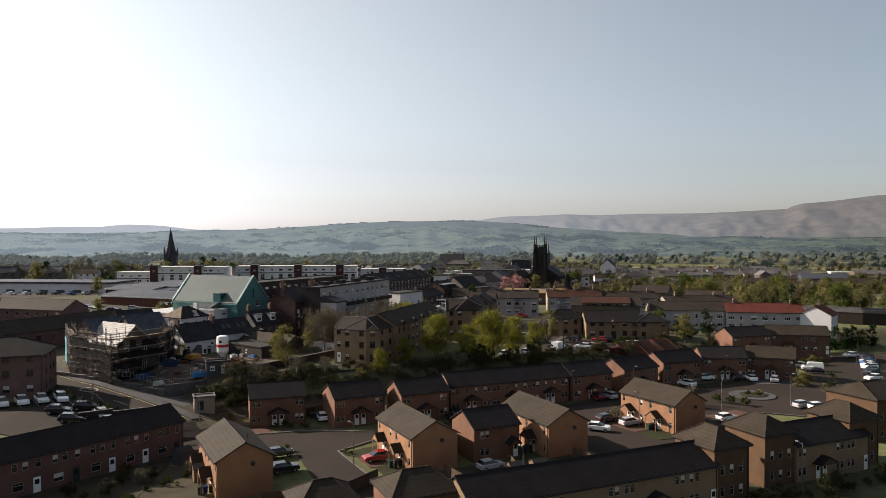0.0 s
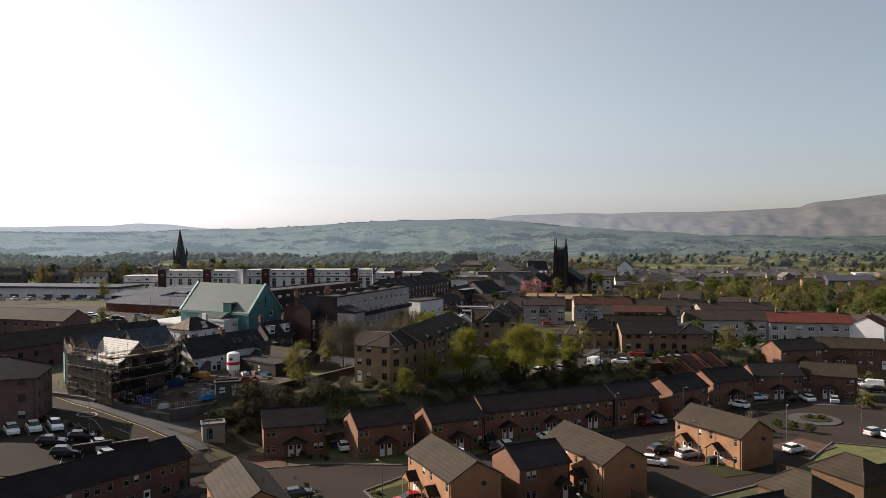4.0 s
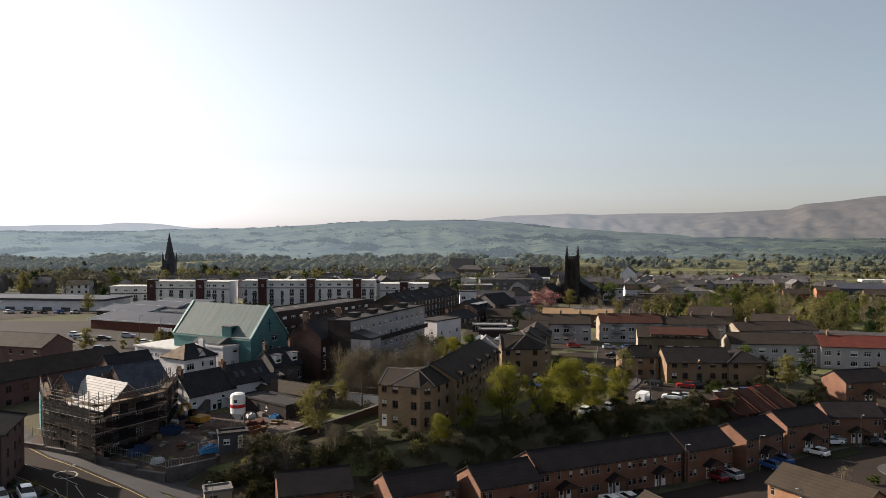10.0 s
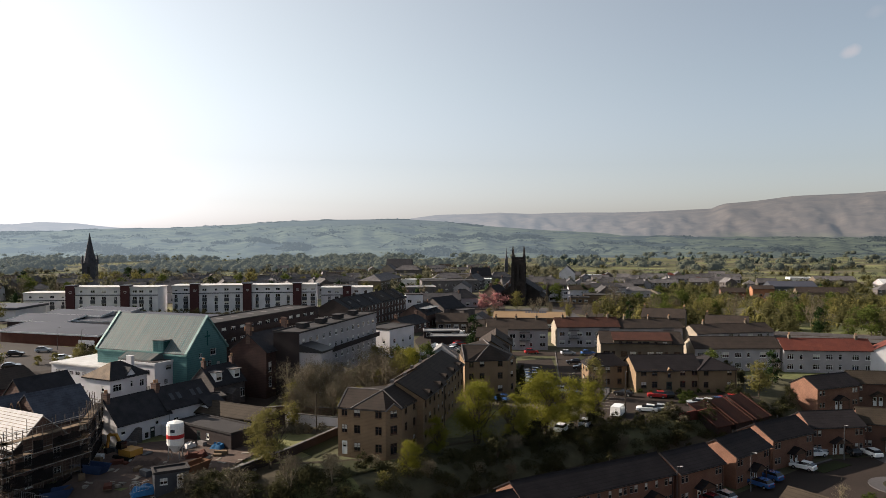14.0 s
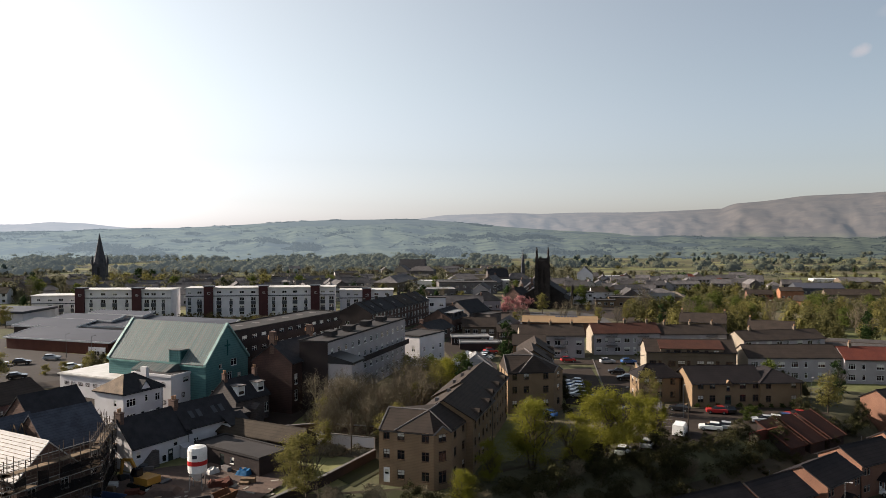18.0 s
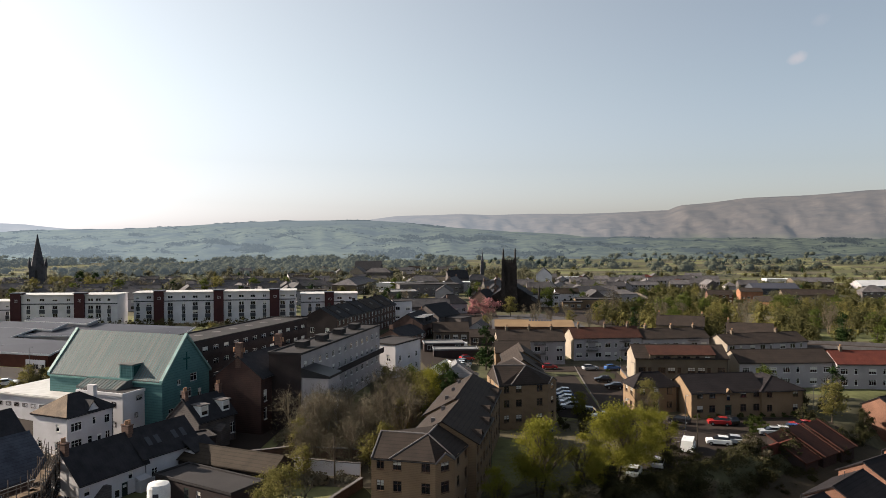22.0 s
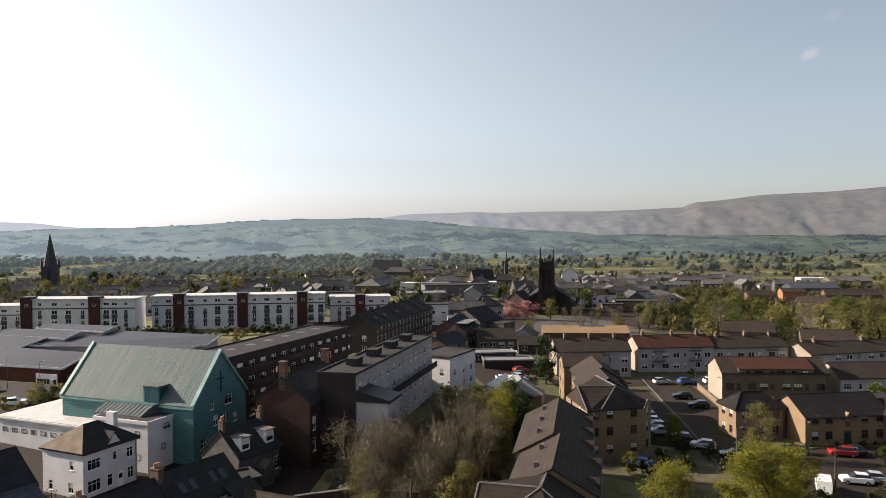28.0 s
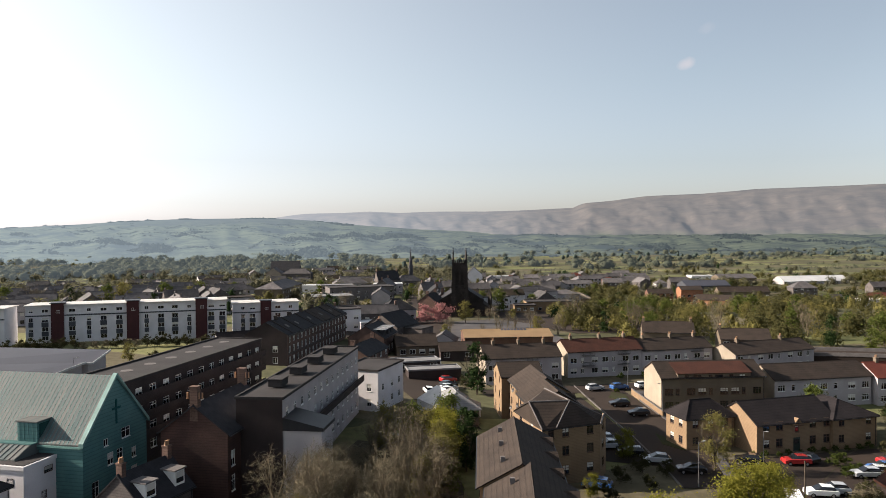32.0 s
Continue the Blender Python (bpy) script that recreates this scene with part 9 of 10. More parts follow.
def heap(name, label, cat, x, y, turn, L, W, h, material, seed):
    """A sagging covered stack: an uneven mound over a rectangle."""
    rs = random.Random(seed)
    g = Geo()
    nx, ny = 7, 6
    for j in range(ny):
        for i in range(nx):
            u, v = i / (nx - 1), j / (ny - 1)
            k = min(u, 1 - u, v, 1 - v)
            g.v.append(((u - 0.5) * L, (v - 0.5) * W, (0 if k == 0 else h * (0.75 + 0.4 * rs.random()))))
    for j in range(ny - 1):
        for i in range(nx - 1):
            g.f.append((j * nx + i, j * nx + i + 1, (j + 1) * nx + i + 1, (j + 1) * nx + i))
    me = g.mesh(name, material)
    ob = new(name, me)
    ob.matrix_basis = pose(x, y, ground(x, y) + 0.1, 0, 0, turn)
    tagged(ob, label, cat)


for a in (("tarpaulin", "bright blue tarpaulin over a heap of materials", "stack", -53.6, 139.6, 30, 3.4, 2.2, 0.9, TARP, 1), ("tarpaulin", "bright blue tarpaulin over a heap of materials", "stack", -48.2, 159.6, 10, 3.0, 2.4, 1.5, TARP, 2), ("tarpaulin", "bright blue tarpaulin over a heap of materials", "stack", -48.8, 157.0, -20, 2.2, 1.6, 0.9, TARP, 3),
          ("spoil_mound", "heap of pale builder's sand", "heap", -57.4, 150.0, 0, 4.5, 3.2, 0.9, SOIL, 4), ("spoil_mound", "heap of reddish rubble", "heap", -51.0, 153.2, 20, 3.5, 2.6, 0.8, BRICK_RED, 5), ("bag_stack", "stack of white aggregate bags", "stack", -61.4, 138.9, 10, 2.4, 1.4, 1.0, SHEET_WHITE, 6), ("bag_stack", "stack of white aggregate bags", "stack", -53.2, 157.6, 50, 2.0, 1.2, 0.9, SHEET_WHITE, 7), ("bag_stack", "pile of white sacks", "stack", -50.6, 143.4, 30, 2.2, 1.6, 0.8, SHEET_WHITE, 8)):
    heap(*a)


def skip(x, y, turn, material, label):
    e = thing("skip", label + " on the site", "skip", pose(x, y, ground(x, y) + 0.12, 0, 0, turn))
    g = Geo()
    lo, hi = [(-1.2, -0.8, 0), (1.2, -0.8, 0), (1.2, 0.8, 0), (-1.2, 0.8, 0)], [(-1.9, -0.9, 1.3), (1.9, -0.9, 1.3), (1.9, 0.9, 1.3), (-1.9, 0.9, 1.3)]
    for i in range(4):
        j = (i + 1) % 4
        g.poly([lo[i], lo[j], hi[j], hi[i]]).poly([Vector(hi[i]) * 0.95, Vector(hi[j]) * 0.95, Vector(lo[j]) * 0.95 + Vector((0, 0, 0.1)), Vector(lo[i]) * 0.95 + Vector((0, 0, 0.1))])
    g.poly(lo[::-1]).poly([Vector(p) * 0.93 + Vector((0, 0, 0.7)) for p in lo])
    part("body", g, material, e)
    part("rim", Geo().box(-1.95, -0.98, 1.27, 1.95, -0.88, 1.38).box(-1.95, 0.88, 1.27, 1.95, 0.98, 1.38), material, e)


skip(-65.4, 141.0, 30, SKIP, "blue builder's skip")
skip(-62.5, 146.0, -20, SKIP, "blue builder's skip")
skip(-49.0, 146.5, 60, mat("skip_rust", (0.13, 0.065, 0.035)), "rusty brown builder's skip")
for i in range(26):
    x, y = rng.uniform(-66, -47), rng.uniform(139, 160)
    if ground(x, y) > 5.2 and (x + 53.4) ** 2 + (y - 151.4) ** 2 > 9:
        L, W, h = rng.uniform(0.8, 2.2), rng.uniform(0.6, 1.2), rng.uniform(0.3, 0.9)
        e = thing("pallet_stack", "pallet of building blocks and timber", "pallet", pose(x, y, ground(x, y) + 0.1, 0, 0, rng.uniform(0, 180)), "pallets on the building site")
        part("pallet", Geo().box(-L / 2, -W / 2, 0, L / 2, W / 2, 0.12), PLANK, e)
        part("load", Geo().box(-L / 2 + 0.05, -W / 2 + 0.05, 0.12, L / 2 - 0.05, W / 2 - 0.05, 0.12 + h), rng.choice((CONCRETE, PLANK, BRICK_RED, SHEET_WHITE, GREY_CLAD)), e)
cab = building("site_cabin", "dark flat-roofed site cabin", "cabin", -50.6, 140.6, 25, 4.2, 2.4, 8.4, 8.4, GREY_CLAD, FELT, "flat", z0=6.1, wins={"f": [(-1, 0.9, 0.9, 0.8), (1, 0.1, 0.8, 1.9, "door")]})
fence = thing("site_fence", "grey temporary mesh fence along the retaining wall", "fence", pose(0, 0, 0))
fp = [(-83, 142.6), (-67.5, 136.6), (-57.8, 133.4), (-52.6, 138.4)]
for a, b in zip(fp, fp[1:]):
    a, b = Vector(a), Vector(b)
    n = int((b - a).length / 2.0)
    for i in range(n):
        p, q = a + (b - a) * i / n, a + (b - a) * (i + 1) / n
        z = max(ground(*p), ground(*q)) + 1.7
        g = Geo().tube((*p, z), (*p, z + 1.3), 0.03, 0.03, 5).tube((*p, z + 1.25), (*q, z + 1.25), 0.025, 0.025, 5).tube((*p, z + 0.2), (*q, z + 0.2), 0.02, 0.02, 5)
        for k in range(1, 6):
            m = p + (q - p) * k / 6
            g.tube((*m, z + 0.2), (*m, z + 1.25), 0.012, 0.012, 4)
        part("fence_panel", g, LIGHT_STEEL, fence)
mq = thing("marquee", "white gabled marquee roof beside the flats", "marquee", pose(-11.6, 229.5, ground(-11.6, 229.5), 0, 0, 15))
part("canopy", Geo().prism([(-4.2, -4.5, 2.3), (0, -4.5, 4.3), (4.2, -4.5, 2.3), (4.2, -4.5, 2.15), (0, -4.5, 4.15), (-4.2, -4.5, 2.15)], (0, 9, 0)), SHEET_WHITE, mq)
for s in (-1, 1):
    part("side_wall", Geo().box(s * 4.1 - 0.05, -4.4, -0.3, s * 4.1 + 0.05, 4.4, 2.3), WHITE, mq)
part("end_wall", Geo().prism([(-4.1, -4.4, -0.3), (4.1, -4.4, -0.3), (4.1, -4.4, 2.3), (0, -4.4, 4.2), (-4.1, -4.4, 2.3)], (0, 0.05, 0)), WHITE, mq)
for x, y, r, c in ((-38.6, 101.0, 30, PLANK), (-36.8, 97.0, 30, PLANK), (5.2, 99.4, 25, PLANK), (-42.4, 104.2, 50, GREY_CLAD), (8.4, 100.8, 25, PLANK)):
    e = thing("garden_shed", "small timber garden shed", "shed", pose(x, y, ground(x, y), 0, 0, r))
    part("wall", Geo().box(-1.1, -0.9, -0.3, 1.1, 0.9, 1.9).prism([(-1.1, -0.9, 1.9), (-1.1, 0.9, 1.9), (-1.1, 0, 2.35)], (2.2, 0, 0)), c, e)
    part("roof", gable_roof(2.2, 1.8, 1.9, 2.4, 0.15, 0.1, 0.05), FELT, e)

# ---- timber garden fences, wheelie bins and bay lines of the estate ----
FENCE_WOOD = mat("weathered_fence_boards", (0.075, 0.05, 0.036), (0.05, 0.035, 0.026), rough=0.9, rnd=0.2, bump=0.3)
BIN_MATS = [mat("bin_" + n, c, rough=0.5, bump=0) for n, c in (("green", (0.02, 0.05, 0.025)), ("blue", (0.02, 0.03, 0.08)), ("brown", (0.05, 0.03, 0.02)))]


def garden_fence(pts):
    e = thing("garden_fence", "weathered brown timber garden fence", "fence", pose(pts[0][0], pts[0][1], 0), "timber garden fences")
    o = Vector((*pts[0], 0))
    for a, b in zip(pts, pts[1:]):
        a, b = Vector((*a, 0)), Vector((*b, 0))
        n = max(1, round((b - a).length / 1.9))
        for i in range(n):
            p, q = a + (b - a) * i / n, a + (b - a) * (i + 1) / n
            zp, zq = ground(p.x, p.y), ground(q.x, q.y)
            s = Vector((-(b - a).y, (b - a).x, 0)).normalized() * 0.05
            p, q = p - o, q - o
            part("fence_panel", Geo().prism([p + Vector((0, 0, zp)), q + Vector((0, 0, zq)), q + Vector((0, 0, zq + 1.65)), p + Vector((0, 0, zp + 1.65))], s), FENCE_WOOD, e)
            part("post", Geo().box(p.x - 0.06, p.y - 0.06, zp - 0.2, p.x + 0.06, p.y + 0.06, zp + 1.75), FENCE_WOOD, e)


for f in ([(-26, 88), (-16, 93), (-13.2, 98)], [(-4.5, 100.5), (-1.5, 95.5), (6, 99), (4.6, 105)], [(14, 108.6), (19.5, 101.5), (27, 105.5)], [(-31, 131.5), (-27.5, 136)], [(-16.4, 133.5), (-19, 137.6)], [(37.0, 121.0), (41.5, 113.6), (49.5, 117.4)], [(26.8, 157.6), (24.4, 161)]):
    garden_fence(f)


def wheelie_bin(x, y, k, turn):
    e = thing("wheelie_bin", "%s plastic wheelie bin by a house wall" % ("green", "blue", "brown")[k], "bin", pose(x, y, ground(x, y) + 0.08, 0, 0, turn), "wheelie bins")
    part("body", Geo().prism([(-0.22, -0.25, 0.06), (0.22, -0.25, 0.06), (0.28, -0.3, 0.95), (-0.28, -0.3, 0.95)], (0, 0.55, 0)), BIN_MATS[k], e)
    part("lid", Geo().prism([(-0.3, -0.33, 0.95), (-0.3, 0.3, 1.0), (-0.3, 0.3, 1.07), (-0.3, -0.33, 1.0)], (0.6, 0, 0)), BIN_MATS[k], e)


for x, y, t in ((-29.6, 130.2, 20), (-15.9, 130.6, 29), (-4.6, 134.6, 28), (16.2, 148.0, 29), (26.6, 153.6, 30), (38.0, 161.8, 30), (-35.0, 91.6, 30), (-12.2, 103.2, 28), (6.6, 110.6, 28), (28.6, 124.6, 30), (-3.8, 113.2, 29)):
    for k in range(3):
        wheelie_bin(x + 0.7 * k * math.cos(radians(t)), y + 0.7 * k * math.sin(radians(t)), k, t)
for x, y, t, n in ((-62, 108.6, 115, 6), (-74, 116, 132, 6), (21.6, 182.0, 160, 7), (93.5, 176, 110, 8), (6.9, 204.0, 172, 7)):
    for i in range(n):
        c, s_ = math.cos(radians(t - 90)), math.sin(radians(t - 90))
        ribbon("bay_line", [(x + 2.5 * i * c, y + 2.5 * i * s_), (x + 2.5 * i * c + 4.6 * math.cos(radians(t)), y + 2.5 * i * s_ + 4.6 * math.sin(radians(t)))], 0.1, PAINT_WHITE, 0.15, "worn white parking bay line", "road marking")


# loose stone, offcuts and broken block about the building site
rr = random.Random(31)
rub = Geo()
for i in range(260):
    x, y = rr.uniform(-63, -41), rr.uniform(134, 158)
    if y < 134 + (x + 63) * 0.45 or y > 146 + (x + 63) * 0.55:
        continue
    z, a, l, w, h = ground(x, y), rr.uniform(0, 3.14), rr.uniform(0.15, 0.75), rr.uniform(0.12, 0.4), rr.uniform(0.08, 0.4)
    c, d = math.cos(a), math.sin(a)
    rub.prism([(x - l * c + w * d, y - l * d - w * c, z), (x + l * c + w * d, y + l * d - w * c, z), (x + l * c - w * d, y + l * d + w * c, z), (x - l * c - w * d, y - l * d + w * c, z)], (rr.uniform(-0.05, 0.05), rr.uniform(-0.05, 0.05), h))
tagged(new("rubble", rub.mesh("rubble", mat("pale_rubble", (0.26, 0.235, 0.2), (0.12, 0.105, 0.09), scale=0.3, fine=4, contrast=0.8))), "loose stone and offcuts strewn over the site", "rubble", kind="stuff")


# ---- the town beyond: ordinary houses, sheds and shops ----
def glazing(e, wins, W):
    """The few windows of a far house, too small to pick apart."""
    g = Geo()
    for u, z, w, h, *_ in wins:
        for s in (-1, 1):
            g.box(u - w / 2, s * (W / 2 + 0.02) - 0.02, z, u + w / 2, s * (W / 2 + 0.02) + 0.02, z + h)
    tagged(part("glazing", g, GLASS, e), kind="stuff")


def far_house(label, L, W, h, r, wall, roof, kind, stacks=1):
    n = max(2, int(L / 3))
    w = {"f": grid(spread(n, L, 1.4), [0.9] + ([3.5] if h > 4.5 else []), 1.2, 1.2)}
    e = building("house", label, "house", 0, 0, 0, L, W, h, r, wall, roof, kind, z0=0.0, wins={}, gutter=False, foot=3.0, sill=False, far=True, chimneys=[(s * (L / 2 - 0.6) if kind == "gable" else 0, 0, r, 0.8, 0.5, 0.6, 0, STONE_GREY) for s in ((1,) if stacks == 1 else (-1, 1))], group="houses of the town")
    glazing(e, w["f"], W)
    return e


BRICK_ORANGE = mat("bright_orange_brick", (0.264, 0.1235, 0.07), (0.1936, 0.095, 0.055), scale=0.4, fine=14, course=0.075)
ROOF_PALE = mat("pale_sheet_roof", (0.5, 0.5, 0.5), (0.4, 0.4, 0.41), scale=0.15, rough=0.6)
ROOF_GREY = mat("mid_grey_roof", (0.16, 0.16, 0.165), (0.11, 0.11, 0.115), scale=0.15, rough=0.8)
TAN_TILE = mat("pale_tan_tiles", (0.2, 0.165, 0.125), (0.15, 0.122, 0.095), scale=0.4, course=0.3)
# slate of the far roofs, haze put in as a lighter base colour
FAR_SLATE = mat("hazed_grey_slate", (0.1008, 0.093, 0.09346), (0.0585, 0.054, 0.05664), scale=0.4, fine=6, course=0.11, bump=0.4, rnd=0.35)
FAR_H = [
    far_house("harled bungalow with grey hipped roof", 11, 9, 2.8, 5.6, HARL, FAR_SLATE, "hip"),
    far_house("two-storey harled house with slate roof", 12, 8, 5.2, 7.8, HARL_CREAM, FAR_SLATE, "gable", 2),
    far_house("stone house with dark slate roof", 14, 8.5, 5.6, 8.6, STONE_GREY, FAR_SLATE, "gable", 2),
    far_house("red brick house with red tiled roof", 10, 8, 5.0, 7.6, BRICK_BROWN, TILE_RED, "hip"),
    far_house("white house with brown tiled roof", 13, 8, 5.0, 7.4, WHITE, TILE_BROWN, "gable"),
    far_house("grey terrace with brown tiled roof", 22, 8, 5.0, 7.4, HARL, FAR_SLATE, "gable", 2),
]
used = []


def free(x, y, d):
    return all((x - a) ** 2 + (y - b) ** 2 > d * d for a, b in used)


def settle_houses(n, x0, x1, y0, y1, kinds, d, turn):
    k = tries = 0
    while k < n and tries < 4000:
        tries += 1
        x, y = rng.uniform(x0, x1), rng.uniform(y0, y1)
        if free(x, y, d) and (x - 32) ** 2 + (y - 395) ** 2 > 1300 and (x + 232) ** 2 + (y - 560) ** 2 > 900 and not (16 + (y - 380) * 0.11 < x < 40 + (y - 380) * 0.13):
            used.append((x, y))
            o = copy_thing(FAR_H[rng.choice(kinds)], pose(x, y, ground(x, y), 0, 0, turn + rng.choice((0, 90, 0, 180)) + rng.uniform(-8, 8)))
            k += 1


# the town beyond: larger buildings that can be told apart
TOWN = [
    ("white gabled hall with bright front", 117.5, 668.0, 76, 22, 13, 9.4, WHITE, SLATE, 5, 2, "gable", 15.2),
    ("long low retail shed with white metal roof", 384.0, 606.0, -4, 58, 16, 2.6, HARL, ROOF_PALE, 12, 1, "gable", 6.4),
    ("grey stone house with hipped slate roof", 298.0, 512.0, -20, 15, 12, 5.6, STONE_GREY, FAR_SLATE, 4, 2, "hip", 9.6),
    ("long brown terrace with tiled roof", 252.0, 511.0, -14, 32, 9, 4.4, HARL_BROWN, TILE_GREY, 8, 1, "gable", 7.4),
    ("low brown brick flats with tiled roof", 208.0, 466.0, -42, 30, 9, 4.2, BRICK_TAN, TILE_GREY, 8, 1, "gable", 6.8),
    ("orange brick flats of three storeys", 203.0, 493.0, -14, 13, 10, 8.4, BRICK_ORANGE, TILE_GREY, 4, 3, "gable", 10.2),
    ("orange brick flats with a lower wing", 189.0, 504.0, -14, 15, 9, 5.6, BRICK_BROWN, TILE_GREY, 4, 2, "gable", 8.0),
    ("grey sheds of a small industrial estate", 262.0, 569.0, -10, 32, 18, 4.4, GREY_CLAD, STEEL_ROOF, 8, 1, "gable", 7.6),
    ("pale sheds of a small industrial estate", 335.0, 637.0, -8, 32, 16, 4.0, HARL_BROWN, FAR_SLATE, 8, 1, "gable", 7.0),
    ("low white shed behind the workshops", 326.0, 672.0, -10, 20, 12, 4.0, WHITE, ROOF_PALE, 5, 1, "flat", None),
    ("grey library with black hipped roof and pale fronts", 99.0, 485.0, -4, 26, 14, 7.4, HARL, SLATE, 7, 2, "hip", 9.6),
    ("grey wing of the library", 122.0, 494.0, -4, 16, 13, 7.0, HARL, FAR_SLATE, 4, 2, "hip", 9.2),
    ("tan flat-roofed health centre", 80.0, 413.0, -12, 20, 12, 4.6, BUFF, FELT, 5, 1, "flat", None),
    ("low tan annex of the health centre", 66.0, 405.0, -12, 9, 8, 3.2, BUFF, FELT, 3, 1, "flat", None),
    ("small restaurant with pale hipped roof", 132.0, 497.0, -25, 15, 12, 4.6, BUFF, TAN_TILE, 4, 1, "hip", 7.6),
    ("stone school with pale slate gables", -39.0, 757.0, 77, 14, 13, 8.0, HARL_CREAM, FAR_SLATE, 4, 2, "gable", 12.6),
    ("long stone school range with hipped slate roof", -20.0, 740.0, -12, 24, 12, 8.2, STONE_GREY, FAR_SLATE, 7, 2, "hip", 12.2),
    ("dark hall with steep slate roof behind the school", -29.0, 790.0, -10, 26, 14, 9.0, STONE_SPIRE, SLATE, 6, 2, "gable", 17.0),
    ("long harled hall with grey hipped roof", -38.0, 520.0, 74, 44, 15, 6.4, HARL_BROWN, FAR_SLATE, 12, 2, "hip", 10.0),
    ("flat-roofed block with bright white parapets", -19.0, 594.0, -12, 18, 12, 4.6, WHITE, ROOF_PALE, 5, 1, "flat", None),
    ("cream offices with dark glazed corner", 19.0, 632.0, -14, 24, 14, 8.4, HARL_CREAM, FELT, 6, 2, "flat", None),
    ("bright white shop with flat roof", 36.0, 622.0, -14, 12, 12, 8.0, WHITE, ROOF_PALE, 3, 2, "flat", None),
    ("grey flat-roofed offices with white bands", -16.0, 454.0, 4, 22, 16, 4.6, CONCRETE, ROOF_GREY, 6, 1, "flat", None),
    ("long grey concrete shopping block", 6.0, 512.0, 4, 36, 18, 7.2, CONCRETE, FELT, 8, 2, "flat", None),
    ("pale flat-roofed shop row", 30.0, 560.0, -6, 18, 12, 6.6, HARL, ROOF_PALE, 5, 2, "flat", None),
    ("white flat-roofed shop behind the high street", -2.0, 566.0, 2, 20, 12, 6.0, HARL_CREAM, ROOF_GREY, 6, 2, "flat", None),
    ("brown house with tiled roof by the car lot", 259.0, 442.0, -14, 11, 8, 3.8, HARL_BROWN, FAR_SLATE, 4, 1, "gable", 7.0),
    ("low white showroom with flat roof", 240.0, 398.0, -10, 18, 10, 3.4, WHITE, ROOF_PALE, 5, 1, "flat", None),
    ("red-roofed depot at the edge of town", 280.0, 424.0, -14, 22, 12, 4.0, BRICK_RED, TILE_RED, 5, 1, "gable", 7.0),
    ("white shed with flat roof beyond the hall", 152.0, 704.0, -4, 18, 10, 5.2, WHITE, ROOF_PALE, 4, 1, "flat", None),
]
for q in TOWN:
    ct, sn = math.cos(radians(q[3])), math.sin(radians(q[3]))
    used.extend((q[1] + ct * d, q[2] + sn * d) for d in (-q[4] / 2, 0.0, q[4] / 2))
settle_houses(60, -170, -64, 368, 570, (1, 2, 2, 5, 0), 17, 15)
settle_houses(62, -380, -90, 390, 700, (1, 2, 0, 4), 24, 15)
settle_houses(26, -180, 60, 570, 900, (0, 1, 5, 4), 24, 10)
settle_houses(34, 125, 262, 585, 705, (3, 5, 2, 0, 1, 2), 15, -10)
settle_houses(12, 62, 130, 505, 640, (5, 2, 0, 1), 20, -10)
settle_houses(10, 290, 520, 450, 620, (5, 2, 0), 30, -12)
settle_houses(8, 44, 100, 396, 470, (5, 2, 4), 22, -6)
done(*FAR_H)


def block(label, x, y, rot, L, W, h, wall, roof, n=6, storeys=2, kind="flat", ridge=None, name="commercial_building"):
    z = ground(x, y)
    building(name, label, "building", x, y, rot, L, W, z + h, z + (ridge or h), wall, roof, kind, z0=z, chimneys=[(s * (L / 2 - 0.6), 0, (ridge or h), 1.2, 0.6, 1.1, 0, STONE) for s in (-1, 1)] if kind == "gable" and wall in (STONE, STONE_GREY) else (), wins={"f": grid(spread(n, L, 1.6), [1.0 + 3.0 * i for i in range(storeys) if 2.4 + 3.0 * i < h], 1.6, 1.3)}, gutter=False, foot=3, far=True)


for q in ((-60, 412, 12, 20, 10, 6.5, HARL, TILE_GREY, 5), (54, 420, -6, 18, 10, 6.0, WHITE, FELT, 5), (-90, 452, 14, 26, 10, 6.5, STONE_GREY, SLATE, 7)):
    x, y, rt, L, W, h, wl, rf, n = q
    block("flat-roofed two-storey shop or office in the town", x, y, rt, L, W, h, wl, rf, n, 2)
for q in TOWN:
    block(*q)
# shops and halls near the church and the main street
block("low slated back shop beside the white block", -20.5, 283.0, 62, 15, 8, 2.6, STONE, SLATE, 4, 1, "gable", 4.8)
block("low flat-roofed yard building with dark walls", -9.5, 271.5, 0, 11, 6, 2.6, BRICK_DARK, ROOF_GREY, 2, 1)
block("low dark garage row with pale roof edge", -7.0, 263.0, -2, 12, 5, 2.3, BRICK_DARK, ROOF_GREY, 2, 1)
block("low grey-brown workshop with tiled roof", -4.6, 296.2, -3, 11, 9, 3.2, HARL_BROWN, TILE_GREY, 4, 1, "gable", 5.6)
block("dark shed with shopfront and tiled roof", 5.2, 290.5, -4, 9, 8, 2.7, BRICK_DARK, TILE_GREY, 2, 1, "gable", 4.4)
block("small white house with dark tiled roof", -50.5, 301.0, 14, 13, 7, 2.9, WHITE, TILE, 4, 1, "gable", 5.6)
pub = building("public_house", "red-brown stone house with white-edged dormers", "building", -15.4, 301.5, 66, 14, 10, 11.2, 14.2, STONE, SLATE, z0=6.3, wins={"f": grid([-4.6, -1.5, 1.6, 4.6], [0.9], 1.1, 1.5), "l": grid([-2.2, 2.2], [0.9], 0.9, 1.4)}, chimneys=[(6.2, 0, 7.4, 1.0, 0.7, 1.2, 2, STONE)], foot=3)
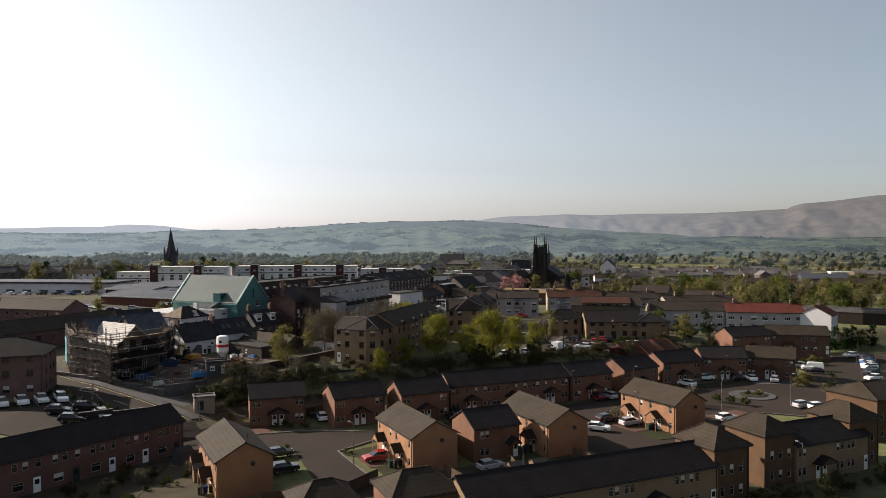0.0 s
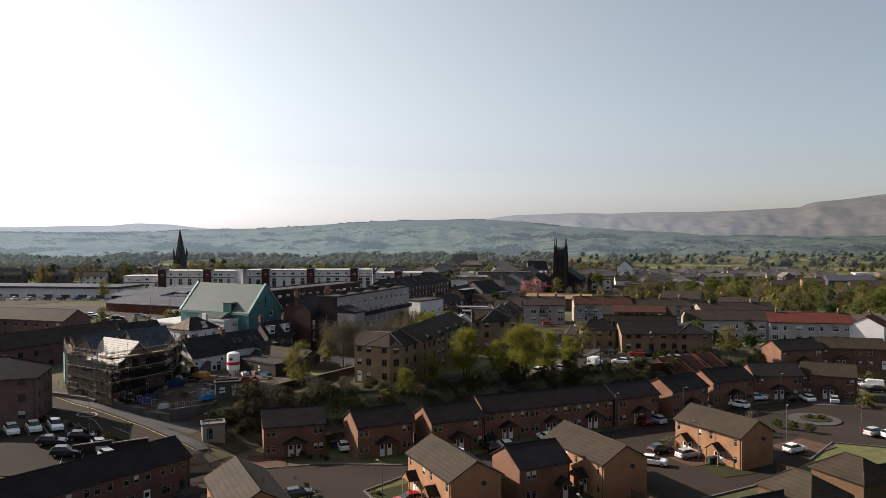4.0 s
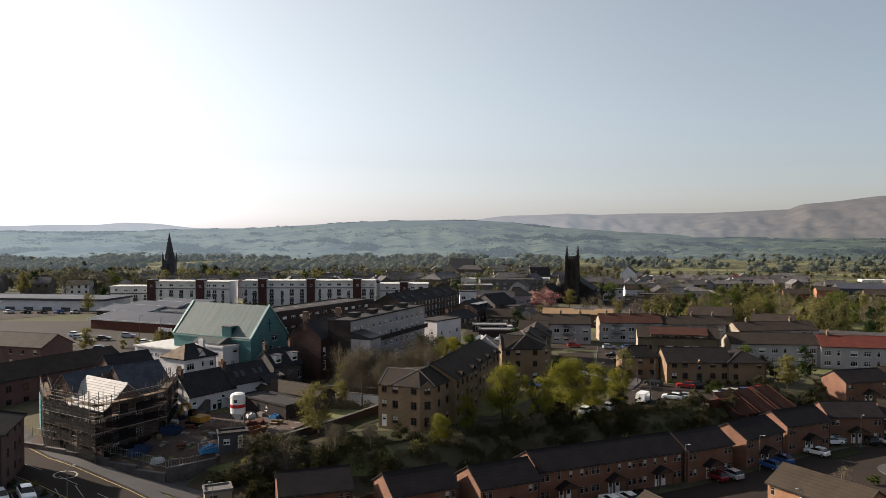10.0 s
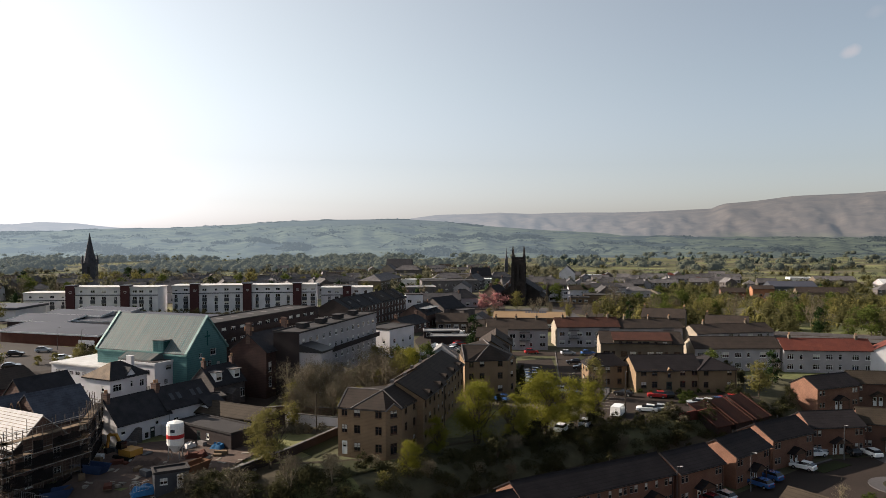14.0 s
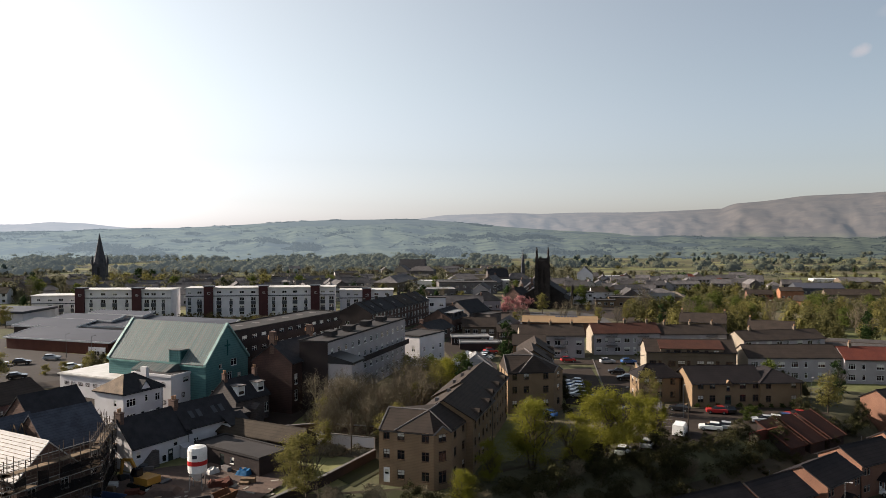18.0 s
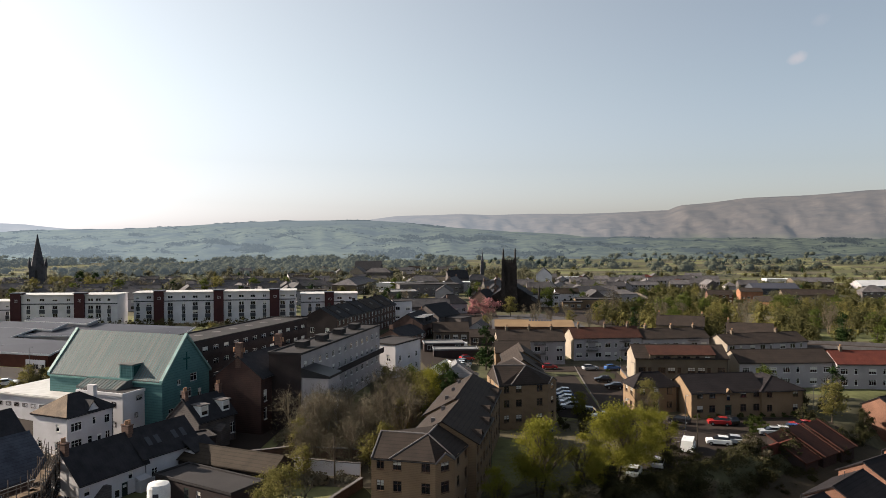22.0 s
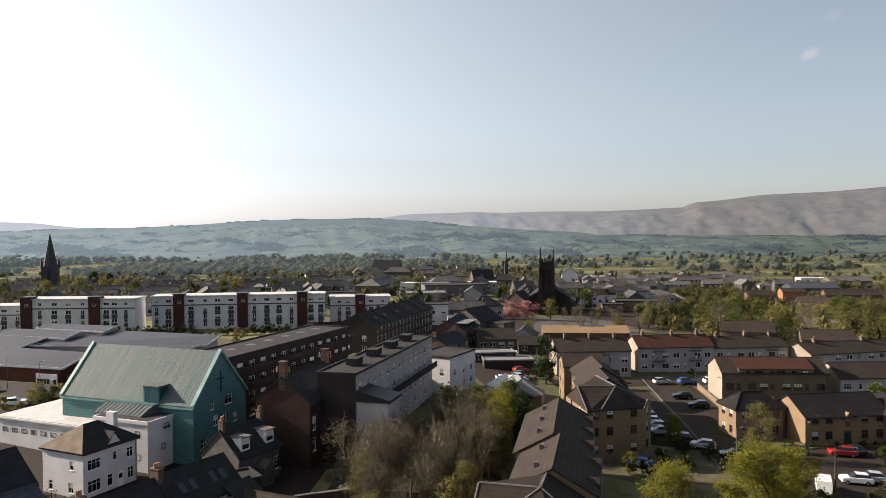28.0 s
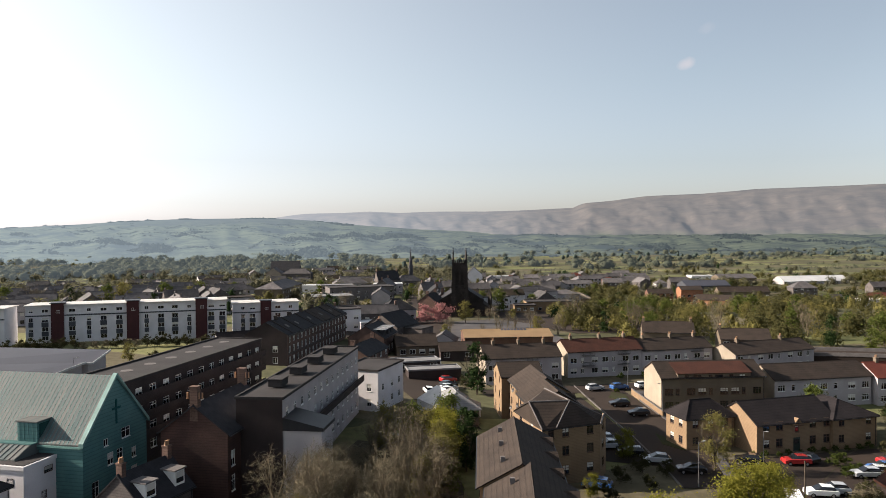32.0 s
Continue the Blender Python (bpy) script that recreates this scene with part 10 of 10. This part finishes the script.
for u in (-4.2, -0.6, 3.0):
    dmr = part("dormer", Geo().box(u - 0.95, -4.7, 4.6, u + 0.95, -1.4, 6.9), SLATE, pub, "slate-hung box dormer")
    part("dormer_roof", Geo().box(u - 1.2, -5.0, 6.9, u + 1.2, -1.2, 7.08), ROOF_GREY, dmr)
    part("fascia", Geo().box(u - 1.22, -5.06, 6.86, u + 1.22, -5.0, 7.1).box(u - 1.26, -5.0, 6.86, u - 1.2, -1.2, 7.1), WHITE, dmr, "white painted fascia")
    part("window", far_window(1.2, 1.2, PVC), None, dmr, "", Matrix.Translation((u, -4.7, 5.3)))
slated = building("hall", "grey-harled gabled hall with black slate roof", "hall", -6.8, 322.0, 50, 13, 11.5, 11.2, 14.9, STONE_GREY, SLATE, z0=6.2, wins={"f": grid([-3.5, 0.5, 4.0], [1.2], 0.9, 1.6), "l": grid([2.6], [1.2], 0.8, 1.3)}, foot=3)
part("wing", Geo().box(-2.5, -12.0, -2, 4.5, -5.75, 4.4), STONE_GREY, slated, "flat-roofed side wing")
part("wing_roof", Geo().box(-2.7, -12.2, 4.4, 4.7, -5.76, 4.65), FELT, slated)
part("window", far_window(1.0, 1.2, PVC), None, slated, "", Matrix.Translation((0.6, -12.0, 2.0)))
block("white rendered block behind the tenements", -17.6, 345.0, 3, 7.0, 8, 7.2, WHITE, FELT, 2, 2)
block("low shop with pale flat roof", -11.0, 340.0, 0, 7, 7, 3.6, HARL, ROOF_PALE, 2, 1)
block("grey slated low row behind the tenements", -8.5, 372, 2, 24, 8, 3.6, STONE_GREY, FAR_SLATE, 7, 1, "gable", 6.4)
block("dark slated hall with pale front by the high street", 5.4, 385, 8, 13, 10, 4.2, HARL, SLATE, 4, 1, "hip", 8.0)
block("red sandstone house beside the church", 22.5, 398, 60, 12, 8, 6.0, STONE, SLATE, 4, 2, "gable", 9.4)
for q in ((32.0, 418, 76, 15, 8, 5.0, STONE, SLATE, 4, 2, "gable", 8.6), (35.5, 442, 76, 13, 8, 4.6, HARL, SLATE, 4, 2, "gable", 8.0), (40.0, 466, 80, 17, 9, 5.4, STONE_GREY, SLATE, 5, 2, "gable", 9.2), (43.5, 494, 10, 12, 9, 5.2, STONE_GREY, FAR_SLATE, 3, 2, "gable", 9.6), (48.0, 520, 82, 18, 9, 5.6, HARL, SLATE, 5, 2, "gable", 9.4), (57.0, 556, 80, 20, 9, 5.6, STONE_GREY, FAR_SLATE, 6, 2, "gable", 9.8), (25.0, 540, 70, 20, 10, 6.2, STONE_GREY, FAR_SLATE, 6, 2, "gable", 10.4), (12.0, 470, 80, 18, 9, 5.0, HARL, FAR_SLATE, 5, 2, "gable", 8.0), (34.0, 590, 8, 15, 10, 8.5, STONE_GREY, SLATE, 4, 2, "gable", 14.0), (50.0, 600, 12, 18, 10, 6.5, STONE_GREY, FAR_SLATE, 5, 2, "hip", 10.5), (10.0, 600, 6, 22, 11, 6.0, HARL, FAR_SLATE, 6, 2, "hip", 9.8)):
    block("slated stone house or shop on the high street", *q)
for x, y, sd in ((19, 400, 0), (28, 402, 180), (23, 428, 0), (32, 432, 180), (27, 462, 0), (30, 494, 0), (40, 500, 180), (35, 536, 0), (46, 548, 180)):
    lamp_post(x, y, sd, 9.0)
block("small grey gabled hut in the yard", 6.0, 306, 70, 8, 7, 3.0, HARL, FAR_SLATE, 2, 1, "gable", 5.2)
st = thing("church", "small grey steeple far down the high street", "church", pose(61.8, 648.7, ground(61.8, 648.7)))
part("tower", Geo().box(-1.35, -1.35, -3, 1.35, 1.35, 17), STONE_SPIRE, st)
part("belfry", Geo().box(-1.05, -1.05, 17, 1.05, 1.05, 20), STONE_SPIRE, st)
part("spire", Geo().lathe([(1.3, 20), (0.6, 23), (0.06, 29.4)], 8), STONE_SPIRE, st)
done(lime_a, lime_b, mid_a, mid_b, olive_a, olive_b, bare_a, bare_b, dark_a, bush_a, bush_b, bush_c, bush_d, pink)
